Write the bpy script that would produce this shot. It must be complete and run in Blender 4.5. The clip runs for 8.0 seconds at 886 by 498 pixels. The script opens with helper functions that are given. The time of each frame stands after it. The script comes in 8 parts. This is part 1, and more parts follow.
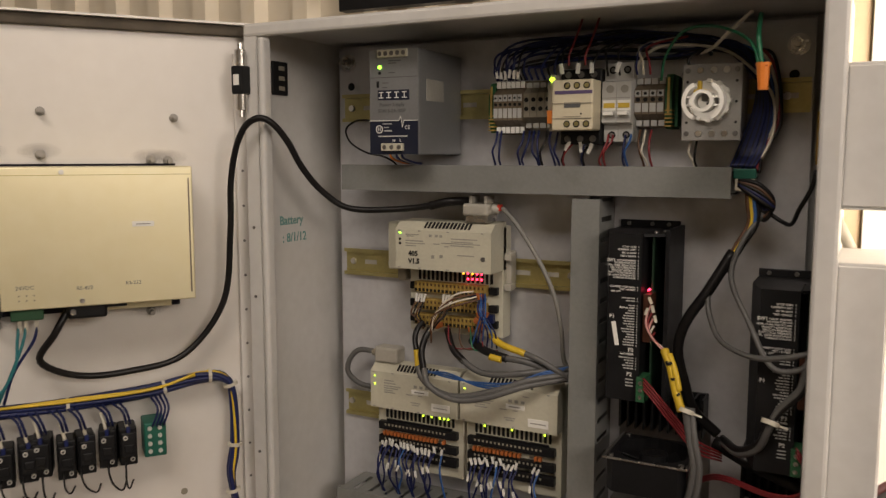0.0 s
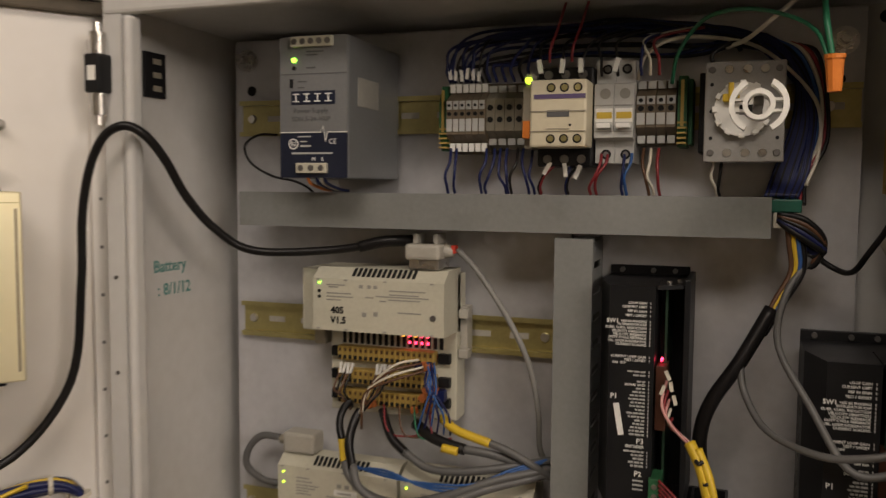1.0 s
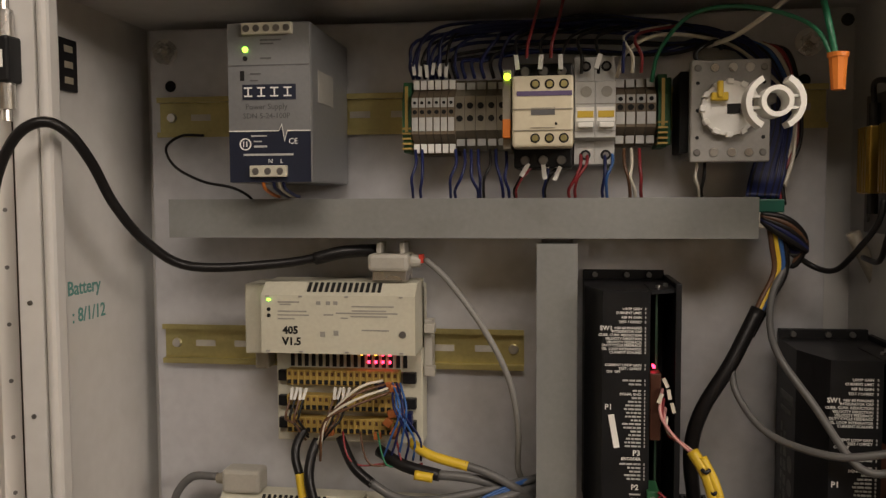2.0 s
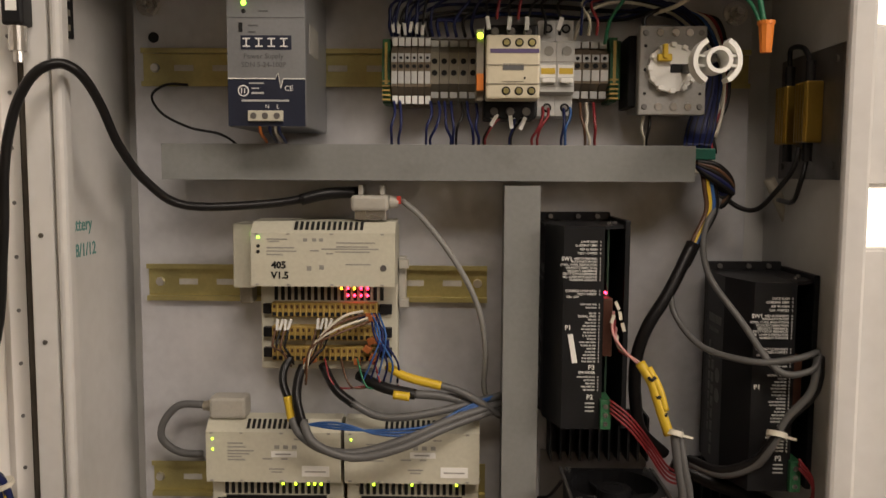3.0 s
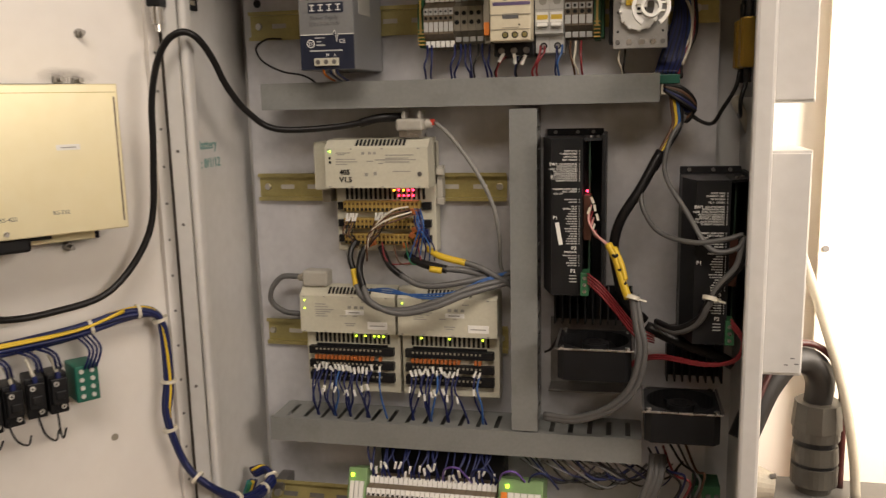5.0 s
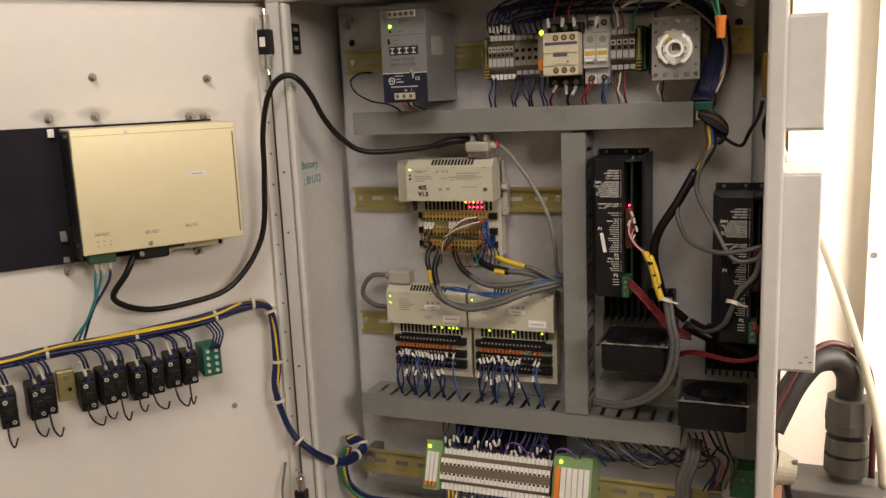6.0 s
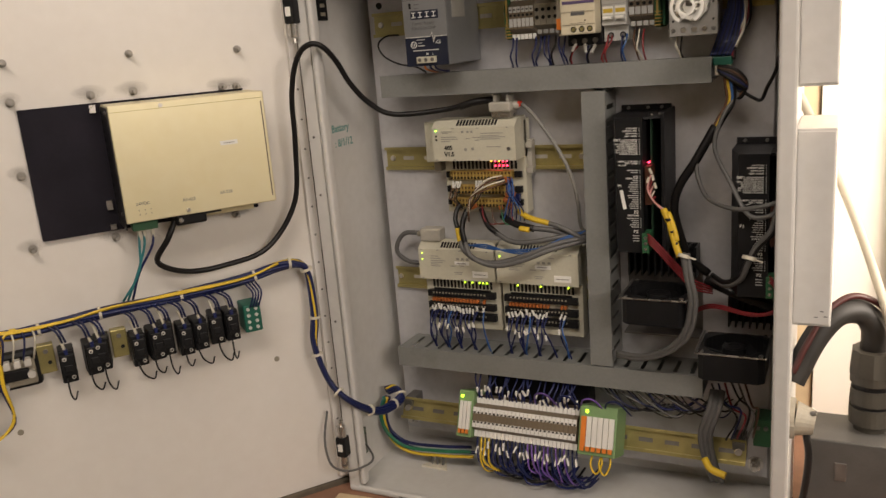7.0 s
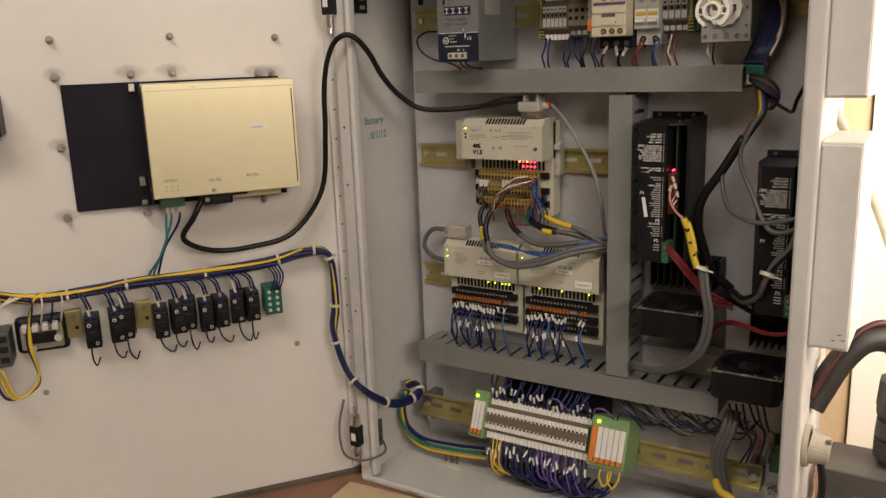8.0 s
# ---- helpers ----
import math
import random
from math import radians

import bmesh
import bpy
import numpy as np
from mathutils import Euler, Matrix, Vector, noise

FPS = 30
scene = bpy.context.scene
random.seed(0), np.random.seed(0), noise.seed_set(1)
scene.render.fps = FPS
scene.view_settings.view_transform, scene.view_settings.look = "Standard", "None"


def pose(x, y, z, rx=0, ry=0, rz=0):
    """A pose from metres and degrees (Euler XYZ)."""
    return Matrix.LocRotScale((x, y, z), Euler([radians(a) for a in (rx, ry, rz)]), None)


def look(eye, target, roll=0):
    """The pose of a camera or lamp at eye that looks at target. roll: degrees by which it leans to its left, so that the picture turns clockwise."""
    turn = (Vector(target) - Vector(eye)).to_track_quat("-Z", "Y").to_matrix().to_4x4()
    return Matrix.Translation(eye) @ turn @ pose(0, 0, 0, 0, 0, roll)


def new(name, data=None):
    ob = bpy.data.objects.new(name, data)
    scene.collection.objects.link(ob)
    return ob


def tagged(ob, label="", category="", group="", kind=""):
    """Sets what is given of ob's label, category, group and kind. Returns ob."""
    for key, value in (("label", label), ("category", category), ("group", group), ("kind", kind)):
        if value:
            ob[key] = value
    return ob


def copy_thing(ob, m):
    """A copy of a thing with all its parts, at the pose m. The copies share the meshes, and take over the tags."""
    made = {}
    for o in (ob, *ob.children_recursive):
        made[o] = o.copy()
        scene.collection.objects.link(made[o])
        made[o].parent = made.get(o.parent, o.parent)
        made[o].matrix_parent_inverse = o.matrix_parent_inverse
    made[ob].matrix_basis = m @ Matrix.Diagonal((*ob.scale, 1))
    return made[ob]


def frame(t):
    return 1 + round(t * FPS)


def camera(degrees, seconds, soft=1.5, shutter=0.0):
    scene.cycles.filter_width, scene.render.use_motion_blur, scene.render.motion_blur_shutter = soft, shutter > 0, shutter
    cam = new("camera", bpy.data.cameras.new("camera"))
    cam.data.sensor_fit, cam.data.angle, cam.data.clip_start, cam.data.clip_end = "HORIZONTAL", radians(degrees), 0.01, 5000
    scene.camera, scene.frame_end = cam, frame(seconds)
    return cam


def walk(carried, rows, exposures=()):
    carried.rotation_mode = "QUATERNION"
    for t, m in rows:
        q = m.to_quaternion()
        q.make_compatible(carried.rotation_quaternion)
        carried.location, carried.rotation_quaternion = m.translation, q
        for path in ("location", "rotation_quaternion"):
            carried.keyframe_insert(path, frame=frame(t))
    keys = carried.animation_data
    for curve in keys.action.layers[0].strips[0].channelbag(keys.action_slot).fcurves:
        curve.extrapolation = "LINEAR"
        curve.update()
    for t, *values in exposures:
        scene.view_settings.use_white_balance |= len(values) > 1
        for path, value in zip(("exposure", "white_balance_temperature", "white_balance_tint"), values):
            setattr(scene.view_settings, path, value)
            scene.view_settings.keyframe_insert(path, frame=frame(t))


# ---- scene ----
# camera and walk
cam = camera(56.1, 8.0, soft=1.35, shutter=0.3)
PATH = [
    (0, (0.3442, -0.9265, 1.5380), (-0.1111, -0.0434, 1.4243), 0.01),
    (0.5, (0.2751, -0.8329, 1.5343), (-0.1520, 0.0657, 1.4332), 0.10),
    (1, (0.1979, -0.7312, 1.5308), (-0.1371, 0.2081, 1.4562), 0.45),
    (1.2, (0.1721, -0.6985, 1.5351), (-0.1229, 0.2539, 1.4576), 0.37),
    (2.3, (0.0391, -0.7190, 1.5202), (-0.0440, 0.2757, 1.4594), -0.27),
    (2.5, (0.0226, -0.7470, 1.5161), (-0.0319, 0.2490, 1.4463), -0.11),
    (3, (0.0141, -0.7864, 1.5010), (0.0001, 0.2093, 1.4095), 0.31),
    (3.5, (0.0133, -0.8110, 1.4872), (0.0157, 0.1803, 1.3557), 0.27),
    (4, (0.0298, -0.8591, 1.4760), (0.0137, 0.1279, 1.3159), -0.20),
    (4.5, (0.1047, -0.9227, 1.4887), (-0.0070, 0.0561, 1.3172), -1.83),
    (5, (0.1844, -1.0049, 1.4998), (-0.0275, -0.0434, 1.3251), -1.30),
    (5.2, (0.2010, -1.0342, 1.4920), (-0.0446, -0.0799, 1.3217), -1.22),
    (6.5, (0.3523, -1.1488, 1.5753), (-0.0478, -0.2567, 1.3654), -3.70),
    (7, (0.3703, -1.1312, 1.5743), (-0.0623, -0.2642, 1.3268), -4.66),
    (7.5, (0.4049, -1.1062, 1.5608), (-0.0913, -0.2780, 1.3001), -4.05),
    (8, (0.4463, -1.0943, 1.5534), (-0.0728, -0.2718, 1.3210), -2.08),
]
EXPOSURES = [(0, -0.46), (0.6, -0.44), (1.2, -0.42), (2.3, -0.22), (3.5, -0.08), (5.0, 0.0), (6.5, -0.20), (7.2, -0.24), (8, -0.30)]
walk(cam, [(t, look(eye, target, roll)) for t, eye, target, roll in PATH], EXPOSURES)

# world and lamps of the workshop; the two side lamps are added
world = bpy.data.worlds.new("workshop_air")
scene.world = world
world.use_nodes = True
world.node_tree.nodes["Background"].inputs[0].default_value = (1.0, 0.89, 0.78, 1)
world.node_tree.nodes["Background"].inputs[1].default_value = 0.035


def area_lamp(name, eye, target, sx, sy, watts, col):
    data = bpy.data.lights.new(name, "AREA")
    data.shape, data.size, data.size_y, data.energy, data.color = "RECTANGLE", sx, sy, watts, col
    ob = new(name, data)
    ob.matrix_world = look(eye, target)
    return ob


WARM = (1.0, 0.868, 0.755)
area_lamp("ceiling_lamp", (0.3, -1.65, 2.8), (0.0, -0.2, 1.3), 1.2, 0.4, 24, WARM)
# Unseen lamp at the right, set there to light the open door.
area_lamp("unseen_side_lamp", (1.9, -1.6, 2.1), (-0.4, -0.3, 1.2), 1.0, 0.5, 29, WARM)
# Added lamp out of view; it faces only the wall panel, to whiten it.
area_lamp("unseen_side_lamp", (1.00, -0.10, 1.55), (0.95, 0.4, 1.50), 0.8, 0.6, 34, (1.0, 0.87, 0.74))


# materials
def mat(name, col, rough=0.5, metal=0.0, var=0.10, scale=60.0, bump=0.05, random_hue=0.0, dirt=0.0, emit=0.0, spec=0.5):
    m = bpy.data.materials.new(name)
    m.use_nodes = True
    nt = m.node_tree
    p = nt.nodes["Principled BSDF"]
    p.inputs["Roughness"].default_value = rough
    p.inputs["Metallic"].default_value = metal
    if emit:
        p.inputs["Base Color"].default_value = (*col, 1)
        p.inputs["Emission Color"].default_value = (*col, 1)
        p.inputs["Emission Strength"].default_value = emit
        return m
    p.inputs["Specular IOR Level"].default_value = spec
    tc = nt.nodes.new("ShaderNodeTexCoord")

    def noise_node(s, detail):
        n = nt.nodes.new("ShaderNodeTexNoise")
        n.inputs["Scale"].default_value, n.inputs["Detail"].default_value = s, detail
        nt.links.new(tc.outputs["Object"], n.inputs["Vector"])
        return n

    fine, broad = noise_node(scale * 6, 3), noise_node(scale * 0.35, 5)
    low = tuple(c * (1 - var * 1.6) for c in col)
    high = tuple(min(1.0, c * (1 + var * 0.9)) for c in col)
    ramp = nt.nodes.new("ShaderNodeValToRGB")
    ramp.color_ramp.elements[0].position, ramp.color_ramp.elements[1].position = 0.32, 0.68
    ramp.color_ramp.elements[0].color, ramp.color_ramp.elements[1].color = (*low, 1), (*high, 1)
    nt.links.new(broad.outputs["Fac"], ramp.inputs["Fac"])
    mix = nt.nodes.new("ShaderNodeMix")
    mix.data_type, mix.blend_type = "RGBA", "OVERLAY"
    mix.inputs["Factor"].default_value = 0.09 + dirt * 0.6
    nt.links.new(ramp.outputs["Color"], mix.inputs["A"])
    nt.links.new(fine.outputs["Color" if random_hue else "Fac"], mix.inputs["B"])
    last = mix.outputs["Result"]
    if dirt:
        spots = noise_node(scale * 0.9, 8)
        r2 = nt.nodes.new("ShaderNodeValToRGB")
        r2.color_ramp.elements[0].position, r2.color_ramp.elements[1].position = 0.56, 0.72
        r2.color_ramp.elements[0].color, r2.color_ramp.elements[1].color = (1, 1, 1, 1), (1 - dirt * 2, 1 - dirt * 2.1, 1 - dirt * 2.4, 1)
        nt.links.new(spots.outputs["Fac"], r2.inputs["Fac"])
        mul = nt.nodes.new("ShaderNodeMix")
        mul.data_type, mul.blend_type = "RGBA", "MULTIPLY"
        mul.inputs["Factor"].default_value = 1.0
        nt.links.new(last, mul.inputs["A"])
        nt.links.new(r2.outputs["Color"], mul.inputs["B"])
        last = mul.outputs["Result"]
    nt.links.new(last, p.inputs["Base Color"])
    mr = nt.nodes.new("ShaderNodeMapRange")
    mr.inputs["To Min"].default_value, mr.inputs["To Max"].default_value = max(0.02, rough - 0.10), min(1, rough + 0.10)
    nt.links.new(broad.outputs["Fac"], mr.inputs["Value"])
    nt.links.new(mr.outputs["Result"], p.inputs["Roughness"])
    if bump:
        b = nt.nodes.new("ShaderNodeBump")
        b.inputs["Strength"].default_value, b.inputs["Distance"].default_value = bump * 2.2, 0.0004
        nt.links.new(fine.outputs["Fac"], b.inputs["Height"])
        nt.links.new(b.outputs["Normal"], p.inputs["Normal"])
    return m


PAINT = mat("grey_powder_coat", (0.60, 0.59, 0.57), 0.36, 0, 0.04, 12, 0.06, dirt=0.03)
DOORPAINT = mat("off_white_door_paint", (0.72, 0.69, 0.65), 0.38, 0, 0.03, 8, 0.06, dirt=0.012)
PANEL = mat("galvanised_panel_steel", (0.56, 0.56, 0.58), 0.36, 0.35, 0.14, 16, 0.08, dirt=0.09)
DUCT = mat("grey_duct_plastic", (0.21, 0.215, 0.205), 0.5, 0, 0.06, 40, 0.05, dirt=0.05)
ZINC = mat("yellow_chromate_steel", (0.46, 0.40, 0.17), 0.32, 0.65, 0.14, 60, 0.04, dirt=0.04)
SLOTM = mat("slot_backing_steel", (0.50, 0.48, 0.42), 0.45, 0.2, 0.12, 60, 0.04)
BOXGOLD = mat("yellow_passivated_sheet", (0.82, 0.75, 0.50), 0.38, 0.55, 0.05, 9, 0.02, dirt=0.01)
STEEL = mat("bright_steel", (0.62, 0.60, 0.57), 0.28, 0.95, 0.10, 120, 0.05)
DARKSTEEL = mat("dull_steel", (0.22, 0.21, 0.20), 0.45, 0.8, 0.15, 120, 0.06)
ALU = mat("grey_anodised_aluminium", (0.23, 0.235, 0.24), 0.42, 0.35, 0.05, 60, 0.04)
NAVY = mat("navy_print", (0.010, 0.014, 0.032), 0.45, 0, 0.08, 60, 0.02)
CREAM = mat("cream_device_plastic", (0.53, 0.51, 0.41), 0.5, 0, 0.04, 50, 0.05, dirt=0.02)
GREYPL = mat("warm_grey_plastic", (0.30, 0.27, 0.21), 0.5, 0, 0.07, 60, 0.05, dirt=0.03)
LIGHTPL = mat("light_grey_plastic", (0.50, 0.50, 0.48), 0.5, 0, 0.05, 60, 0.05)
WHITE = mat("white_plastic", (0.78, 0.77, 0.72), 0.45, 0, 0.04, 70, 0.03)
PAPER = mat("white_label_paper", (0.80, 0.79, 0.75), 0.7, 0, 0.05, 80, 0.03)
BLACK = mat("black_anodised", (0.010, 0.010, 0.011), 0.45, 0.0, 0.15, 60, 0.05, spec=0.3)
BLACKPL = mat("black_plastic", (0.010, 0.010, 0.011), 0.45, 0, 0.15, 60, 0.03, spec=0.28)
RUBBER = mat("black_cable_jacket", (0.010, 0.009, 0.009), 0.38, 0, 0.15, 60, 0.03, spec=0.3)
GASKET = mat("dark_brown_gasket", (0.10, 0.082, 0.06), 0.8, 0, 0.2, 90, 0.15)
HOLE = mat("deep_black", (0.004, 0.004, 0.004), 0.8, 0, 0.1, 60, 0)
YELTERM = mat("ochre_terminal_plastic", (0.42, 0.29, 0.075), 0.5, 0, 0.08, 80, 0.04)
ORANGE = mat("orange_plastic", (0.75, 0.22, 0.03), 0.45, 0, 0.06, 80, 0.03)
REDPL = mat("red_plastic", (0.55, 0.05, 0.03), 0.45, 0, 0.06, 80, 0.03)
YELLOW = mat("yellow_tape", (0.62, 0.42, 0.025), 0.45, 0, 0.08, 80, 0.06)
GREEN = mat("green_terminal_plastic", (0.025, 0.11, 0.045), 0.5, 0, 0.08, 80, 0.04)
LIGHTGREEN = mat("pale_green_plastic", (0.20, 0.32, 0.14), 0.5, 0, 0.08, 80, 0.04)
TEAL = mat("teal_plastic", (0.010, 0.11, 0.075), 0.45, 0, 0.08, 80, 0.04)
BLUEW = mat("dark_blue_wire", (0.010, 0.016, 0.080), 0.4, 0, 0.12, 80, 0.03, spec=0.35)
BLUEL = mat("light_blue_wire", (0.03, 0.10, 0.30), 0.4, 0, 0.12, 80, 0.03)
GREYW = mat("grey_cable_jacket", (0.11, 0.108, 0.105), 0.45, 0, 0.08, 80, 0.04)
WHITEW = mat("cream_wire", (0.62, 0.58, 0.48), 0.45, 0, 0.08, 80, 0.03)
REDW = mat("red_wire", (0.22, 0.02, 0.025), 0.4, 0, 0.10, 80, 0.03)
PINKW = mat("pink_wire", (0.62, 0.30, 0.28), 0.4, 0, 0.10, 80, 0.03)
BROWNW = mat("brown_wire", (0.10, 0.045, 0.02), 0.4, 0, 0.10, 80, 0.03)
GREENW = mat("green_wire", (0.015, 0.15, 0.07), 0.4, 0, 0.10, 80, 0.03)
TEALW = mat("teal_wire", (0.03, 0.19, 0.21), 0.4, 0, 0.10, 80, 0.03)
YELW = mat("yellow_wire", (0.70, 0.48, 0.03), 0.4, 0, 0.10, 80, 0.03)
VIOLETW = mat("violet_wire", (0.14, 0.07, 0.32), 0.4, 0, 0.10, 80, 0.03)
INK = mat("pale_print", (0.46, 0.46, 0.44), 0.6, 0, 0.1, 80, 0)
DIMPRINT = mat("dim_grey_print", (0.13, 0.13, 0.125), 0.6, 0, 0.2, 80, 0)
DARKINK = mat("dark_print", (0.10, 0.10, 0.10), 0.6, 0, 0.1, 80, 0)
GREYINK = mat("grey_print", (0.30, 0.29, 0.26), 0.6, 0, 0.1, 80, 0)
MARKER = mat("green_marker", (0.12, 0.31, 0.28), 0.6, 0, 0.1, 80, 0)
AMBER = mat("amber_lens", (0.60, 0.42, 0.06), 0.3, 0, 0.06, 80, 0.02)
RESIST = mat("gold_resistor_case", (0.42, 0.27, 0.05), 0.3, 0.85, 0.10, 80, 0.05)
WALLPAINT = mat("cream_wall_paint", (0.80, 0.72, 0.58), 0.6, 0, 0.04, 6, 0.08, dirt=0.02)
TIMBER = mat("pale_timber", (0.62, 0.48, 0.30), 0.6, 0, 0.14, 12, 0.15, dirt=0.05)
CONCRETE = mat("workshop_concrete", (0.26, 0.24, 0.21), 0.8, 0, 0.12, 5, 0.2, dirt=0.06)
CEILINGP = mat("ceiling_paint", (0.55, 0.52, 0.47), 0.8, 0, 0.06, 5, 0.1)
WOOD = mat("brown_bench_wood", (0.26, 0.135, 0.085), 0.55, 0, 0.22, 18, 0.12, dirt=0.05)
LED_G = mat("green_led", (0.35, 1.0, 0.05), 0.3, emit=6)
LED_Y = mat("yellow_led", (0.60, 1.0, 0.04), 0.3, emit=4)
LED_R = mat("red_led", (1.0, 0.03, 0.08), 0.3, emit=9)
LED_A = mat("amber_led", (1.0, 0.45, 0.03), 0.3, emit=5)


BLACKSHEET = mat("black_paper_sheet", (0.020, 0.018, 0.025), 0.85, 0, 0.2, 30, 0.04, spec=0.15)
CONCREAM = mat("yellowed_cream_plastic", (0.62, 0.56, 0.41), 0.45, 0, 0.04, 50, 0.03, dirt=0.02)
SWITCHGREY = mat("switch_grey_plastic", (0.30, 0.29, 0.27), 0.5, 0, 0.05, 60, 0.04, dirt=0.03)
LEVER = mat("dull_orange_plastic", (0.40, 0.12, 0.03), 0.5, 0, 0.08, 80, 0.03)
STUDM = mat("aged_zinc", (0.36, 0.34, 0.31), 0.6, 0.85, 0.12, 120, 0.06)


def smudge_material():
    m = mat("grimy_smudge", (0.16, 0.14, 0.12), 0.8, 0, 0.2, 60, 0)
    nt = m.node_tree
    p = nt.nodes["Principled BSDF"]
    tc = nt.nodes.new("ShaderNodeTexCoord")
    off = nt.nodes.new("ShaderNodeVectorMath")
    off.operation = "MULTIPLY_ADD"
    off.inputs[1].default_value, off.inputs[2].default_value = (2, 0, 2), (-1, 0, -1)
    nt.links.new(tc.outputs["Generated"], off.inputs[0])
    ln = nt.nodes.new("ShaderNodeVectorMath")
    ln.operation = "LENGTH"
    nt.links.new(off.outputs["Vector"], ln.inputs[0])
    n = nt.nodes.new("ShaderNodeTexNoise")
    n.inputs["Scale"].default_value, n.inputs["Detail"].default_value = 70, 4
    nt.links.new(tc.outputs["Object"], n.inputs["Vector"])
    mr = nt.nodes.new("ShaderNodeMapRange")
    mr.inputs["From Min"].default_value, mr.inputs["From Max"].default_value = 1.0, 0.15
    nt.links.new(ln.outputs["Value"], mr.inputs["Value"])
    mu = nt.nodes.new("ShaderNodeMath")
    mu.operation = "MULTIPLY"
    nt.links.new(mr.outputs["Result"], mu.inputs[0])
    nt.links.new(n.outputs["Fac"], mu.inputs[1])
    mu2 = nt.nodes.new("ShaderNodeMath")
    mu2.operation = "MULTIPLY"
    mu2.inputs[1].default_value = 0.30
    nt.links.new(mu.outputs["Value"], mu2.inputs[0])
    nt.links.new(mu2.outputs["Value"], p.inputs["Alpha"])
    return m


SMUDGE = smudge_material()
BRIGHT = mat("plated_screw", (0.70, 0.68, 0.64), 0.35, 0.35, 0.08, 120, 0.03)
BROWNTERM = mat("brown_terminal_plastic", (0.17, 0.13, 0.085), 0.5, 0, 0.08, 80, 0.04)
PLUGM = mat("beige_plug_plastic", (0.40, 0.38, 0.33), 0.5, 0, 0.05, 60, 0.04, dirt=0.03)


# shapes
def bx(bm, x0, x1, y0, y1, z0, z1):
    m = Matrix.LocRotScale(((x0 + x1) / 2, (y0 + y1) / 2, (z0 + z1) / 2), None, (abs(x1 - x0), abs(y1 - y0), abs(z1 - z0)))
    bmesh.ops.create_cube(bm, size=1.0, matrix=m)


def boxes(*rows, bev=0.0):
    bm = bmesh.new()
    for r in rows:
        bx(bm, *r)
    if bev:
        bmesh.ops.bevel(bm, geom=bm.edges[:], offset=bev, segments=2, affect="EDGES", profile=0.5)
    return bm


def cyl(bm, p0, p1, r0, r1=None, n=16):
    a, b = Vector(p0), Vector(p1)
    d = b - a
    m = Matrix.Translation((a + b) / 2) @ d.to_track_quat("Z", "Y").to_matrix().to_4x4()
    bmesh.ops.create_cone(bm, cap_ends=True, segments=n, radius1=r0, radius2=r0 if r1 is None else r1, depth=d.length, matrix=m)
    return bm


def prism(poly, axis, a, b):
    """A polygon pushed along an axis: 'x' takes (y, z) points, 'y' takes (x, z), 'z' takes (x, y)."""
    bm = bmesh.new()

    def put(p, c):
        return {"x": (c, p[0], p[1]), "y": (p[0], c, p[1]), "z": (p[0], p[1], c)}[axis]

    lo, hi = [bm.verts.new(put(p, a)) for p in poly], [bm.verts.new(put(p, b)) for p in poly]
    n = len(poly)
    bm.faces.new(lo)
    bm.faces.new(hi[::-1])
    for i in range(n):
        bm.faces.new((lo[i], hi[i], hi[(i + 1) % n], lo[(i + 1) % n]))
    bmesh.ops.recalc_face_normals(bm, faces=bm.faces[:])
    return bm


def smooth_path(pts, steps=6):
    p = [Vector(q) for q in pts]
    p = [p[0] * 2 - p[1]] + p + [p[-1] * 2 - p[-2]]
    out = []
    for i in range(1, len(p) - 2):
        for s in range(steps):
            t = s / steps
            a, b, c, d = p[i - 1], p[i], p[i + 1], p[i + 2]
            out.append(0.5 * ((2 * b) + (c - a) * t + (2 * a - 5 * b + 4 * c - d) * t * t + (3 * b - a - 3 * c + d) * t ** 3))
    out.append(p[-2])
    return out


def tube(pts, r, n=8, steps=6, bm=None):
    bm = bm or bmesh.new()
    c = smooth_path(pts, steps)
    side, rings = None, []
    for i, q in enumerate(c):
        d = (c[min(i + 1, len(c) - 1)] - c[max(i - 1, 0)]).normalized()
        side = d.orthogonal().normalized() if side is None else (side - d * side.dot(d)).normalized()
        up = d.cross(side)
        rings.append([bm.verts.new(q + (side * math.cos(a) + up * math.sin(a)) * r) for a in (2 * math.pi * k / n for k in range(n))])
    for a, b in zip(rings, rings[1:]):
        for k in range(n):
            f = bm.faces.new((a[k], a[(k + 1) % n], b[(k + 1) % n], b[k]))
            f.smooth = True
    bm.faces.new(rings[0][::-1])
    bm.faces.new(rings[-1])
    return bm


def finish(name, bm, material, smooth=False):
    me = bpy.data.meshes.new(name)
    if smooth:
        for f in bm.faces:
            f.smooth = True
    bm.to_mesh(me)
    bm.free()
    me.materials.append(material)
    return me


def part(name, bm, material, parent, label="", m=None, smooth=False):
    ob = new(name, finish(name, bm, material, smooth))
    ob.parent = parent
    if m is not None:
        ob.matrix_basis = m
    return tagged(ob, label)


def again(ob, parent, m):
    """Another object on the same mesh."""
    o = ob.copy()
    scene.collection.objects.link(o)
    o.parent, o.matrix_basis = parent, m
    return o


def thing(name, m, label, category, group="", kind=""):
    ob = new(name)
    ob.empty_display_size = 0.02
    ob.matrix_basis = m
    return tagged(ob, label, category, group, kind)


def solo(name, bm, material, label, category, m=None, group="", kind="", smooth=False):
    ob = new(name, finish(name, bm, material, smooth))
    if m is not None:
        ob.matrix_basis = m
    return tagged(ob, label, category, group, kind)


def wire(pts, r, material, label, name="wire", category="wire", group="", m=None, steps=6):
    return solo(name, tube(pts, r, 8 if r > 0.002 else 6, steps), material, label, category, m, group)


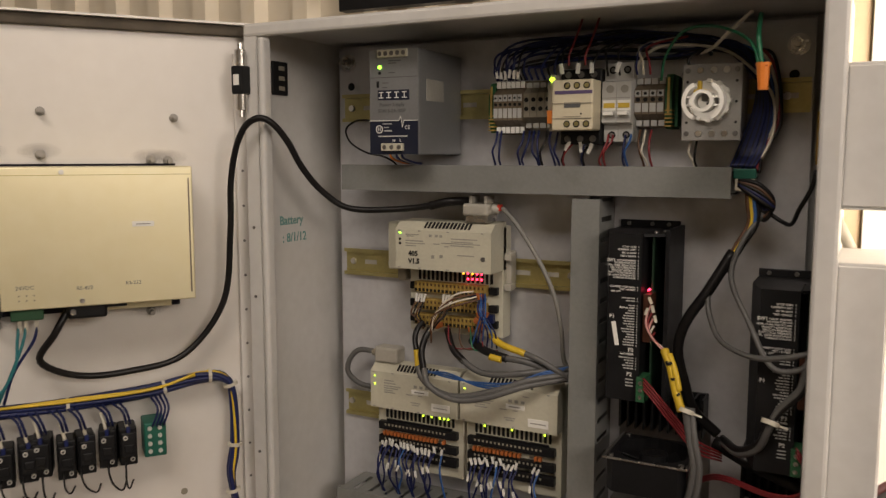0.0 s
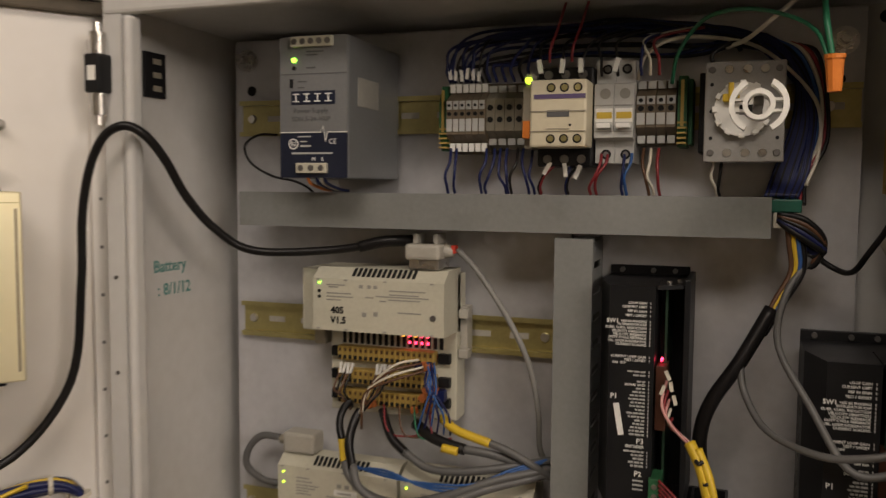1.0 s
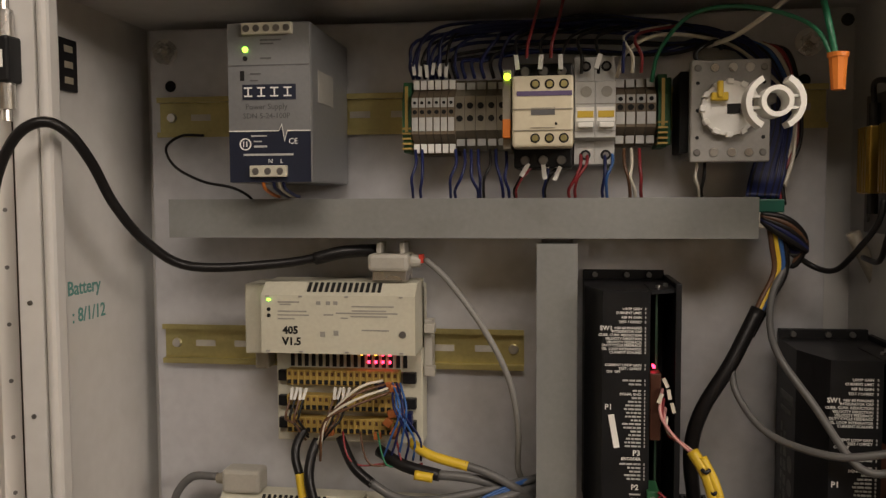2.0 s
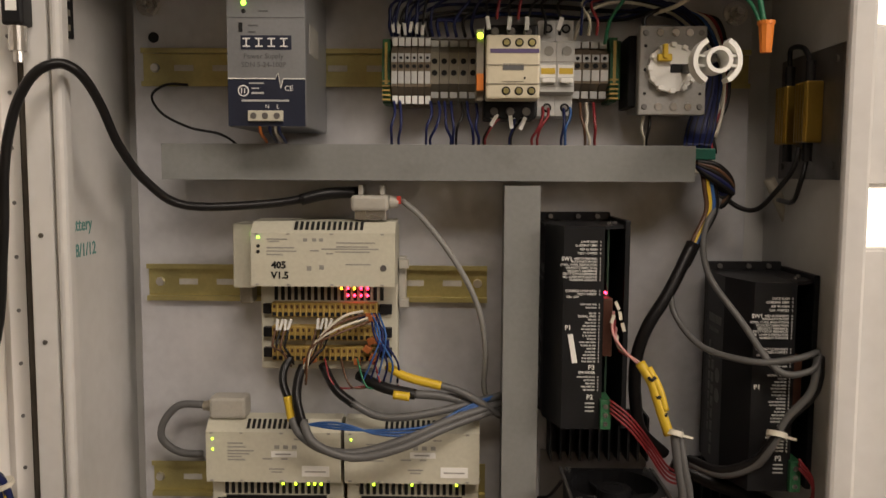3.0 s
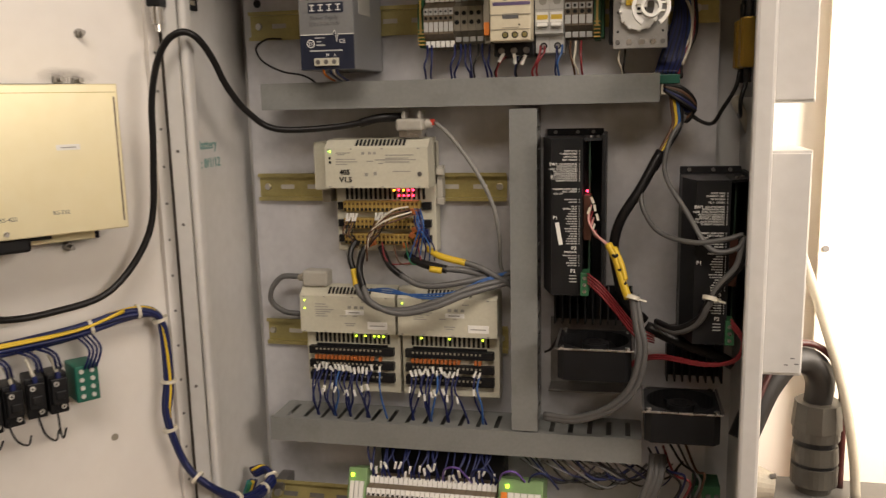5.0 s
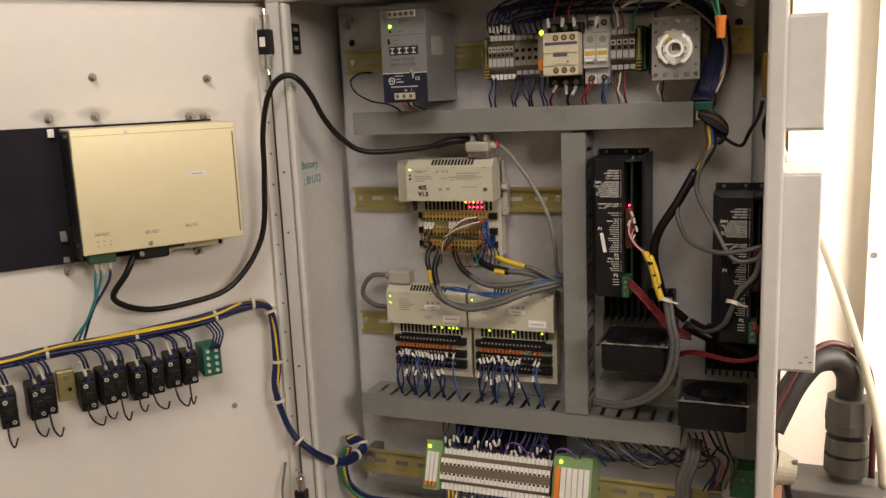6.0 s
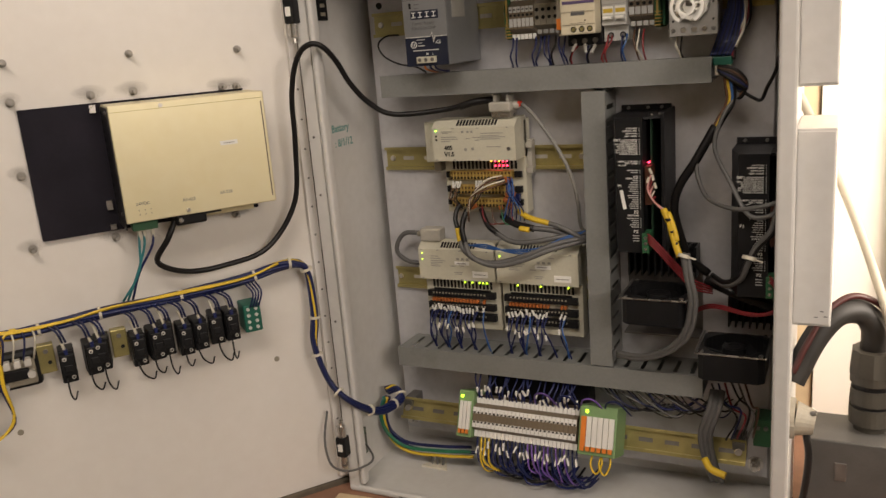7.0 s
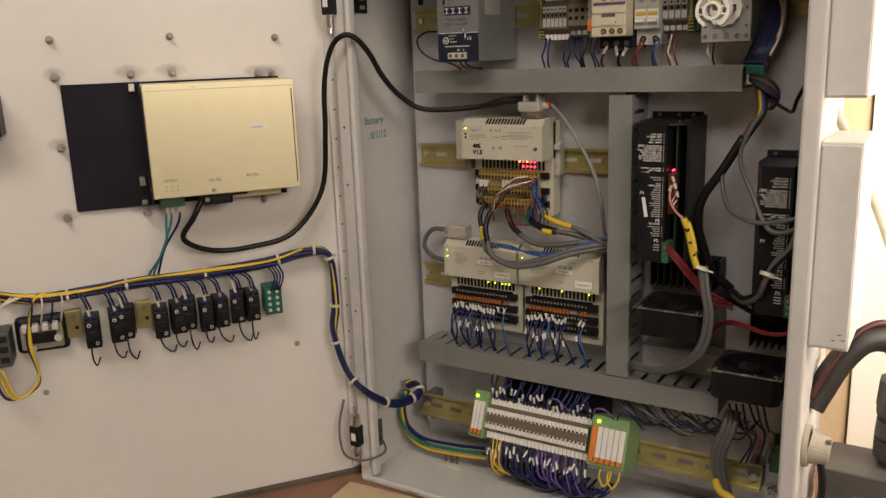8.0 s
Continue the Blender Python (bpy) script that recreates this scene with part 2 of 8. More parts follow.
def lettering(name, body, size, material, parent, m, bold=0.0, align="CENTER"):
    """Raised print, its baseline's middle at m, facing local +z."""
    cu = bpy.data.curves.new(name, "FONT")
    cu.body, cu.size, cu.align_x, cu.extrude, cu.offset, cu.resolution_u = body, size, align, 0.00015, bold, 2
    tmp = bpy.data.objects.new(name, cu)
    scene.collection.objects.link(tmp)
    me = bpy.data.meshes.new_from_object(tmp)
    bpy.data.objects.remove(tmp)
    me.materials.append(material)
    ob = new(name, me)
    ob.parent, ob.matrix_basis = parent, m
    return ob


def screw(bm, x, y, z, r=0.003, depth=0.002):
    """A screw head that faces -y at the given front."""
    cyl(bm, (x, y + depth, z), (x, y, z), r, r * 0.85, 12)


RZ = random.Random(7)

# room
room = [("floor", (-4, 4, -5, 1.2, -0.02, 0.0), CONCRETE), ("ceiling", (-4, 4, -5, 1.2, 3.0, 3.02), CEILINGP),
        ("wall_west", (-4.02, -4, -5, 1.2, 0, 3), WALLPAINT), ("wall_east", (4, 4.02, -5, 1.2, 0, 3), WALLPAINT),
        ("wall_south", (-4, 4, -5.02, -5, 0, 3), WALLPAINT)]
for n, r, material in room:
    solo(n, boxes(r), material, "plain workshop " + n.split("_")[0] + " that closes the room", n.split("_")[0], kind="structure")
# ribbed wall behind the cabinet
poly = []
x = -4.0
while x < 4.0:
    poly += [(x, 0.45), (x + 0.05, 0.45), (x + 0.065, 0.425), (x + 0.10, 0.425), (x + 0.115, 0.45)]
    x += 0.13
poly += [(4.0, 0.45), (4.0, 0.50), (-4.0, 0.50)]
solo("wall_north", prism(poly, "z", 0.0, 3.0), WALLPAINT, "cream painted ribbed wall behind the cabinet", "wall", kind="structure")

# bench under the cabinet
bench = thing("workbench", pose(0, 0, 0), "brown wooden workbench under the open control cabinet", "workbench")
part("top", boxes((-0.60, 0.62, -0.32, 0.30, 0.862, 0.900), bev=0.003), WOOD, bench)
for px in (-0.56, 0.58):
    for py in (-0.28, 0.26):
        part("leg", boxes((px - 0.035, px + 0.035, py - 0.035, py + 0.035, 0, 0.862), bev=0.003), WOOD, bench)

batten = thing("timber_batten", pose(-0.215, -0.205, 0.9005, 0, 0, 4), "pale timber batten lying on the bench before the cabinet", "batten")
part("board", boxes((-0.095, 0.095, -0.028, 0.024, 0.0, 0.009), bev=0.0015), TIMBER, batten)

# cabinet shell
CL, CX, ZB, ZT, YF, YB = 0.308, 0.319, 0.902, 1.684, -0.165, 0.032
cab = thing("control_cabinet", pose(0, 0, 0), "light grey painted steel control cabinet with its door swung open", "cabinet")
for r in ((-0.22, 0.020), (0.05, 0.026), (0.20, 0.018)):
    part("scuff", boxes((r[0], r[0] + r[1], YF - 0.0004, YF + 0.001, ZB + 0.003, ZB + 0.0045)), DARKSTEEL, cab, "dark scuff on the lip")
part("side_wall", boxes((-CL, -CL + 0.0025, YF + 0.006, YB, ZB, ZT)), PAINT, cab)
part("side_wall", boxes((CX - 0.0025, CX, YF + 0.006, YB, ZB, ZT)), PAINT, cab)
part("top_wall", boxes((-CL + 0.0025, CX - 0.0025, YF + 0.006, YB, ZT - 0.0025, ZT)), PAINT, cab)
part("bottom_wall", boxes((-CL + 0.0025, CX - 0.0025, YF + 0.006, YB, ZB, ZB + 0.0025)), PAINT, cab)
part("back_wall", boxes((-CL, CX, YB, YB + 0.0025, ZB, ZT)), PAINT, cab)


def lip(a, b, c, d):
    """The rolled front flange along one side."""
    return boxes((a, b, YF, YF + 0.010, c, d), bev=0.0035)


part("front_lip", boxes((-CL, -CL + 0.019, YF + 0.002, YF + 0.010, ZB, ZT), bev=0.0015), PAINT, cab)
part("sealing_ridge", boxes((-CL + 0.022, -CL + 0.031, YF - 0.002, YF + 0.014, ZB + 0.014, ZT - 0.014), bev=0.0035), PAINT, cab, "rounded sealing ridge")
part("ridge_groove", boxes((-CL + 0.0186, -CL + 0.0224, YF + 0.006, YF + 0.011, ZB + 0.014, ZT - 0.014)), GREYPL, cab, "warm grey groove beside the ridge")
for z in (1.452, 1.370, 1.180):
    part("rivet", cyl(bmesh.new(), (-CL + 0.009, YF + 0.0022, z), (-CL + 0.009, YF + 0.0010, z), 0.0018, n=10), DARKSTEEL, cab)
part("front_lip", lip(CX - 0.017, CX + 0.003, ZB, ZT), PAINT, cab)
part("front_lip", lip(-CL + 0.0005, CX - 0.017, ZT - 0.013, ZT + 0.002), PAINT, cab)
part("front_lip", lip(-CL + 0.0005, CX - 0.017, ZB - 0.001, ZB + 0.009), PAINT, cab)

# mounting panel on four studs
panel = part("mounting_panel", boxes((-0.287, 0.287, 0.0, 0.0025, 0.935, 1.674), bev=0.0006), PANEL, cab, "grey steel mounting panel")
for px, pz in ((-0.272, 1.655), (0.271, 1.648), (-0.272, 0.955), (0.271, 0.955)):
    bm = cyl(bmesh.new(), (px, 0, pz), (px, -0.0025, pz), 0.011, n=20)
    part("washer", bm, STEEL, panel)
    part("nut", cyl(bmesh.new(), (px, -0.0025, pz), (px, -0.010, pz), 0.0075, n=6), STEEL, panel)
    part("stud", cyl(bmesh.new(), (px, 0.03, pz), (px, -0.018, pz), 0.004, n=12), STEEL, panel)
for px, pz in ((-0.268, 1.625), (0.268, 1.618), (0.30, 1.665)):
    part("hole", cyl(bmesh.new(), (px, -0.0002, pz), (px, -0.0006, pz), 0.005, n=16), HOLE, panel, "open drilled hole")


# rails
def din_rail(x0, x1, z, holes):
    t = thing("mounting_rail", pose(0, 0, z), "yellow chromated steel mounting rail with oblong slots", "rail", "rails on the panel")
    prof = [(-0.0075, 0.0175), (-0.0075, 0.0130), (-0.0010, 0.0130), (-0.0010, -0.0130), (-0.0075, -0.0130), (-0.0075, -0.0175),
            (-0.0063, -0.0175), (-0.0063, -0.0142), (0.0, -0.0142), (0.0, 0.0142), (-0.0063, 0.0142), (-0.0063, 0.0175)]
    part("channel", prism(prof, "x", x0, x1), ZINC, t)
    first = None
    x = x0 + 0.038
    while x < x1 - 0.02:
        bm = boxes((-0.009, 0.009, -0.0014, -0.0011, -0.0028, 0.0028), bev=0.0)
        if first is None:
            first = part("slot", bm, SLOTM, t, "oblong slot", m=pose(x, 0, 0))
        else:
            bm.free()
            again(first, t, pose(x, 0, 0))
        x += 0.036
    for hx in holes:
        bm = bmesh.new()
        screw(bm, hx, -0.0035, 0, 0.0045, 0.0025)
        part("screw", bm, STEEL, t)
    return t


din_rail(-0.278, 0.285, 1.597, (-0.267, 0.262))
din_rail(-0.278, 0.045, 1.396, (-0.267, 0.036))
din_rail(-0.278, 0.045, 1.204, (-0.272, 0.036))


# wiring ducts
def duct(name, x0, x1, z0, z1, upright, label):
    t = thing("wiring_duct", pose(0, 0, 0), label, "duct", "wiring ducts")
    YD = -0.067
    e = 0.0018
    if upright:
        a = prism([(x0, YD), (x1, YD), (x1, YD + 0.008), (x1 - e, YD + 0.008), (x1 - e, YD + e), (x0 + e, YD + e), (x0 + e, YD + 0.008), (x0, YD + 0.008)], "z", z0, z1)
    else:
        a = prism([(YD, z0), (YD, z1), (YD + 0.008, z1), (YD + 0.008, z1 - e), (YD + e, z1 - e), (YD + e, z0 + e), (YD + 0.008, z0 + e), (YD + 0.008, z0)], "x", x0, x1)
    part("cover", a, DUCT, t)
    part("base", boxes((x0 + 0.002, x1 - 0.002, -0.0018, 0.0, z0 + 0.002, z1 - 0.002)), DUCT, t)
    lo, hi = (z0, z1) if upright else (x0, x1)
    for s in (0, 1):
        bm = bmesh.new()
        q = lo
        while q < hi - 0.004:
            e = min(q + 0.0165, hi)
            if upright:
                xx = x0 + 0.0022 if s == 0 else x1 - 0.0036
                bx(bm, xx, xx + 0.0014, YD + 0.004, -0.012, q, e)
            else:
                zz = z0 + 0.0022 if s == 0 else z1 - 0.0036
                bx(bm, q, e, YD + 0.004, -0.012, zz, zz + 0.0014)
            q += 0.0225
        if upright:
            xx = x0 + 0.0022 if s == 0 else x1 - 0.0036
            bx(bm, xx, xx + 0.0014, -0.012, -0.0018, lo, hi)
        else:
            zz = z0 + 0.0022 if s == 0 else z1 - 0.0036
            bx(bm, lo, hi, -0.012, -0.0018, zz, zz + 0.0014)
        part("slotted_side", bm, DUCT, t)
    return t


duct("upper", -0.240, 0.220, 1.494, 1.525, False, "grey slotted plastic wiring duct across the panel")
duct("lower", -0.254, 0.209, 1.077, 1.108, False, "grey slotted plastic wiring duct above the terminal row")
duct("upright", 0.057, 0.088, 1.110, 1.490, True, "upright grey slotted plastic wiring duct beside the drives")

def ring(bm, cx, y0, y1, cz, ri, ro, a0, a1, n=24):
    prev = None
    full = abs(a1 - a0) > 359.9
    first = None
    for k in range(n + 1):
        a = radians(a0 + (a1 - a0) * k / n)
        if full and k == n:
            cur = first
        else:
            cur = [bm.verts.new((cx + r * math.cos(a), y, cz + r * math.sin(a))) for r, y in ((ri, y0), (ro, y0), (ro, y1), (ri, y1))]
        if first is None:
            first = cur
        if prev:
            for j in range(4):
                bm.faces.new((prev[j], prev[(j + 1) % 4], cur[(j + 1) % 4], cur[j]))
        prev = cur
    if not full:
        bm.faces.new(first[::-1])
        bm.faces.new(prev)
    bmesh.ops.recalc_face_normals(bm, faces=bm.faces[:])


# power supply
psu = thing("power_supply", pose(-0.1375, 0, 1.5955), "grey metal power supply with a navy lower front, green light on", "power supply")
part("housing", boxes((-0.0315, 0.0315, -0.112, -0.004, -0.0585, 0.0585), bev=0.0015), ALU, psu)
part("front_panel", prism([(-0.031, 0.058), (0.031, 0.058), (0.031, -0.020), (0.0135, -0.020), (0.0115, -0.027), (0.0095, -0.015), (0.0075, -0.020), (-0.031, -0.020)][::-1], "y", -0.1135, -0.1120), ALU, psu)
part("lower_front", prism([(-0.031, -0.0208), (0.0072, -0.0208), (0.0095, -0.0162), (0.0115, -0.0282), (0.0138, -0.0208), (0.031, -0.0208), (0.031, -0.058), (-0.031, -0.058)][::-1], "y", -0.1135, -0.1120), NAVY, psu, "navy printed lower front")
part("zigzag_line", prism([(-0.031, -0.0200), (0.0075, -0.0200), (0.0095, -0.0150), (0.0115, -0.0270), (0.0135, -0.0200), (0.031, -0.0200), (0.031, -0.0208), (0.0138, -0.0208), (0.0115, -0.0285), (0.0095, -0.0165), (0.0072, -0.0208), (-0.031, -0.0208)][::-1], "y", -0.1141, -0.1130), WHITE, psu, "white zigzag printed line")
part("seam", boxes((-0.031, 0.031, -0.1139, -0.113, 0.0272, 0.0278)), DARKINK, psu)
part("name_plate", boxes((-0.020, 0.0205, -0.1141, -0.113, 0.0025, 0.0135)), NAVY, psu, "dark name plate")
bm = bmesh.new()
for i in range(4):
    bx(bm, -0.0185 + i * 0.010, -0.0125 + i * 0.010, -0.1146, -0.1140, 0.0045, 0.0055)
    bx(bm, -0.0185 + i * 0.010, -0.0125 + i * 0.010, -0.1146, -0.1140, 0.0105, 0.0115)
    bx(bm, -0.0160 + i * 0.010, -0.0150 + i * 0.010, -0.1146, -0.1140, 0.0055, 0.0105)
part("logo", bm, PAPER, psu)
lettering("print", "Power Supply", 0.0058, DARKINK, psu, pose(-0.002, -0.1137, -0.0045, 90))
lettering("print", "SDN 5-24-100P", 0.0056, DARKINK, psu, pose(-0.002, -0.1137, -0.0112, 90))
lettering("print", "CE", 0.006, PAPER, psu, pose(0.018, -0.1137, -0.0300, 90))
lettering("print", "N", 0.0045, PAPER, psu, pose(0.0005, -0.1137, -0.0440, 90))
lettering("print", "L", 0.0045, PAPER, psu, pose(0.0090, -0.1137, -0.0440, 90))
bm = bmesh.new()
ring(bm, -0.0185, -0.1140, -0.1132, -0.0300, 0.0036, 0.0045, 0, 360)
bx(bm, -0.0203, -0.0196, -0.1140, -0.1132, -0.0320, -0.0280)
bx(bm, -0.0178, -0.0171, -0.1140, -0.1132, -0.0320, -0.0280)
part("approval_mark", bm, PAPER, psu)
bm = bmesh.new()
for r in ((-0.014, -0.002, -0.0245, -0.0235), (-0.012, -0.006, -0.0285, -0.0275), (-0.012, -0.002, -0.0325, -0.031), (-0.020, 0.018, -0.0385, -0.0370)):
    bx(bm, r[0], r[1], -0.1140, -0.1132, r[2], r[3])
part("small_print", bm, INK, psu)
bm = bmesh.new()
for r in ((-0.006, 0.010, 0.045, 0.0462), (-0.006, 0.004, 0.0425, 0.0435), (-0.006, 0.002, 0.032, 0.033), (-0.014, -0.006, 0.0210, 0.0218), (-0.014, -0.008, 0.016, 0.0168)):
    bx(bm, r[0], r[1], -0.1140, -0.1132, r[2], r[3])
part("small_print", bm, DARKINK, psu)
part("slide_switch", boxes((-0.0215, -0.0185, -0.1142, -0.1128, 0.0165, 0.0235)), HOLE, psu)
part("status_light", cyl(bmesh.new(), (-0.0175, -0.1128, 0.0390), (-0.0175, -0.1150, 0.0390), 0.0023, 0.0018, 12), LED_G, psu, "green light")
part("trimmer", cyl(bmesh.new(), (-0.0175, -0.1128, 0.0325), (-0.0175, -0.1142, 0.0325), 0.0018, n=12), HOLE, psu)
for zc, n, w, nm in ((0.0535, 5, 0.038, "output_terminal"), (-0.0500, 3, 0.028, "input_terminal")):
    x0 = -0.019 if n == 5 else -0.0145
    t = part(nm, boxes((x0, x0 + w, -0.1175, -0.112, zc - 0.0042, zc + 0.0042), bev=0.0006), CREAM, psu, "cream screw terminal block")
    for i in range(n):
        bm = bmesh.new()
        screw(bm, x0 + w * (i + 0.5) / n, -0.1182, zc, 0.0028, 0.001)
        part("screw", bm, DARKSTEEL, t)
part("side_label", boxes((0.0315, 0.0318, -0.094, -0.052, 0.002, 0.026)), GREYINK, psu, "grey printed data label")


# terminal blocks: a narrow body with two wire entries and tags
def terminal_block(w, h, front, body, tag, label, group, rows, tags=True, even=False):
    t = thing("terminal_block", pose(0, 0, 0), label, "terminal block", group)
    d = front
    prof = [(-0.006, -h / 2), (-d * 0.62, -h / 2), (-d * 0.75, -h * 0.36), (-d, -h * 0.24), (-d, h * 0.24), (-d * 0.75, h * 0.36), (-d * 0.62, h / 2), (-0.006, h / 2)]
    part("body", prism(prof, "x", -w / 2 + 0.0002, w / 2 - 0.0002), body, t)
    for z in rows:
        bm = bmesh.new()
        y = -d - 0.0004 if abs(z) < h * 0.24 else -d * 0.80
        cyl(bm, (0, y + 0.004, z), (0, y - 0.0003, z), w * 0.30, n=10)
        part("wire_entry", bm, HOLE, t)
    if even:
        for sg in (-1, 1):
            part("marker_tag", boxes((-w * 0.43, w * 0.43, -d * 0.80 - 0.0022, -d * 0.80, sg * h * 0.40 - h * 0.075, sg * h * 0.40 + h * 0.075)), tag, t, "white marker tag")
            part("clamp_face", boxes((-w * 0.44, w * 0.44, -d - 0.0010, -d, sg * h * 0.165 - h * 0.075, sg * h * 0.165 + h * 0.075)), tag, t, "white clamp face")
            part("screw_well", boxes((-w * 0.26, w * 0.26, -d - 0.0014, -d, sg * h * 0.115 - h * 0.022, sg * h * 0.115 + h * 0.022)), HOLE, t)
    elif tags:
        # sloped shoulders carry the outer tags, the flat front two clamp faces
        for sg in (-1, 1):
            part("marker_tag", boxes((-w * 0.40, w * 0.40, -d * 0.80 - 0.0022, -d * 0.80, sg * h * 0.42 - h * 0.06, sg * h * 0.42 + h * 0.06), bev=0.0003), tag, t, "white marker tag")
        part("clamp_face", boxes((-w * 0.42, w * 0.42, -d - 0.0008, -d, h * 0.11, h * 0.235), bev=0.0003), LIGHTPL, t, "pale clamp face")
        part("clamp_face", boxes((-w * 0.42, w * 0.42, -d - 0.0008, -d, -h * 0.20, -h * 0.02), bev=0.0003), LIGHTPL, t, "pale clamp face")
        part("screw_well", cyl(bmesh.new(), (0, -d, h * 0.17), (0, -d - 0.0012, h * 0.17), w * 0.22, n=10), HOLE, t)
    else:
        for sg in (-1, 1):
            part("clamp_face", boxes((-w * 0.40, w * 0.40, -d * 0.80 - 0.0012, -d * 0.80, sg * h * 0.40 - h * 0.05, sg * h * 0.40 + h * 0.05), bev=0.0003), LIGHTPL, t, "pale clamp face")
    return t


def row_of(proto, n, x0, pitch, z):
    proto.matrix_basis = pose(x0, 0, z)
    out = [proto]
    for i in range(1, n):
        out.append(copy_thing(proto, pose(x0 + i * pitch, 0, z)))
    return out


row_of(terminal_block(0.0058, 0.060, 0.052, BROWNTERM, PAPER, "brown and grey terminal block with white marker tags", "upper rail terminals", (-0.0160, 0.0030)), 6, -0.0395, 0.0058, 1.590)
row_of(terminal_block(0.0084, 0.056, 0.047, GREYPL, GREYPL, "plain grey terminal block on the upper rail", "grey rail terminals", (-0.014, -0.004, 0.006, 0.016), False), 5, -0.0045, 0.0084, 1.592)
row_of(terminal_block(0.0078, 0.052, 0.046, BROWNTERM, LIGHTPL, "brown and cream terminal block beside the breakers", "breaker side terminals", (-0.0145, 0.0025)), 4, 0.1205, 0.0078, 1.592)


def ground_block(x, z, label):
    t = thing("ground_terminal", pose(x, 0, z), label, "terminal block", "ground terminals")
    part("body", prism([(-0.004, -0.028), (-0.040, -0.028), (-0.047, -0.012), (-0.047, 0.012), (-0.040, 0.028), (-0.004, 0.028)], "x", -0.0035, 0.0035), GREEN, t)
    for i in range(5):
        part("yellow_rib", boxes((-0.0037, 0.0037, -0.0475, -0.030, -0.026 + i * 0.004, -0.0245 + i * 0.004)), YELTERM, t)
    part("yellow_edge", boxes((-0.0012, 0.0012, -0.0480, -0.0465, -0.012, 0.024)), YELTERM, t)


ground_block(-0.0470, 1.590, "green and yellow ground terminal ending the rail")
ground_block(0.1525, 1.592, "green and yellow ground terminal beside breakers")
solo("end_terminal", boxes((0.1565, 0.1600, -0.036, -0.006, 1.566, 1.618), bev=0.0008), GREEN, "dark green end terminal beside the switch", "terminal block")

# contactor
con = thing("contactor", pose(0.0615, 0, 1.588), "cream and black contactor with a purple printed strip", "contactor")
part("base", boxes((-0.0225, 0.0225, -0.056, -0.006, -0.040, 0.040), bev=0.0015), BLACKPL, con)
part("front_cover", boxes((-0.0225, 0.0225, -0.085, -0.056, -0.0255, 0.0270), bev=0.002), CONCREAM, con)
part("printed_strip", boxes((-0.019, 0.0215, -0.0856, -0.0848, 0.0120, 0.0155)), mat("purple_print", (0.10, 0.07, 0.16), 0.5), con, "purple printed strip")
part("window", boxes((-0.0085, 0.0090, -0.0856, -0.0848, -0.0020, 0.0032)), DARKINK, con)
part("ridge", boxes((-0.0220, 0.0220, -0.0860, -0.0850, 0.0020, 0.0028), (-0.0220, 0.0220, -0.0860, -0.0850, -0.0135, -0.0128), (-0.009, 0.0095, -0.0858, -0.0848, -0.0115, -0.0110)), GREYPL, con)
part("pin_hole", cyl(bmesh.new(), (0.0098, -0.0848, -0.0085), (0.0098, -0.0856, -0.0085), 0.001, n=8), HOLE, con)
for zc in (0.0205, -0.0190):
    for i in range(3):
        part("screw_well", cyl(bmesh.new(), (-0.0055 + i * 0.0105, -0.0845, zc), (-0.0055 + i * 0.0105, -0.0854, zc), 0.0036, n=14), HOLE, con)
        bm = bmesh.new()
        screw(bm, -0.0055 + i * 0.0105, -0.0862, zc, 0.0027, 0.001)
        part("screw", bm, ZINC, con)
for zc in (0.034, -0.034):
    for i in range(3):
        bm = bmesh.new()
        screw(bm, -0.014 + i * 0.0140, -0.0572, zc, 0.0038, 0.001)
        part("screw", bm, DARKSTEEL, con)
rel = thing("slim_relay", pose(0.0345, 0, 1.590), "slim black relay with orange foot and yellow light", "relay")
part("body", boxes((-0.0032, 0.0032, -0.070, -0.006, -0.028, 0.032), bev=0.0008), GREYPL, rel)
part("orange_foot", boxes((-0.0030, 0.0030, -0.078, -0.070, -0.020, -0.006), bev=0.0005), ORANGE, rel)
part("cream_front", boxes((-0.0030, 0.0030, -0.076, -0.070, -0.006, 0.020)), GREYPL, rel)
part("status_light", cyl(bmesh.new(), (0, -0.070, 0.0265), (0, -0.074, 0.0265), 0.0028, 0.0022, 12), LED_Y, rel, "yellow light")


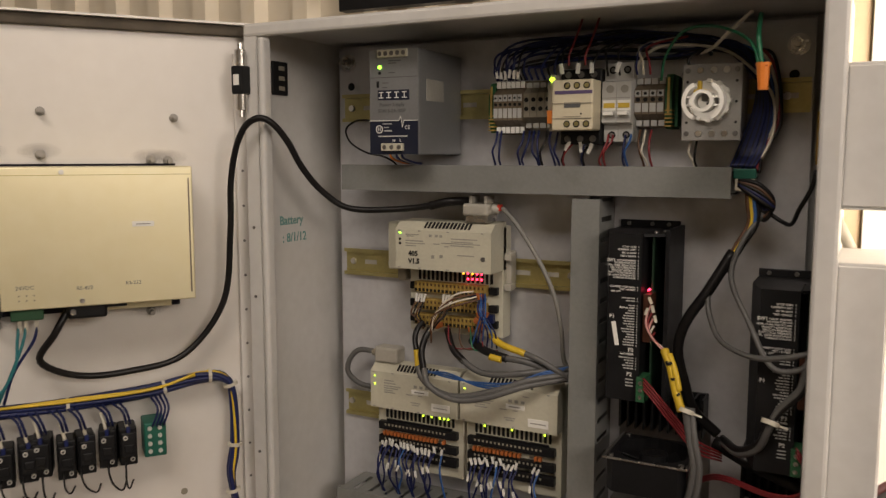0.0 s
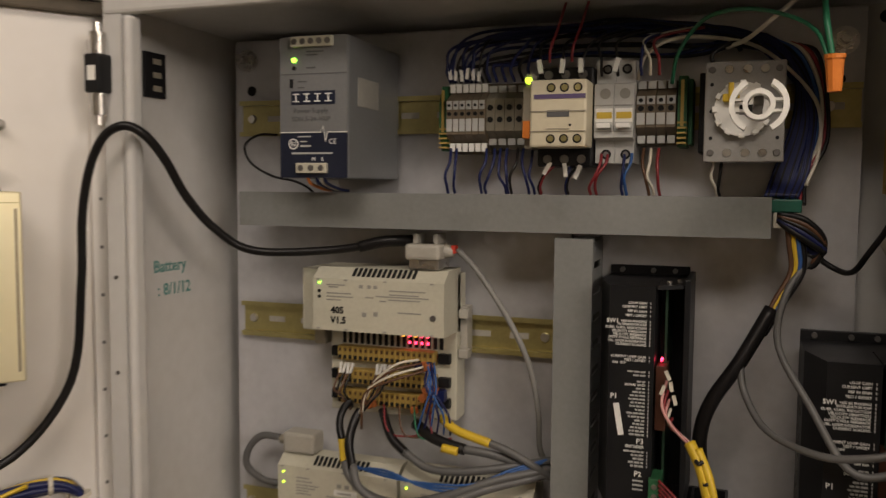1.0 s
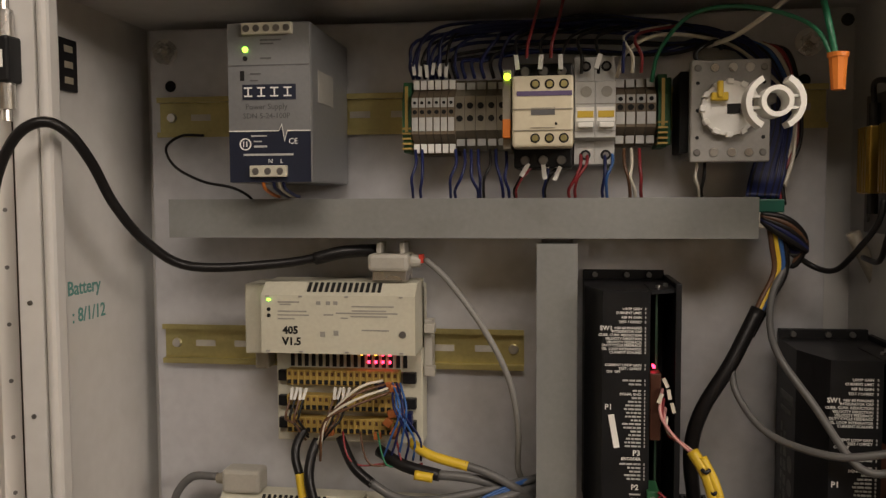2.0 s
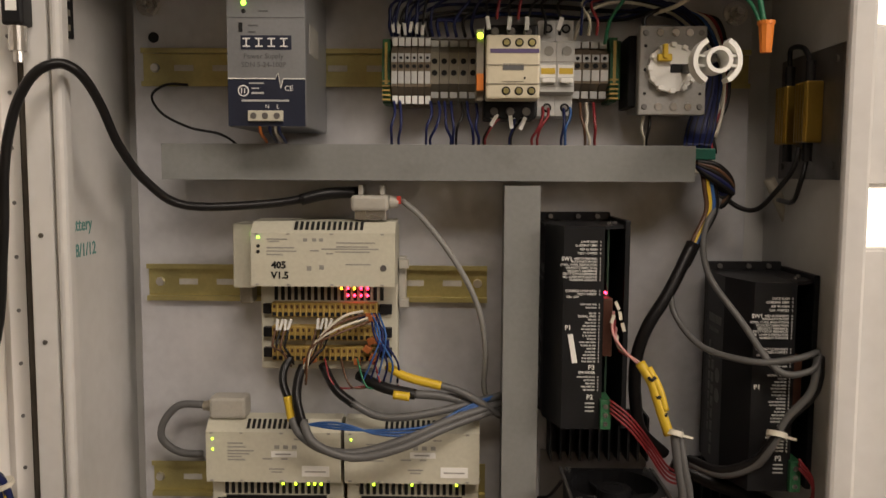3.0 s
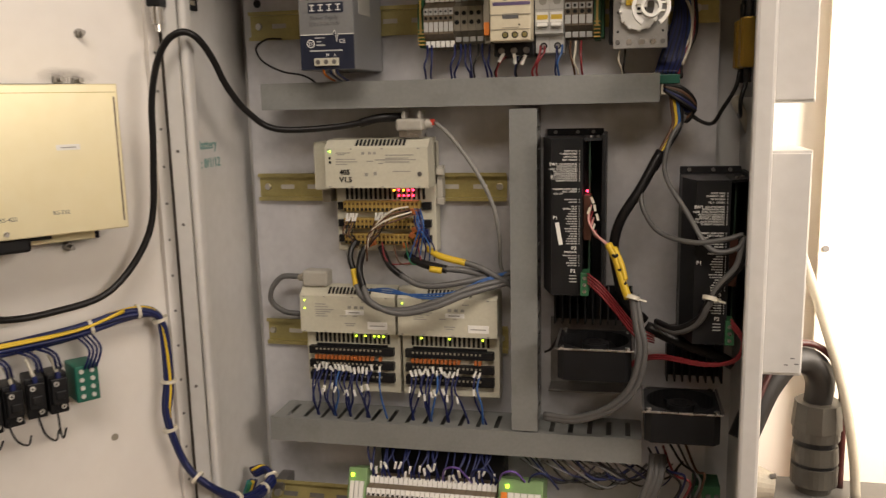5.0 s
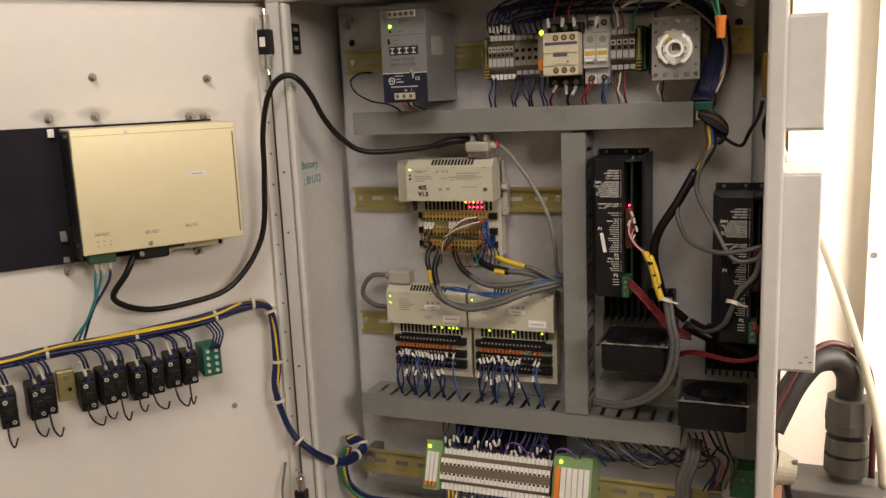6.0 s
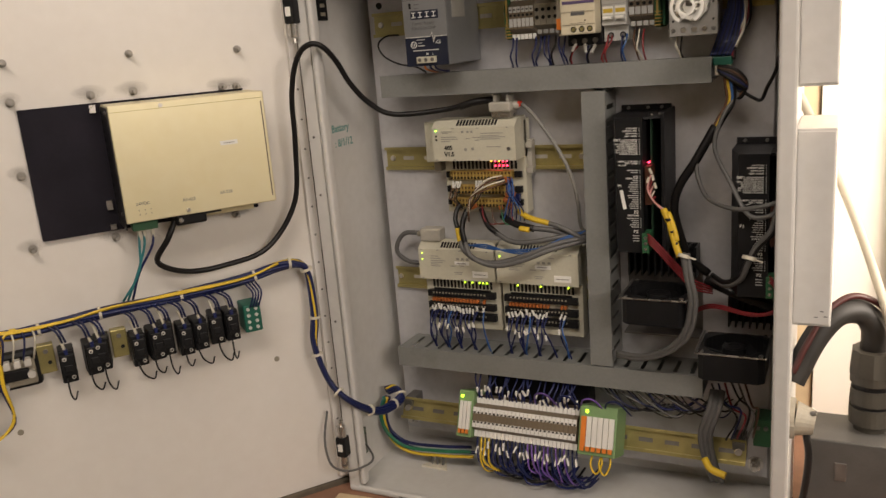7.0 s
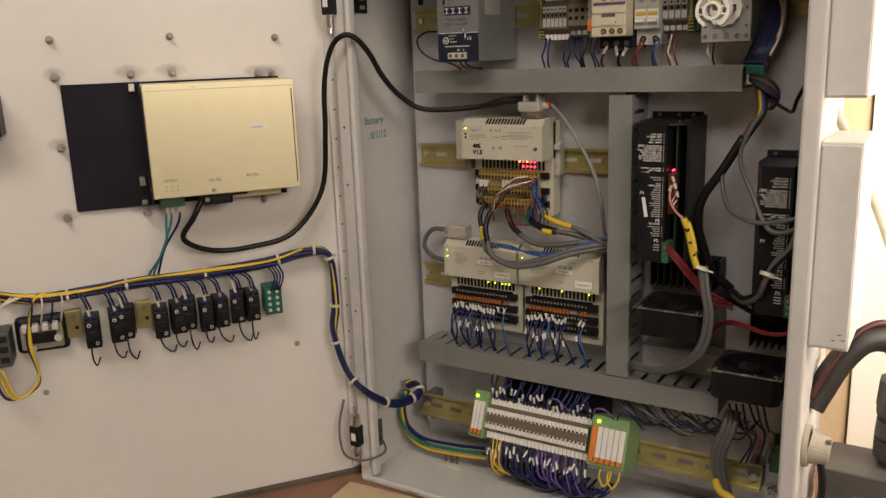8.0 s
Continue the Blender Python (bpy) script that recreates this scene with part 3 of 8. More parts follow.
# breakers
def breaker():
    t = thing("circuit_breaker", pose(0, 0, 0), "light grey miniature circuit breaker with amber marking", "circuit breaker", "breakers on the upper rail")
    prof = [(-0.006, -0.041), (-0.048, -0.041), (-0.048, -0.023), (-0.058, -0.021), (-0.058, 0.021), (-0.048, 0.023), (-0.048, 0.041), (-0.006, 0.041)]
    part("body", prism(prof, "x", -0.0076, 0.0076), LIGHTPL, t)
    part("amber_strip", boxes((-0.0055, 0.0065, -0.0590, -0.0575, -0.006, -0.001)), AMBER, t, "amber strip")
    part("lever_recess", boxes((-0.0065, 0.0070, -0.0584, -0.0575, -0.0088, 0.0020)), PAPER, t)
    part("lever", boxes((-0.005, 0.006, -0.0650, -0.058, -0.014, -0.010), bev=0.0008), WHITE, t)
    bm = bmesh.new()
    cyl(bm, (0.001, -0.0578, 0.0135), (0.001, -0.0584, 0.0135), 0.0042, n=16)
    part("round_mark", bm, GREYINK, t)
    for z in (-0.034, 0.034):
        part("terminal_well", cyl(bmesh.new(), (0.001, -0.0475, z), (0.001, -0.0484, z), 0.0040, n=16), HOLE, t)
        bm = bmesh.new()
        screw(bm, 0.001, -0.0488, z, 0.0026, 0.0008)
        part("screw", bm, DARKSTEEL, t)
    for z in (-0.0165, 0.0042):
        part("seam", boxes((-0.0074, 0.0074, -0.0586, -0.0578, z, z + 0.0005)), GREYINK, t)
    return t


brk = breaker()
row_of(brk, 2, 0.0930, 0.0155, 1.592)

# rotary disconnect with its coupling
rot = thing("rotary_switch", pose(0.199, 0, 1.589), "grey rotary disconnect switch with a white dial and shaft coupling", "switch")
part("rear_body", boxes((-0.027, 0.026, -0.058, -0.006, -0.035, 0.035), bev=0.002), SWITCHGREY, rot)
part("side_flange", boxes((-0.034, -0.027, -0.045, -0.004, -0.030, 0.032), bev=0.001), BLACKPL, rot)
part("front_plate", boxes((-0.029, 0.028, -0.066, -0.058, -0.038, 0.037), bev=0.0012), SWITCHGREY, rot)
for px in (-0.024, -0.012, 0.001, 0.013, 0.023):
    for pz in (-0.031, 0.031):
        bm = bmesh.new()
        screw(bm, px, -0.0672, pz, 0.0026 if abs(px) > 0.02 else 0.0034, 0.001)
        part("screw", bm, DARKSTEEL if abs(px) > 0.02 else STEEL, rot)
for px in (-0.024, 0.023):
    for pz in (-0.020, 0.020, 0.0):
        part("hole", cyl(bmesh.new(), (px, -0.0658, pz), (px, -0.0664, pz), 0.0014, n=8), HOLE, rot)
bm = cyl(bmesh.new(), (-0.002, -0.066, 0.001), (-0.002, -0.072, 0.001), 0.020, n=32)
dial = part("dial", bm, WHITE, rot)
tooth = None
for k in range(12):
    if tooth is None:
        tooth = part("tooth", boxes((-0.0022, 0.0022, -0.074, -0.066, 0.0175, 0.0212), bev=0.0004), WHITE, dial, m=pose(-0.002, 0, 0.001))
    else:
        again(tooth, dial, pose(-0.002, 0, 0.001, 0, k * 30, 0))
part("slot", boxes((-0.004, 0.012, -0.0728, -0.0718, -0.003, 0.004)), HOLE, rot)
part("yellow_latch", boxes((-0.016, -0.004, -0.078, -0.072, 0.006, 0.012), (-0.012, -0.008, -0.080, -0.074, 0.008, 0.020), bev=0.001), YELLOW, rot, "yellow latch")
part("shaft", boxes((0.0050, 0.0110, -0.150, -0.072, -0.004, 0.002)), DARKSTEEL, rot, "square steel shaft")


bm = bmesh.new()
CZ = -0.0045
ring(bm, 0.008, -0.166, -0.146, CZ, 0.0068, 0.0098, 0, 360)
ring(bm, 0.008, -0.162, -0.148, CZ, 0.0146, 0.0182, -62, 62, 14)
ring(bm, 0.008, -0.162, -0.148, CZ, 0.0146, 0.0182, 118, 242, 14)
for k in (-1, 1):
    for dz in (-0.0036, 0.0036):
        x = 0.008 + k * 0.0122
        bx(bm, x - 0.0036, x + 0.0036, -0.160, -0.150, CZ + dz - 0.0009, CZ + dz + 0.0009)
part("coupling", bm, WHITE, rot, "white plastic coupling ring")


# programmable controller and two input-output modules
def controller(name, x0, x1, zt, front, label, rows, ink):
    """A base with terminal rows and a stepped adapter snapped on its upper half. Local origin: left edge, adapter's lower edge."""
    w = x1 - x0
    t = thing(name, pose(x0, 0, zt), label, "controller")
    part("base", boxes((0, w, -0.030, -0.006, -0.082, 0.052), bev=0.0012), CREAM, t)
    prof = [(-0.030, 0.0), (-front, 0.0), (-front, 0.047), (-front + 0.012, 0.0565), (-0.022, 0.0575), (-0.022, 0.0)]
    part("adapter", prism(prof, "x", 0.0, w), CREAM, t)
    bm = bmesh.new()
    for i in range(int(w * 0.5 / 0.0048)):
        x = w * 0.30 + i * 0.0048
        bm2 = prism([(-front + 0.0025, 0.0496), (-front + 0.0105, 0.0560), (-front + 0.0100, 0.0566), (-front + 0.0020, 0.0502)], "x", x, x + 0.0026)
        me = bpy.data.meshes.new("tmp")
        bm2.to_mesh(me)
        bm.from_mesh(me)
        bm2.free()
        bpy.data.meshes.remove(me)
    part("vent_grille", bm, HOLE, t)
    lw = None
    for i in range(17):
        m = pose(w * 0.10 + i * (w * 0.82 / 17), 0, 0)
        if lw is None:
            lw = part("light_window", boxes((0, w * 0.026, -0.0308, -0.0296, -0.0175, -0.003)), HOLE, t, m=m)
        else:
            again(lw, t, m)
    for x in (w * 0.03, w * 0.25, w * 0.55, w * 0.9):
        for z in (0.001, 0.0455):
            part("clip", boxes((x, x + 0.003, -front - 0.0008, -front + 0.001, z, z + 0.0012)), GREYINK, t)
    return t


plc = controller("logic_controller", -0.164, -0.038, 1.401, 0.066, "cream logic controller with red lights and ochre terminals", 3, None)
W = 0.126
part("side_module", boxes((-0.020, 0.0, -0.050, -0.008, -0.004, 0.054), bev=0.0015), CREAM, plc)
part("rail_latch", boxes((-0.021, -0.009, -0.026, -0.006, -0.022, -0.004), bev=0.002), GREYPL, plc)
part("rail_latch", boxes((W, W + 0.007, -0.022, -0.006, -0.024, 0.022), bev=0.001), PLUGM, plc)
for z in (-0.020, 0.016):
    part("latch_tooth", boxes((W + 0.001, W + 0.010, -0.030, -0.020, z - 0.004, z + 0.004), bev=0.0008), PLUGM, plc)
lettering("print", "405", 0.0085, HOLE, plc, pose(0.0245, -0.0664, 0.0160, 90), 0.0003)
lettering("print", "V1.5", 0.0085, HOLE, plc, pose(0.0255, -0.0664, 0.0070, 90), 0.0003)
bm = bmesh.new()
for x, z, l in ((0.014, 0.041, 0.018), (0.016, 0.039, 0.009), (0.014, 0.0335, 0.024), (0.014, 0.0305, 0.026), (0.014, 0.0275, 0.014), (0.0, 0.0, 0.0), (0.052, 0.031, 0.008), (0.066, 0.0285, 0.006), (0.075, 0.0380, 0.034), (0.075, 0.0345, 0.028), (0.062, 0.0325, 0.050), (0.074, 0.0300, 0.030), (0.083, 0.0190, 0.022)):
    if l:
        bx(bm, x, x + l, -0.0664, -0.0656, z, z + 0.0011)
for x in (0.046, 0.054, 0.060):
    bx(bm, x, x + 0.0035, -0.0664, -0.0656, 0.0395, 0.0425)
for x, z in ((0.049, 0.014), (0.060, 0.015)):
    bx(bm, x, x + 0.004, -0.0664, -0.0656, z, z + 0.004)
part("small_print", bm, GREYINK, plc)
for z in (0.0355, 0.0305):
    part("port", cyl(bmesh.new(), (0.0065, -0.0652, z), (0.0065, -0.0666, z), 0.0016, n=12), HOLE, plc)
part("brass_screw", cyl(bmesh.new(), (0.116, -0.0652, 0.0165), (0.116, -0.0668, 0.0165), 0.0028, n=14), DARKSTEEL, plc, "brass screw in a well")
part("status_light", boxes((0.0055, 0.0080, -0.0668, -0.0655, 0.0425, 0.0440)), LED_G, plc, "green light")
part("status_light", boxes((-0.0035, -0.0010, -0.0512, -0.0495, 0.0440, 0.0455)), LED_G, plc, "green light")
for i, (x, mt) in enumerate(((0.0745, LED_A), (0.0805, LED_R), (0.0865, LED_R), (0.0925, LED_R), (0.0985, LED_R))):
    for z in (-0.0062, -0.0128) if i else (-0.0062,):
        part("status_light", boxes((x - 0.0011, x + 0.0011, -0.0320, -0.0302, z - 0.0013, z + 0.0013), bev=0.0005), LED_A if i == 2 and z > -0.008 else mt, plc, "lit red or amber light")
for r, z in enumerate((-0.0250, -0.0465, -0.0655)):
    tb = part("terminal_strip", boxes((0.012, 0.108, -0.041, -0.030, z - 0.0065, z + 0.0065), bev=0.0006), YELTERM, plc, "ochre terminal row")
    for i in range(18):
        m = pose(0.0145 + i * 0.0053, 0, z)
        if r == 0 and i == 0:
            we = part("wire_entry", boxes((-0.0016, 0.0016, -0.0418, -0.0405, -0.0055, -0.0020)), HOLE, tb, m=m)
            dv = part("divider", boxes((0.0022, 0.0030, -0.0428, -0.0408, -0.0062, 0.0062)), YELTERM, tb, m=m)
            up = part("release_slot", boxes((-0.0010, 0.0010, -0.0416, -0.0405, 0.0015, 0.0045)), BROWNW, tb, m=m)
        else:
            for o in (we, dv, up):
                again(o, tb, m)
    part("end_clamp", boxes((0.003, 0.011, -0.036, -0.030, z - 0.0045, z + 0.0045), bev=0.0006), BLACKPL, plc)
    part("end_clamp", boxes((0.110, 0.121, -0.036, -0.030, z - 0.0045, z + 0.0045), bev=0.0006), BLACKPL, plc)
for x, z in ((0.100, -0.030), (0.105, -0.031), (0.110, -0.052), (0.104, -0.071), (0.044, -0.072), (0.090, -0.072)):
    part("jumper", boxes((x - 0.003, x + 0.003, -0.0450, -0.040, z - 0.003, z + 0.003), bev=0.0005), LEVER, plc, "orange jumper")
part("jumper", boxes((0.091, 0.098, -0.0460, -0.040, -0.034, -0.028), bev=0.0005), BLUEW, plc, "blue jumper")
part("jumper", boxes((0.111, 0.119, -0.0440, -0.036, -0.062, -0.052), bev=0.0005), BLUEW, plc, "blue jumper")
plug = thing("cable_plug", pose(-0.058, 0, 1.459), "grey cable plug on top of the controller", "plug")
part("shell", boxes((-0.019, 0.014, -0.062, -0.028, 0.008, 0.022), bev=0.003), PLUGM, plug)
part("skirt", boxes((-0.016, 0.012, -0.058, -0.030, 0.0, 0.009), bev=0.0008), STEEL, plug)
part("thumb_screw", boxes((-0.013, -0.009, -0.056, -0.034, 0.022, 0.031), (0.006, 0.010, -0.056, -0.034, 0.022, 0.031), bev=0.0008), PLUGM, plug)
part("strain_relief", cyl(bmesh.new(), (0.014, -0.046, 0.016), (0.022, -0.046, 0.015), 0.0062, 0.0045, 14), PLUGM, plug)
part("red_clip", boxes((0.0205, 0.024, -0.050, -0.042, 0.014, 0.021)), REDPL, plug, "red clip")


def io_module(x0, label, lights, seed):
    t = controller("input_output_module", x0, x0 + 0.1235, 1.217, 0.048, label, 3, None)
    tagged(t, group="input output modules")
    rz = random.Random(seed)
    bm = bmesh.new()
    for x, z, l in ((0.020, 0.0360, 0.014), (0.020, 0.0325, 0.017), (0.020, 0.0290, 0.024), (0.020, 0.0262, 0.020), (0.020, 0.0234, 0.013), (0.020, 0.0206, 0.016), (0.052, 0.0215, 0.009), (0.069, 0.0215, 0.006), (0.058, 0.0120, 0.014), (0.060, 0.0092, 0.010), (0.081, 0.0400, 0.008)):
        bx(bm, x, x + l, -0.0484, -0.0476, z, z + 0.0012)
    for x in (0.063, 0.071, 0.079):
        bx(bm, x, x + 0.0045, -0.0484, -0.0476, 0.0315, 0.0350)
    part("small_print", bm, GREYINK, t)
    part("white_label", boxes((0.060, 0.0835, -0.0488, -0.0478, 0.0240, 0.0295)), PAPER, t, "white paper label", m=pose(0, 0, 0, 0, 0, 0))
    part("white_label", boxes((0.088, 0.1130, -0.0488, -0.0478, 0.0060, 0.0155)), PAPER, t, "white paper label")
    part("label_print", boxes((0.091, 0.110, -0.0492, -0.0486, 0.0100, 0.0112), (0.064, 0.078, -0.0492, -0.0486, 0.0262, 0.0274)), GREYINK, t)
    for z in (0.0400, 0.0300, 0.0255)[: 2 if seed == 1 else 1]:
        part("status_light", boxes((0.0055, 0.0070, -0.0490, -0.0475, z, z + 0.0016)), LED_Y, t, "green light")
    for i in lights:
        x = 0.1235 * 0.10 + i * (0.1235 * 0.82 / 17)
        part("status_light", boxes((x, x + 0.0022, -0.0318, -0.0302, -0.0088, -0.0066)), LED_Y, t, "lit green light")
    part("strip_edge", boxes((0.014, 0.108, -0.0325, -0.0300, -0.0212, -0.0190)), BLACKPL, t)
    for z, h in ((-0.0265, 0.0050), (-0.0450, 0.0050), (-0.0610, 0.0055)):
        tb = part("connector_strip", boxes((0.005, 0.117, -0.038, -0.030, z - h, z + h), bev=0.0006), BLACKPL, t, "black connector row")
        tf = None
        for i in range(17):
            m = pose(0.0155 + i * 0.0053, 0, z)
            if tf is None:
                tf = part("terminal_face", boxes((-0.0011, 0.0011, -0.0386, -0.0376, 0.0005, 0.0030)), GREYPL, tb, m=m)
            else:
                again(tf, tb, m)
    skip = {12, 13, 14} if seed == 2 else {15}
    for i in range(17):
        if i in skip:
            continue
        x = 0.0155 + i * 0.0053
        part("orange_lever", boxes((x - 0.0016, x + 0.0016, -0.0420, -0.036, -0.0372, -0.0326)), LEVER, t, "orange release lever")
        part("wire_tag", boxes((-0.0013, 0.0013, -0.0011, 0.0011, -0.0042, 0.0042)), PAPER, t, "white wire tag", m=pose(x, -0.0440 - rz.random() * 0.005, -0.0440 - rz.random() * 0.005, rz.uniform(-12, 12), rz.uniform(-28, 28), 0))
    return t


io_a = io_module(-0.2125, "cream input module with green lights and tagged blue wires", (9, 11, 13, 14, 15), 1)
io_b = io_module(-0.0855, "cream output module with green lights and tagged blue wires", (2, 8, 15), 2)
plug2 = thing("cable_plug", pose(-0.194, 0, 1.274), "grey cable plug on top of the input module", "plug")
part("shell", boxes((-0.017, 0.017, -0.042, -0.020, 0.0, 0.020), bev=0.003), PLUGM, plug2)
part("strain_relief", cyl(bmesh.new(), (-0.017, -0.031, 0.010), (-0.025, -0.031, 0.009), 0.0055, 0.0042, 12), GREYPL, plug2)


# servo drives
def servo_drive(label):
    """Local origin: front face's left lower corner of the lettered cover; the base plate stands to its other side."""
    t = thing("servo_drive", pose(0, 0, 0), label, "servo drive", "servo drives")
    H = 0.174
    part("cover", prism([(0.0, -0.004), (-0.006, -0.004), (-0.006, -0.052), (0.006, -0.090), (0.040, -0.090), (0.040, -0.040), (0.044, -0.040), (0.044, -0.004)], "z", 0, H), BLACK, t)
    part("base_plate", boxes((0.060, 0.0645, -0.075, 0.0, -0.004, H + 0.004), (-0.006, 0.060, -0.004, 0.0, -0.008, H + 0.008), bev=0.0006), BLACK, t)
    part("end_cap", prism([(0.041, -0.086), (0.0605, -0.072), (0.0605, -0.004), (0.041, -0.004)], "z", H - 0.003, H), BLACK, t)
    part("circuit_board", boxes((0.0460, 0.0476, -0.070, -0.006, 0.002, H - 0.004)), mat("green_board", (0.01, 0.03, 0.015), 0.5), t, "dark circuit board edge")
    for z in (H + 0.006,):
        for x in (0.004, 0.030, 0.048):
            part("screw", cyl(bmesh.new(), (x, -0.004, z - 0.002), (x, -0.007, z - 0.002), 0.0022, n=10), DARKSTEEL, t)
    for x, y in ((0.050, -0.078), (0.057, -0.066)):
        part("screw", cyl(bmesh.new(), (x - 0.002, y + 0.012, H), (x - 0.002, y + 0.012, H + 0.002), 0.0018, n=8), STEEL, t)
    rz = random.Random(5)
    ends = 0.0340
    for k, (z, body) in enumerate(((0.1608, "LOOP GAIN"), (0.1578, "CURRENT LIMIT"), (0.1545, "REF IN GAIN"), (0.1511, "TEST / OFFSET"), (0.1466, "+60/-60 PHASING"), (0.1441, "INTEGRATOR CAP"), (0.1414, "CURR. CURR. REDUCTION"), (0.1387, "VELOCITY DIRECTION"), (0.1362, "VELOCITY FEEDBACK"), (0.1338, "DUTY CYCLE FEEDBACK"), (0.1311, "VEL. LOOP INTEGRATOR"), (0.1286, "CURRENT SCALING"), (0.1192, "CURRENT LOOP GAIN"), (0.1165, "TEST / OFFSET"), (0.0976, "SIGNAL GND"))):
        lettering("print", body, 0.0026, PAPER, t, pose(ends, -0.0902, z - 0.0008, 90), 0.00004, "RIGHT")
        part("pin_mark", boxes((0.0362, 0.0370, -0.0906, -0.0898, z - 0.0007, z + 0.0009)), INK, t)
    lettering("print", "ON  OFF", 0.0026, PAPER, t, pose(0.0190, -0.0902, 0.1134, 90), 0.00004, "RIGHT")
    rows = [0.1078, 0.1050, 0.1002] + [0.0948 - 0.00277 * k for k in range(14)] + [0.0454 - 0.0028 * k for k in range(5)]
    for k, z in enumerate(rows):
        x = ends
        while x > ends - rz.uniform(0.006, 0.012):
            w = rz.uniform(0.0016, 0.0044)
            part("printed_bar", boxes((x - w, x, -0.0906, -0.0898, z - 0.0005, z + 0.0007)), INK, t)
            x -= w + 0.0007
        part("pin_mark", boxes((0.0362, 0.0370, -0.0906, -0.0898, z - 0.0007, z + 0.0009)), INK, t)
    for body, x, z, size in (("SW1", 0.0085, 0.1450, 0.0046), ("P1", 0.0105, 0.0860, 0.0056), ("P3", 0.0310, 0.0520, 0.0056), ("P2", 0.0300, 0.0262, 0.0056)):
        lettering("print", body, size, PAPER, t, pose(x, -0.0902, z, 90), 0.0001)
    lettering("print", "ENCODER", 0.0030, PAPER, t, pose(ends, -0.0902, 0.0484, 90), 0.00004, "RIGHT")
    for k in range(3):
        part("printed_dash", boxes((0.026, 0.034, -0.0906, -0.0898, 0.0222 - k * 0.0034, 0.0232 - k * 0.0034)), INK, t)
    part("white_label", boxes((-0.0022, 0.0022, -0.0004, 0.0004, -0.0125, 0.0125)), PAPER, t, "narrow white paper label", m=pose(0.0145, -0.0908, 0.070, 0, -10, 0))
    part("signal_connector", boxes((0.0410, 0.0490, -0.084, -0.060, 0.062, 0.112), bev=0.0005), mat("brown_connector", (0.07, 0.022, 0.01), 0.5), t, "brown signal connector")
    part("power_connector", boxes((0.0385, 0.0475, -0.095, -0.070, 0.001, 0.027), bev=0.0006), GREEN, t, "green power connector")
    for k in range(3):
        bm = bmesh.new()
        screw(bm, 0.043, -0.0956, 0.006 + k * 0.0075, 0.0024, 0.001)
        part("screw", bm, STEEL, t)
    part("fault_light", cyl(bmesh.new(), (0.0445, -0.070, 0.1155), (0.0445, -0.0765, 0.1155), 0.0012, n=10), LED_R, t, "red light")
    # large unreadable print on the flank
    bm = bmesh.new()
    for k, (y0, y1, z0, z1) in enumerate(((-0.046, -0.012, 0.130, 0.137), (-0.040, -0.014, 0.122, 0.125), (-0.030, -0.024, 0.010, 0.110), (-0.020, -0.016, 0.030, 0.115))):
        n = 9
        for i in range(n):
            if z1 - z0 < y1 - y0:
                a = y0 + (y1 - y0) * i / n
                bx(bm, -0.0066, -0.0058, a, a + (y1 - y0) / n * 0.7, z0, z1)
            else:
                a = z0 + (z1 - z0) * i / n
                bx(bm, -0.0066, -0.0058, y0, y1, a, a + (z1 - z0) / n * 0.7)
    part("flank_print", bm, DIMPRINT, t)
    bm = bmesh.new()
    for z in (0.085, 0.067):
        bmesh.ops.create_circle(bm, segments=20, radius=0.0065, cap_ends=True, matrix=pose(-0.0063, -0.040, z, 0, -90, 0))
    part("round_mark", bm, DIMPRINT, t)
    return t


drv = servo_drive("black servo drive with white print and a red light")
drv.matrix_basis = pose(0.1000, 0, 1.283)
drv2 = copy_thing(drv, pose(0.2515, -0.026, 1.240))
for o in [c for c in drv2.children if c.name.startswith(("fault_light", "white_label"))]:
    bpy.data.objects.remove(o)
part("standoff", boxes((0.0, 0.058, 0.0, 0.0258, -0.006, 0.178), bev=0.001), BLACK, drv2)
tagged(drv2, "black servo drive with white print beside the side wall")


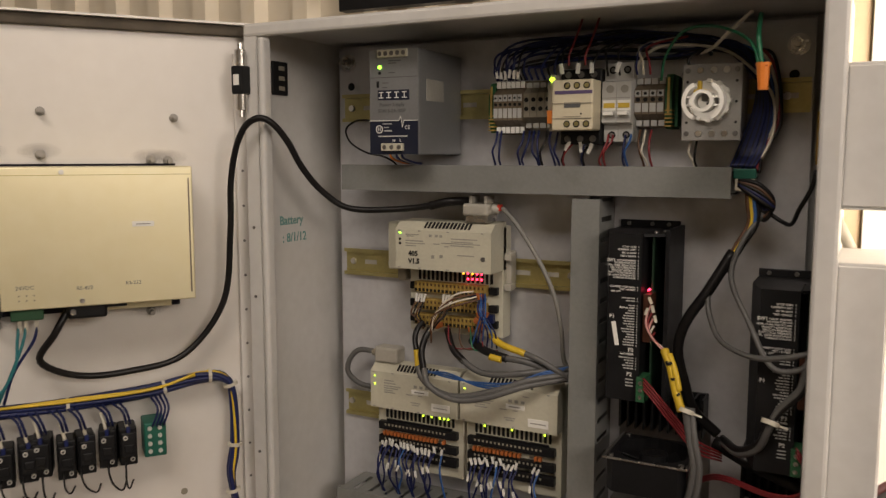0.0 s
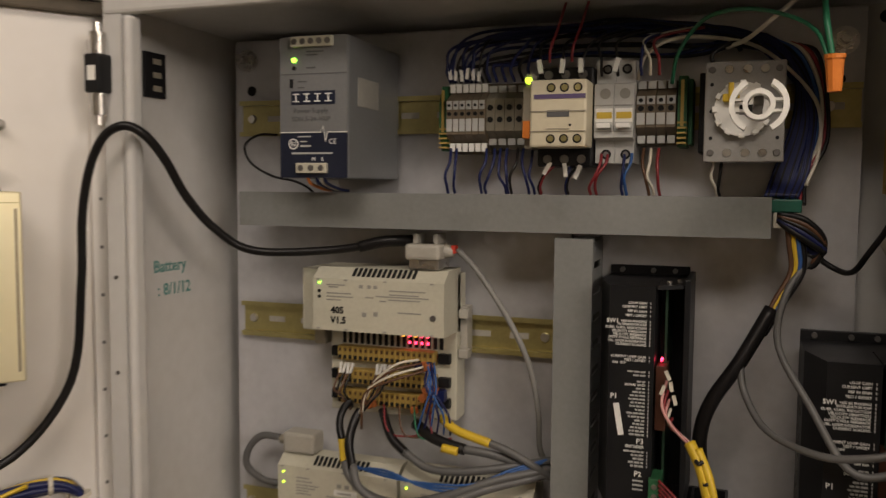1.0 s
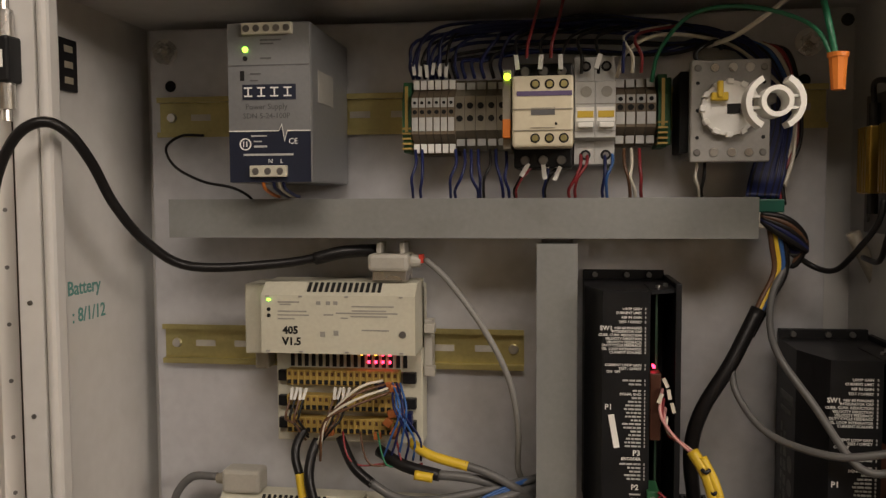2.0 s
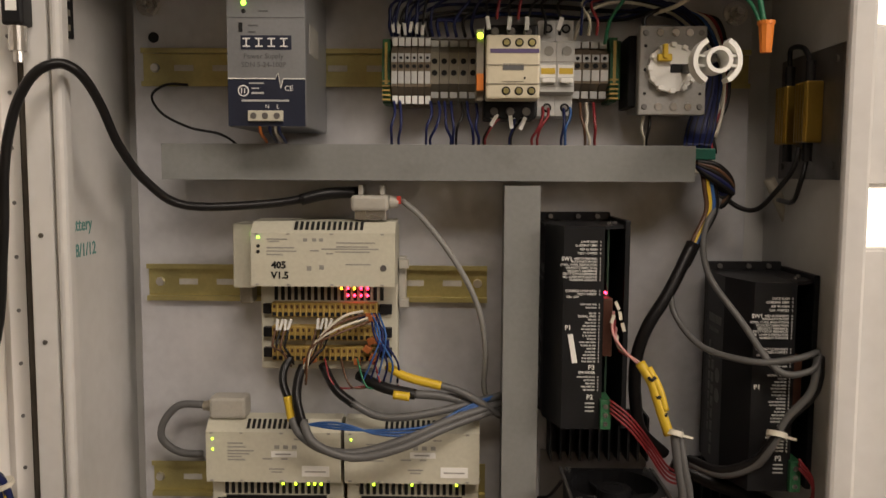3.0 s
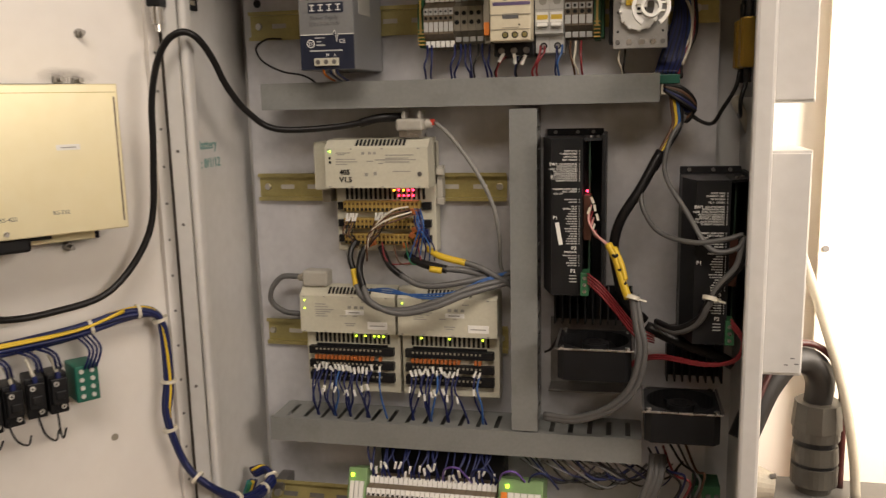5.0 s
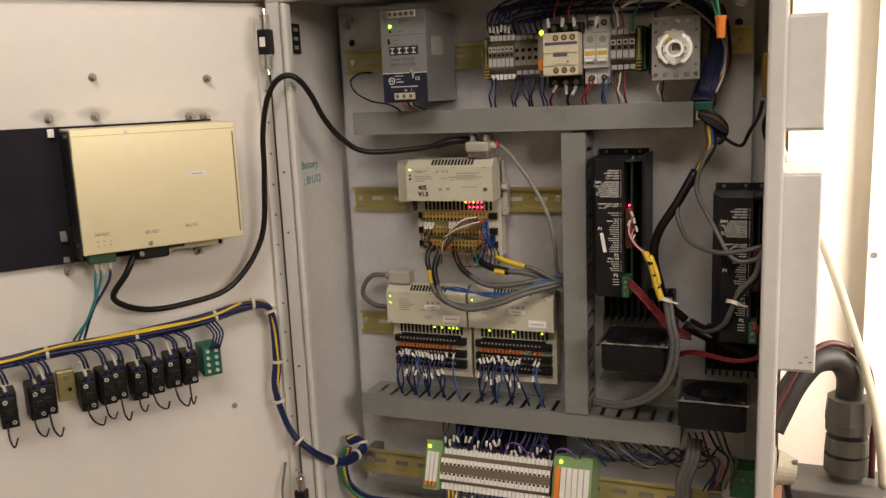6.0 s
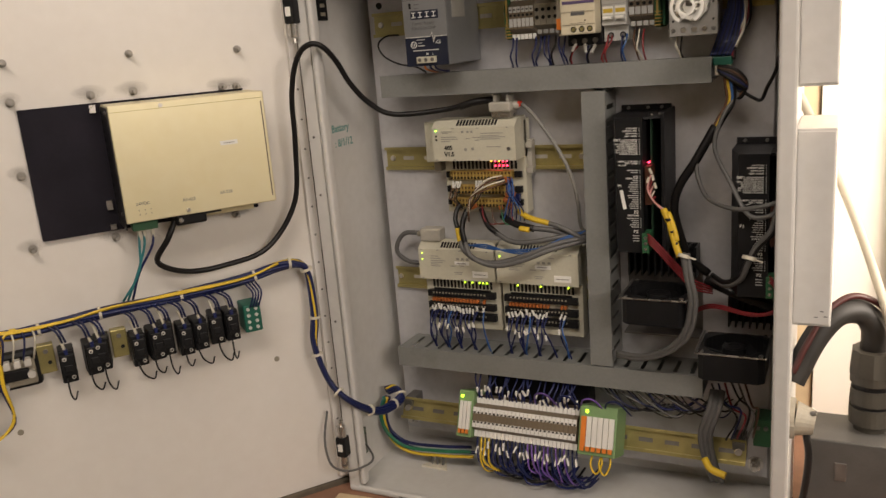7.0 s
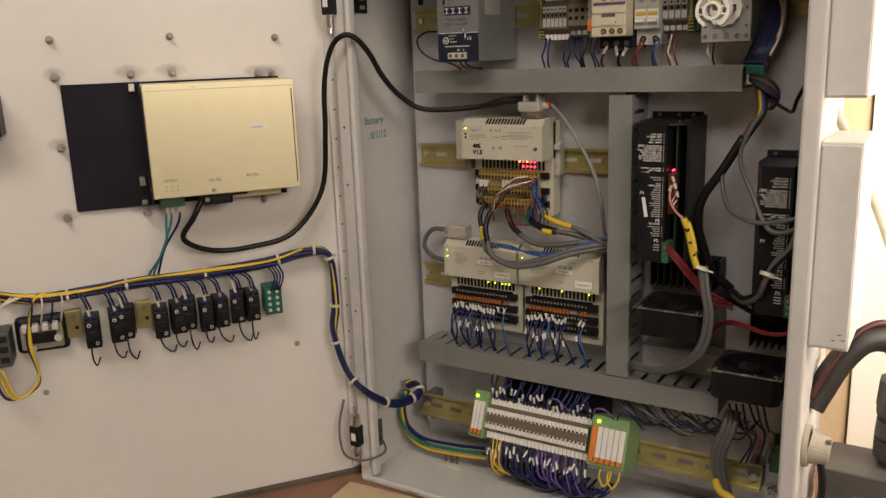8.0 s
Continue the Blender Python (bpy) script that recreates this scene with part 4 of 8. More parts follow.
# fans under the drives
def fan(label):
    t = thing("cooling_fan", pose(0, 0, 0), label, "fan", "fans under the drives")
    S, D = 0.040, 0.036
    bm = bmesh.new()
    n = 32
    tops = []
    for zc in (0.0, -D):
        inner, outer = [], []
        for k in range(n):
            a = 2 * math.pi * (k + 0.5) / n
            c, s = math.cos(a), math.sin(a)
            q = S / max(abs(c), abs(s))
            inner.append(bm.verts.new((0.0375 * c, 0.0375 * s, zc)))
            outer.append(bm.verts.new((q * c, q * s, zc)))
        tops.append((inner, outer))
    (i0, o0), (i1, o1) = tops
    for k in range(n):
        j = (k + 1) % n
        bm.faces.new((i0[k], i0[j], o0[j], o0[k]))
        bm.faces.new((i1[j], i1[k], o1[k], o1[j]))
        bm.faces.new((o0[k], o0[j], o1[j], o1[k]))
        bm.faces.new((i0[j], i0[k], i1[k], i1[j]))
    bmesh.ops.recalc_face_normals(bm, faces=bm.faces[:])
    part("frame", bm, BLACKPL, t)
    part("hub", cyl(bmesh.new(), (0, 0, -D + 0.004), (0, 0, -0.003), 0.015, n=24), BLACKPL, t)
    bm = bmesh.new()
    ring_m = bmesh.new()
    ring(ring_m, 0, 0, 0.0006, 0, 0.008, 0.012, 0, 360)
    ring_m.transform(pose(0, 0, -0.0024, -90))
    part("hub_label", ring_m, RUBBER, t)
    b0 = None
    for k in range(7):
        bl = prism([(0.013, -0.002), (0.036, -0.006), (0.036, 0.010), (0.013, 0.006)], "z", -0.0008, 0.0008)
        m = pose(0, 0, -0.016, 0, 0, k * 360 / 7) @ pose(0, 0, 0, 32, 0, 0)
        if b0 is None:
            b0 = part("blade", bl, BLACKPL, t, m=m)
        else:
            bl.free()
            again(b0, t, m)
    part("front_plate", boxes((-0.043, 0.043, -0.0425, -0.0400, -0.0012, 0.0008), bev=0.0004), STEEL, t, "bright steel bracket edge")
    for sx in (-0.043, 0.0405):
        part("bracket", boxes((sx, sx + 0.0025, -0.040, 0.040, -0.0012, 0.0012)), DARKSTEEL, t)
    for sx in (-1, 1):
        for sy in (-1, 1):
            part("screw", cyl(bmesh.new(), (sx * 0.0355, sy * 0.0355, 0), (sx * 0.0355, sy * 0.0355, 0.002), 0.0028, n=10), STEEL, t)
    return t


fn = fan("black axial fan on a steel bracket below a drive")
fn.matrix_basis = pose(0.155, -0.0785, 1.2300)
fn2 = copy_thing(fn, pose(0.2500, -0.0785, 1.1630))
# Black finned blocks added to darken the gaps between drives and fans.
def added_fin_block(x0, x1, z0, z1, y):
    t = thing("added_fin_block", pose(0, 0, 0), "black finned block added to fill the dark gap under a drive", "heat sink", "heat sinks")
    part("base", boxes((x0, x1, y - 0.004, y, z0, z1)), BLACK, t)
    n = int((x1 - x0) / 0.0085)
    first = None
    for k in range(n + 1):
        m = pose(x0 + 0.0012 + k * (x1 - x0 - 0.0024) / n, y - 0.004, z0)
        if first is None:
            first = part("fin", boxes((-0.0010, 0.0010, -0.026, 0.0, 0.0, z1 - z0)), BLACK, t, m=m)
        else:
            again(first, t, m)


added_fin_block(0.104, 0.196, 1.234, 1.276, -0.0005)
# Set where a shadow falls below the wall side drive.
added_fin_block(0.236, 0.300, 1.168, 1.230, -0.0005)
solo("fan_bracket", boxes((0.098, 0.200, -0.036, -0.0005, 1.150, 1.1525), (0.098, 0.200, -0.003, -0.0005, 1.150, 1.235), bev=0.0004), DARKSTEEL, "steel angle bracket fixed to the panel behind the fan", "bracket")

# door, swung open
HINGE = pose(-0.320, -0.125, 0, 0, 0, -127)
door = thing("cabinet_door", HINGE, "off-white painted steel cabinet door swung wide open", "door")
U0, U1, DZ0, DZ1 = -0.003, 0.655, 0.893, 1.690
part("sheet", boxes((U0, U1, -0.0025, 0.0, DZ0, DZ1)), DOORPAINT, door)
part("flange", boxes((U0, U0 + 0.0025, 0.0, 0.003, DZ0, DZ1)), DOORPAINT, door)
part("flange", boxes((U1 - 0.0025, U1, 0.0, 0.014, DZ0, DZ1)), DOORPAINT, door)
part("flange", boxes((U0 + 0.0025, U1 - 0.0025, 0.0, 0.014, DZ1 - 0.0025, DZ1)), DOORPAINT, door)
part("flange", boxes((U0 + 0.0025, U1 - 0.0025, 0.0, 0.014, DZ0, DZ0 + 0.0025)), DOORPAINT, door)
for r in ((U0 + 0.003, U0 + 0.0180, DZ0 + 0.003, DZ1 - 0.003), (U1 - 0.015, U1 - 0.003, DZ0 + 0.003, DZ1 - 0.003), (U0 + 0.015, U1 - 0.015, DZ1 - 0.015, DZ1 - 0.003), (U0 + 0.015, U1 - 0.015, DZ0 + 0.003, DZ0 + 0.015)):
    part("gasket", boxes((r[0], r[1], 0.0, 0.008, r[2], r[3]), bev=0.002), GASKET, door, "dark foam gasket")
strip = part("stiffener", boxes((0.0160, 0.0300, 0.0, 0.010, 0.915, 1.655), bev=0.001), DOORPAINT, door, "punched stiffening strip")
z = 0.93
while z < 1.65:
    part("hole", cyl(bmesh.new(), (0.023, 0.0099, z), (0.023, 0.0103, z), 0.0016, n=12), DARKSTEEL, strip)
    z += 0.042
for z in (1.622, 0.980):
    hg = part("hinge", boxes((-0.008, 0.008, -0.008, 0.008, -0.016, 0.016), bev=0.002), BLACKPL, cab, "black and steel barrel hinge", m=pose(-0.3070, -0.1700, z))
    for s in (-1, 1):
        part("barrel", cyl(bmesh.new(), (0, 0, s * 0.016), (0, 0, s * 0.034), 0.0065, n=16), STEEL, hg)
        part("pin", cyl(bmesh.new(), (0, 0, s * 0.034), (0, 0, s * 0.042), 0.0035, n=12), STEEL, hg)
    part("label", boxes((-0.004, 0.004, -0.0086, -0.0080, -0.006, 0.006)), PAPER, hg, "small white label")
for u, z in ((0.102, 1.130), (0.450, 1.116)):
    part("stud_mark", cyl(bmesh.new(), (u, 0, z), (u, 0.001, z), 0.004, n=14), GREYPL, door)


def door_stud(u, z, r, length):
    t = thing("door_stud", HINGE @ pose(u, 0, z), "steel stud with a nut and washer on the door", "stud", "studs on the door")
    part("washer", cyl(bmesh.new(), (0, 0, 0), (0, 0.002, 0), r * 1.3, n=20), STUDM, t)
    part("nut", cyl(bmesh.new(), (0, 0.002, 0), (0, 0.007, 0), r * 1.1, n=6), STUDM, t)
    part("thread", cyl(bmesh.new(), (0, 0.007, 0), (0, length, 0), r * 0.6, n=12), STUDM, t)
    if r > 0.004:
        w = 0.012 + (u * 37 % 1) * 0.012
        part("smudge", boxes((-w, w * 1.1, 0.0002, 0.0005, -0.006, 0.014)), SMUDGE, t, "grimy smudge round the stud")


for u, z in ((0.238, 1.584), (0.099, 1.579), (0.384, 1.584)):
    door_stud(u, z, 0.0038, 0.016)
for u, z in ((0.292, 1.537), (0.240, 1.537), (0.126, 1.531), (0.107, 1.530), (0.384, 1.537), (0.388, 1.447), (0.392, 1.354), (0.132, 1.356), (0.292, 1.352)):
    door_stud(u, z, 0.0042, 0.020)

# operator panel's rear: black plate and a passivated box
hmi = thing("operator_panel_rear", HINGE, "gold passivated metal housing on a black plate on the door", "operator panel")
part("rear_plate", boxes((0.100, 0.379, 0.002, 0.007, 1.362, 1.527)), BLACKSHEET, hmi, "flat black plate")
bm = boxes((0.093, 0.2835, 0.007, 0.080, 1.380, 1.5245), bev=0.0012)
part("housing", bm, BOXGOLD, hmi)
# Black paints in the dark reflection that the gold side shows.
part("shaded_side_sheet", boxes((0.2838, 0.2850, 0.008, 0.078, 1.372, 1.522)), BLACK, hmi, "perforated side sheet, blackened to hold the gold side's dark reflection")
for k in range(12):
    part("vent", boxes((0.2850, 0.2854, 0.016, 0.022, 1.386 + k * 0.0115, 1.390 + k * 0.0115)), HOLE, hmi, "oblong vent hole")
for z in (1.390, 1.516):
    for w in (0.055, 0.070):
        part("screw", cyl(bmesh.new(), (0.2835, w, z), (0.2855, w, z), 0.0026, n=10), STEEL, hmi)
part("fold_line", boxes((0.0965, 0.0980, 0.0800, 0.0805, 1.388, 1.512)), BROWNTERM, hmi, "dark folded seam")
part("fold_line", boxes((0.0950, 0.2820, 0.0799, 0.0803, 1.5160, 1.5167)), ZINC, hmi)
for k in range(6):
    part("print_dot", boxes((0.2520 + 0.0070 * (k % 3), 0.2532 + 0.0070 * (k % 3), 0.0799, 0.0803, 1.3890 + 0.0050 * (k // 3), 1.3902 + 0.0050 * (k // 3))), BROWNTERM, hmi)
for u, z in ((0.222, 1.5195), (0.2080, 1.386)):
    part("screw", cyl(bmesh.new(), (u, 0.080, z), (u, 0.0820, z), 0.0026, n=10), STEEL, hmi)
part("white_label", boxes((0.134, 0.156, 0.0800, 0.0805, 1.4615, 1.4670)), PAPER, hmi, "small white paper label")
part("label_print", boxes((0.138, 0.152, 0.0805, 0.0807, 1.4636, 1.4646)), GREYINK, hmi)
for s, u, z in (("RS-422", 0.205, 1.3975), ("RS-232", 0.157, 1.4000), ("24VDC", 0.261, 1.4010)):
    lettering("print", s, 0.0055, DARKINK, hmi, pose(u, 0.0801, z, 90, 0, 180))
part("terminal_plug", boxes((0.245, 0.276, 0.040, 0.062, 1.366, 1.380), bev=0.0008), GREEN, hmi, "green terminal plug")
part("lower_flange", boxes((0.113, 0.190, 0.030, 0.034, 1.366, 1.380), bev=0.0005), BOXGOLD, hmi)
part("socket", boxes((0.163, 0.192, 0.034, 0.060, 1.374, 1.380)), BLACKPL, hmi)
for za, zb in ((1.515, 1.525), (1.390, 1.402), (1.364, 1.371)):
    part("edge_clip", boxes((0.290, 0.297, 0.007, 0.012, za, zb)), STEEL, hmi)


# push-button contact blocks along the door
def contact_block(label):
    t = thing("contact_block", HINGE, label, "contact block", "contact blocks on the door")
    part("body", boxes((-0.0095, 0.0095, 0.006, 0.036, -0.024, 0.020), bev=0.0015), BLACKPL, t)
    part("step", boxes((-0.0080, 0.0080, 0.036, 0.044, -0.012, 0.016), bev=0.0012), BLACKPL, t)
    part("nose", boxes((-0.0050, 0.0050, 0.044, 0.047, -0.006, 0.003), bev=0.001), BLACKPL, t)
    for x, y, z in ((0.0035, 0.044, 0.011), (-0.0040, 0.036, -0.017)):
        head = part("terminal_screw", cyl(bmesh.new(), (x, y - 0.002, z), (x, y + 0.0018, z), 0.0026, n=12), BRIGHT, t)
        part("screw_slot", cyl(bmesh.new(), (x, y + 0.0017, z), (x, y + 0.0021, z), 0.0012, n=8), HOLE, head)
    part("wire_lug", tube([(0.001, 0.040, 0.022), (0.003, 0.040, 0.032), (0.006, 0.036, 0.042)], 0.0019, 8, 3), WHITEW, t, "cream crimp sleeve")
    part("wire_lug", boxes((-0.0022, 0.0022, 0.037, 0.043, 0.015, 0.023), bev=0.0008), BLUEW, t, "blue crimp")
    part("mount_base", boxes((-0.009, 0.009, 0.0, 0.010, -0.016, 0.016), bev=0.001), DARKSTEEL, t)
    return t


cb = contact_block("black contact block behind a push button on the door")
us = (0.166, 0.184, 0.212, 0.230, 0.251, 0.270, 0.291, 0.333, 0.350, 0.379)
cb.matrix_basis = HINGE @ pose(us[0], 0, 1.210)
for i, u in enumerate(us[1:]):
    copy_thing(cb, HINGE @ pose(u, 0, 1.210 - 0.003 * (i % 3), 0, 0, (-6, 4, 0)[i % 3]))
for u in (0.312, 0.402):
    o = thing("mounting_collar", HINGE @ pose(u, 0, 1.212), "brass-coloured mounting collar beside the contact blocks", "collar", "mounting collars")
    part("plate", boxes((-0.010, 0.010, 0.0, 0.014, -0.020, 0.018), bev=0.001), ZINC, o)
    part("hole", cyl(bmesh.new(), (-0.003, 0.0138, -0.006), (-0.003, 0.0144, -0.006), 0.0026, n=10), HOLE, o)
    part("screw", cyl(bmesh.new(), (0, 0.014, 0.010), (0, 0.017, 0.010), 0.003, n=10), DARKSTEEL, o)
gb = thing("green_contact_block", HINGE @ pose(0.138, 0, 1.213), "green contact block with steel screws on the door", "contact block")
part("body", boxes((-0.013, 0.011, 0.004, 0.040, -0.020, 0.020), bev=0.0015), TEAL, gb)
for u in (-0.006, 0.005):
    for z in (-0.013, -0.004, 0.005, 0.014):
        part("screw", cyl(bmesh.new(), (u, 0.040, z), (u, 0.0425, z), 0.0024, n=10), BRIGHT, gb)
sel = thing("selector_block", HINGE @ pose(0.444, 0, 1.205), "clear selector block with steel screws in an oval rim", "selector switch")
part("rim", boxes((-0.034, 0.030, 0.0, 0.016, -0.026, 0.024), bev=0.006), BLACKPL, sel)
part("plate", boxes((-0.028, 0.024, 0.016, 0.022, -0.020, 0.014), bev=0.003), GREYPL, sel)
part("core", boxes((-0.020, 0.012, 0.022, 0.028, -0.010, 0.004), bev=0.001), BLACKPL, sel)
for u in (-0.020, -0.008, 0.004, 0.016):
    part("terminal", boxes((u - 0.004, u + 0.004, 0.022, 0.034, 0.008, 0.018), bev=0.001), BRIGHT, sel)
for u, z in ((-0.022, -0.004), (0.010, -0.015)):
    part("nut", cyl(bmesh.new(), (u, 0.022, z), (u, 0.032, z), 0.0050, n=12), BRIGHT, sel)
gt = thing("grey_contact_block", HINGE @ pose(0.500, 0, 1.198), "dark grey six-way contact block on the door", "contact block")
part("body", boxes((-0.022, 0.022, 0.0, 0.044, -0.024, 0.022), bev=0.002), mat("dark_grey_plastic", (0.07, 0.07, 0.07), 0.5), gt)
for u in (-0.014, 0.0, 0.014):
    for z in (-0.014, 0.0, 0.014):
        part("terminal_well", boxes((u - 0.005, u + 0.005, 0.0438, 0.0446, z - 0.004, z + 0.004)), HOLE, gt)
bt = thing("large_contact_block", HINGE @ pose(0.475, 0, 1.495), "black contact block with red ferrule high on the door", "contact block")
part("body", boxes((-0.026, 0.022, 0.0, 0.050, -0.026, 0.024), bev=0.002), BLACKPL, bt)
part("ferrule", boxes((-0.006, 0.0, 0.036, 0.044, 0.024, 0.036), bev=0.001), REDPL, bt, "red ferrule")
for u in (-0.012, 0.010):
    part("screw", cyl(bmesh.new(), (u, 0.050, 0.0), (u, 0.0525, 0.0), 0.004, n=12), DARKSTEEL, bt)
part("lower_lug", boxes((-0.010, -0.006, 0.034, 0.040, -0.044, -0.026), (0.006, 0.010, 0.034, 0.040, -0.044, -0.026)), WHITEW, bt)

# boxes, hose and cable outside the right side wall
ob1 = thing("outer_box", pose(0, 0, 0), "plain light grey steel box on the cabinet's outer side", "box", "outer boxes")
part("body", boxes((CX + 0.0005, 0.3615, -0.145, -0.02, 1.219, 1.446), bev=0.0012), PAINT, ob1)
part("lid", boxes((CX + 0.003, 0.3600, -0.1475, -0.145, 1.222, 1.443), bev=0.0008), PAINT, ob1)
ob2 = thing("outer_box", pose(0, 0, 0), "upper light grey steel box on the cabinet's outer side", "box", "outer boxes")
part("body", boxes((CX + 0.0005, 0.3610, -0.145, -0.02, 1.491, 1.614), bev=0.0012), PAINT, ob2)
part("lid", boxes((CX + 0.003, 0.3595, -0.1475, -0.145, 1.494, 1.611), bev=0.0008), PAINT, ob2)

# cables and wires of the cabinet
wire([(-0.4097, -0.3354, 1.3720), (-0.4157, -0.3484, 1.3480), (-0.4351, -0.3525, 1.3180), (-0.4214, -0.3178, 1.2960), (-0.3913, -0.2728, 1.2940), (-0.3562, -0.2229, 1.3070), (-0.3270, -0.1880, 1.3650), (-0.3170, -0.1840, 1.4462), (-0.3127, -0.1860, 1.5008), (-0.3060, -0.1860, 1.5362), (-0.2962, -0.1860, 1.5593), (-0.2848, -0.1850, 1.5729), (-0.2710, -0.1800, 1.5780), (-0.2607, -0.1700, 1.5705), (-0.2552, -0.1520, 1.5507), (-0.2500, -0.1320, 1.5206), (-0.2378, -0.1080, 1.4919), (-0.2131, -0.0850, 1.4721), (-0.1492, -0.0620, 1.4730), (-0.1027, -0.0550, 1.4803), (-0.0714, -0.0460, 1.4827)], 0.0038, RUBBER, "thick black data cable from the door to the controller", name="data_cable", category="cable")
wire([(-0.1213, -0.0580, 1.4766), (-0.0981, -0.0540, 1.4821), (-0.0714, -0.0460, 1.4832)], 0.0052, RUBBER, "black sleeve on the data cable's end", name="cable_sleeve", category="sleeve")
wire([(-0.0330, -0.0460, 1.4761), (-0.0126, -0.0520, 1.4584), (0.0160, -0.0580, 1.4211), (0.0349, -0.0580, 1.3832), (0.0423, -0.0520, 1.3434), (0.0417, -0.0400, 1.3058), (0.0480, -0.0300, 1.2877)], 0.0026, mat("pale_grey_jacket", (0.22, 0.215, 0.20), 0.45), "grey round cable from the plug to the duct", name="grey_cable", category="cable")
wire([(-0.1318, -0.0560, 1.3369), (-0.1371, -0.0620, 1.3259), (-0.1369, -0.0670, 1.3154), (-0.1320, -0.0720, 1.3035)], 0.0036, RUBBER, "black sleeved cable end below the controller", name="sleeved_cable", category="cable", group="cables under the controller")
wire([(-0.1320, -0.0720, 1.3045), (-0.1276, -0.0760, 1.2835)], 0.0039, YELLOW, "yellow taped cable end below the controller", name="taped_cable", category="cable", group="cables under the controller")
wire([(-0.1275, -0.0760, 1.2861), (-0.1194, -0.0800, 1.2725), (-0.0985, -0.0840, 1.2606), (-0.0680, -0.0840, 1.2581), (-0.0274, -0.0800, 1.2692), (0.0135, -0.0680, 1.2845), (0.0575, -0.0400, 1.2908)], 0.004, GREYW, "grey multicore cable looping into the upright duct", name="multicore_cable", category="cable", group="cables under the controller")
wire([(-0.1207, -0.0580, 1.3283), (-0.1236, -0.0660, 1.3179), (-0.1231, -0.0760, 1.3019), (-0.1177, -0.0800, 1.2820)], 0.0042, RUBBER, "black sleeved cable end below the controller", name="sleeved_cable", category="cable", group="cables under the controller")
wire([(-0.1176, -0.0800, 1.2846), (-0.1051, -0.0900, 1.2677), (-0.0724, -0.0900, 1.2558), (-0.0321, -0.0860, 1.2631), (0.0084, -0.0720, 1.2776), (0.0575, -0.0400, 1.2870)], 0.0037, GREYW, "grey multicore cable looping into the upright duct", name="multicore_cable", category="cable", group="cables under the controller")
wire([(-0.1059, -0.0420, 1.3261), (-0.0917, -0.0550, 1.3064), (-0.0744, -0.0600, 1.2938)], 0.0042, RUBBER, "black sleeved cable end below the controller", name="sleeved_cable", category="cable", group="cables under the controller")
wire([(-0.0765, -0.0600, 1.2954), (-0.0543, -0.0640, 1.2853), (-0.0281, -0.0650, 1.2846), (0.0082, -0.0600, 1.2904), (0.0574, -0.0400, 1.2980)], 0.0038, GREYW, "grey multicore cable looping into the upright duct", name="multicore_cable", category="cable", group="cables under the controller")
wire([(-0.0730, -0.0420, 1.3165), (-0.0496, -0.0550, 1.3087), (-0.0200, -0.0600, 1.3036)], 0.0052, RUBBER, "black sleeved cable end below the controller", name="sleeved_cable", category="cable", group="cables under the controller")
wire([(-0.0221, -0.0600, 1.3042), (0.0082, -0.0580, 1.3011), (0.0576, -0.0400, 1.2837)], 0.004, GREYW, "grey multicore cable looping into the upright duct", name="multicore_cable", category="cable", group="cables under the controller")
wire([(-0.0459, -0.0480, 1.3266), (-0.0285, -0.0560, 1.3187), (0.0030, -0.0600, 1.3117)], 0.0042, YELLOW, "yellow taped cable end below the controller", name="taped_cable", category="cable", group="cables under the controller")
wire([(0.0003, -0.0600, 1.3128), (0.0239, -0.0600, 1.3049), (0.0575, -0.0420, 1.2798)], 0.0036, GREYW, "grey multicore cable looping into the upright duct", name="multicore_cable", category="cable", group="cables under the controller")
wire([(-0.0396, -0.0640, 1.3045), (-0.0250, -0.0640, 1.3025)], 0.004, YELLOW, "yellow tape on a cable below the controller", name="taped_cable", category="cable", group="cables under the controller")
wire([(-0.1462, -0.0440, 1.3629), (-0.1483, -0.0560, 1.3464), (-0.1406, -0.0620, 1.3431), (-0.1316, -0.0550, 1.3314)], 0.0011, BROWNW, "thin dark wire from a terminal", group="fine wires under the controller")
wire([(-0.1425, -0.0440, 1.3619), (-0.1447, -0.0560, 1.3453), (-0.1378, -0.0620, 1.3415), (-0.1295, -0.0550, 1.3293)], 0.0011, RUBBER, "thin dark wire from a terminal", group="fine wires under the controller")
wire([(-0.1388, -0.0440, 1.3619), (-0.1410, -0.0560, 1.3454), (-0.1371, -0.0620, 1.3404), (-0.1317, -0.0550, 1.3271)], 0.0011, BROWNW, "thin dark wire from a terminal", group="fine wires under the controller")
wire([(-0.1351, -0.0440, 1.3630), (-0.1373, -0.0560, 1.3464), (-0.1342, -0.0620, 1.3431), (-0.1295, -0.0550, 1.3314)], 0.0011, RUBBER, "thin dark wire from a terminal", group="fine wires under the controller")
wire([(-0.1093, -0.0440, 1.3631), (-0.1129, -0.0560, 1.3465), (-0.1136, -0.0620, 1.3392), (-0.1209, -0.0600, 1.3245)], 0.0011, BROWNW, "thin dark wire from a terminal", group="fine wires under the controller")
wire([(-0.1051, -0.0440, 1.3620), (-0.1087, -0.0560, 1.3455), (-0.1107, -0.0620, 1.3387), (-0.1193, -0.0600, 1.3245)], 0.0011, RUBBER, "thin dark wire from a terminal", group="fine wires under the controller")
wire([(-0.1014, -0.0440, 1.3620), (-0.1051, -0.0560, 1.3455), (-0.1097, -0.0620, 1.3387), (-0.1209, -0.0600, 1.3245)], 0.0011, BROWNW, "thin dark wire from a terminal", group="fine wires under the controller")
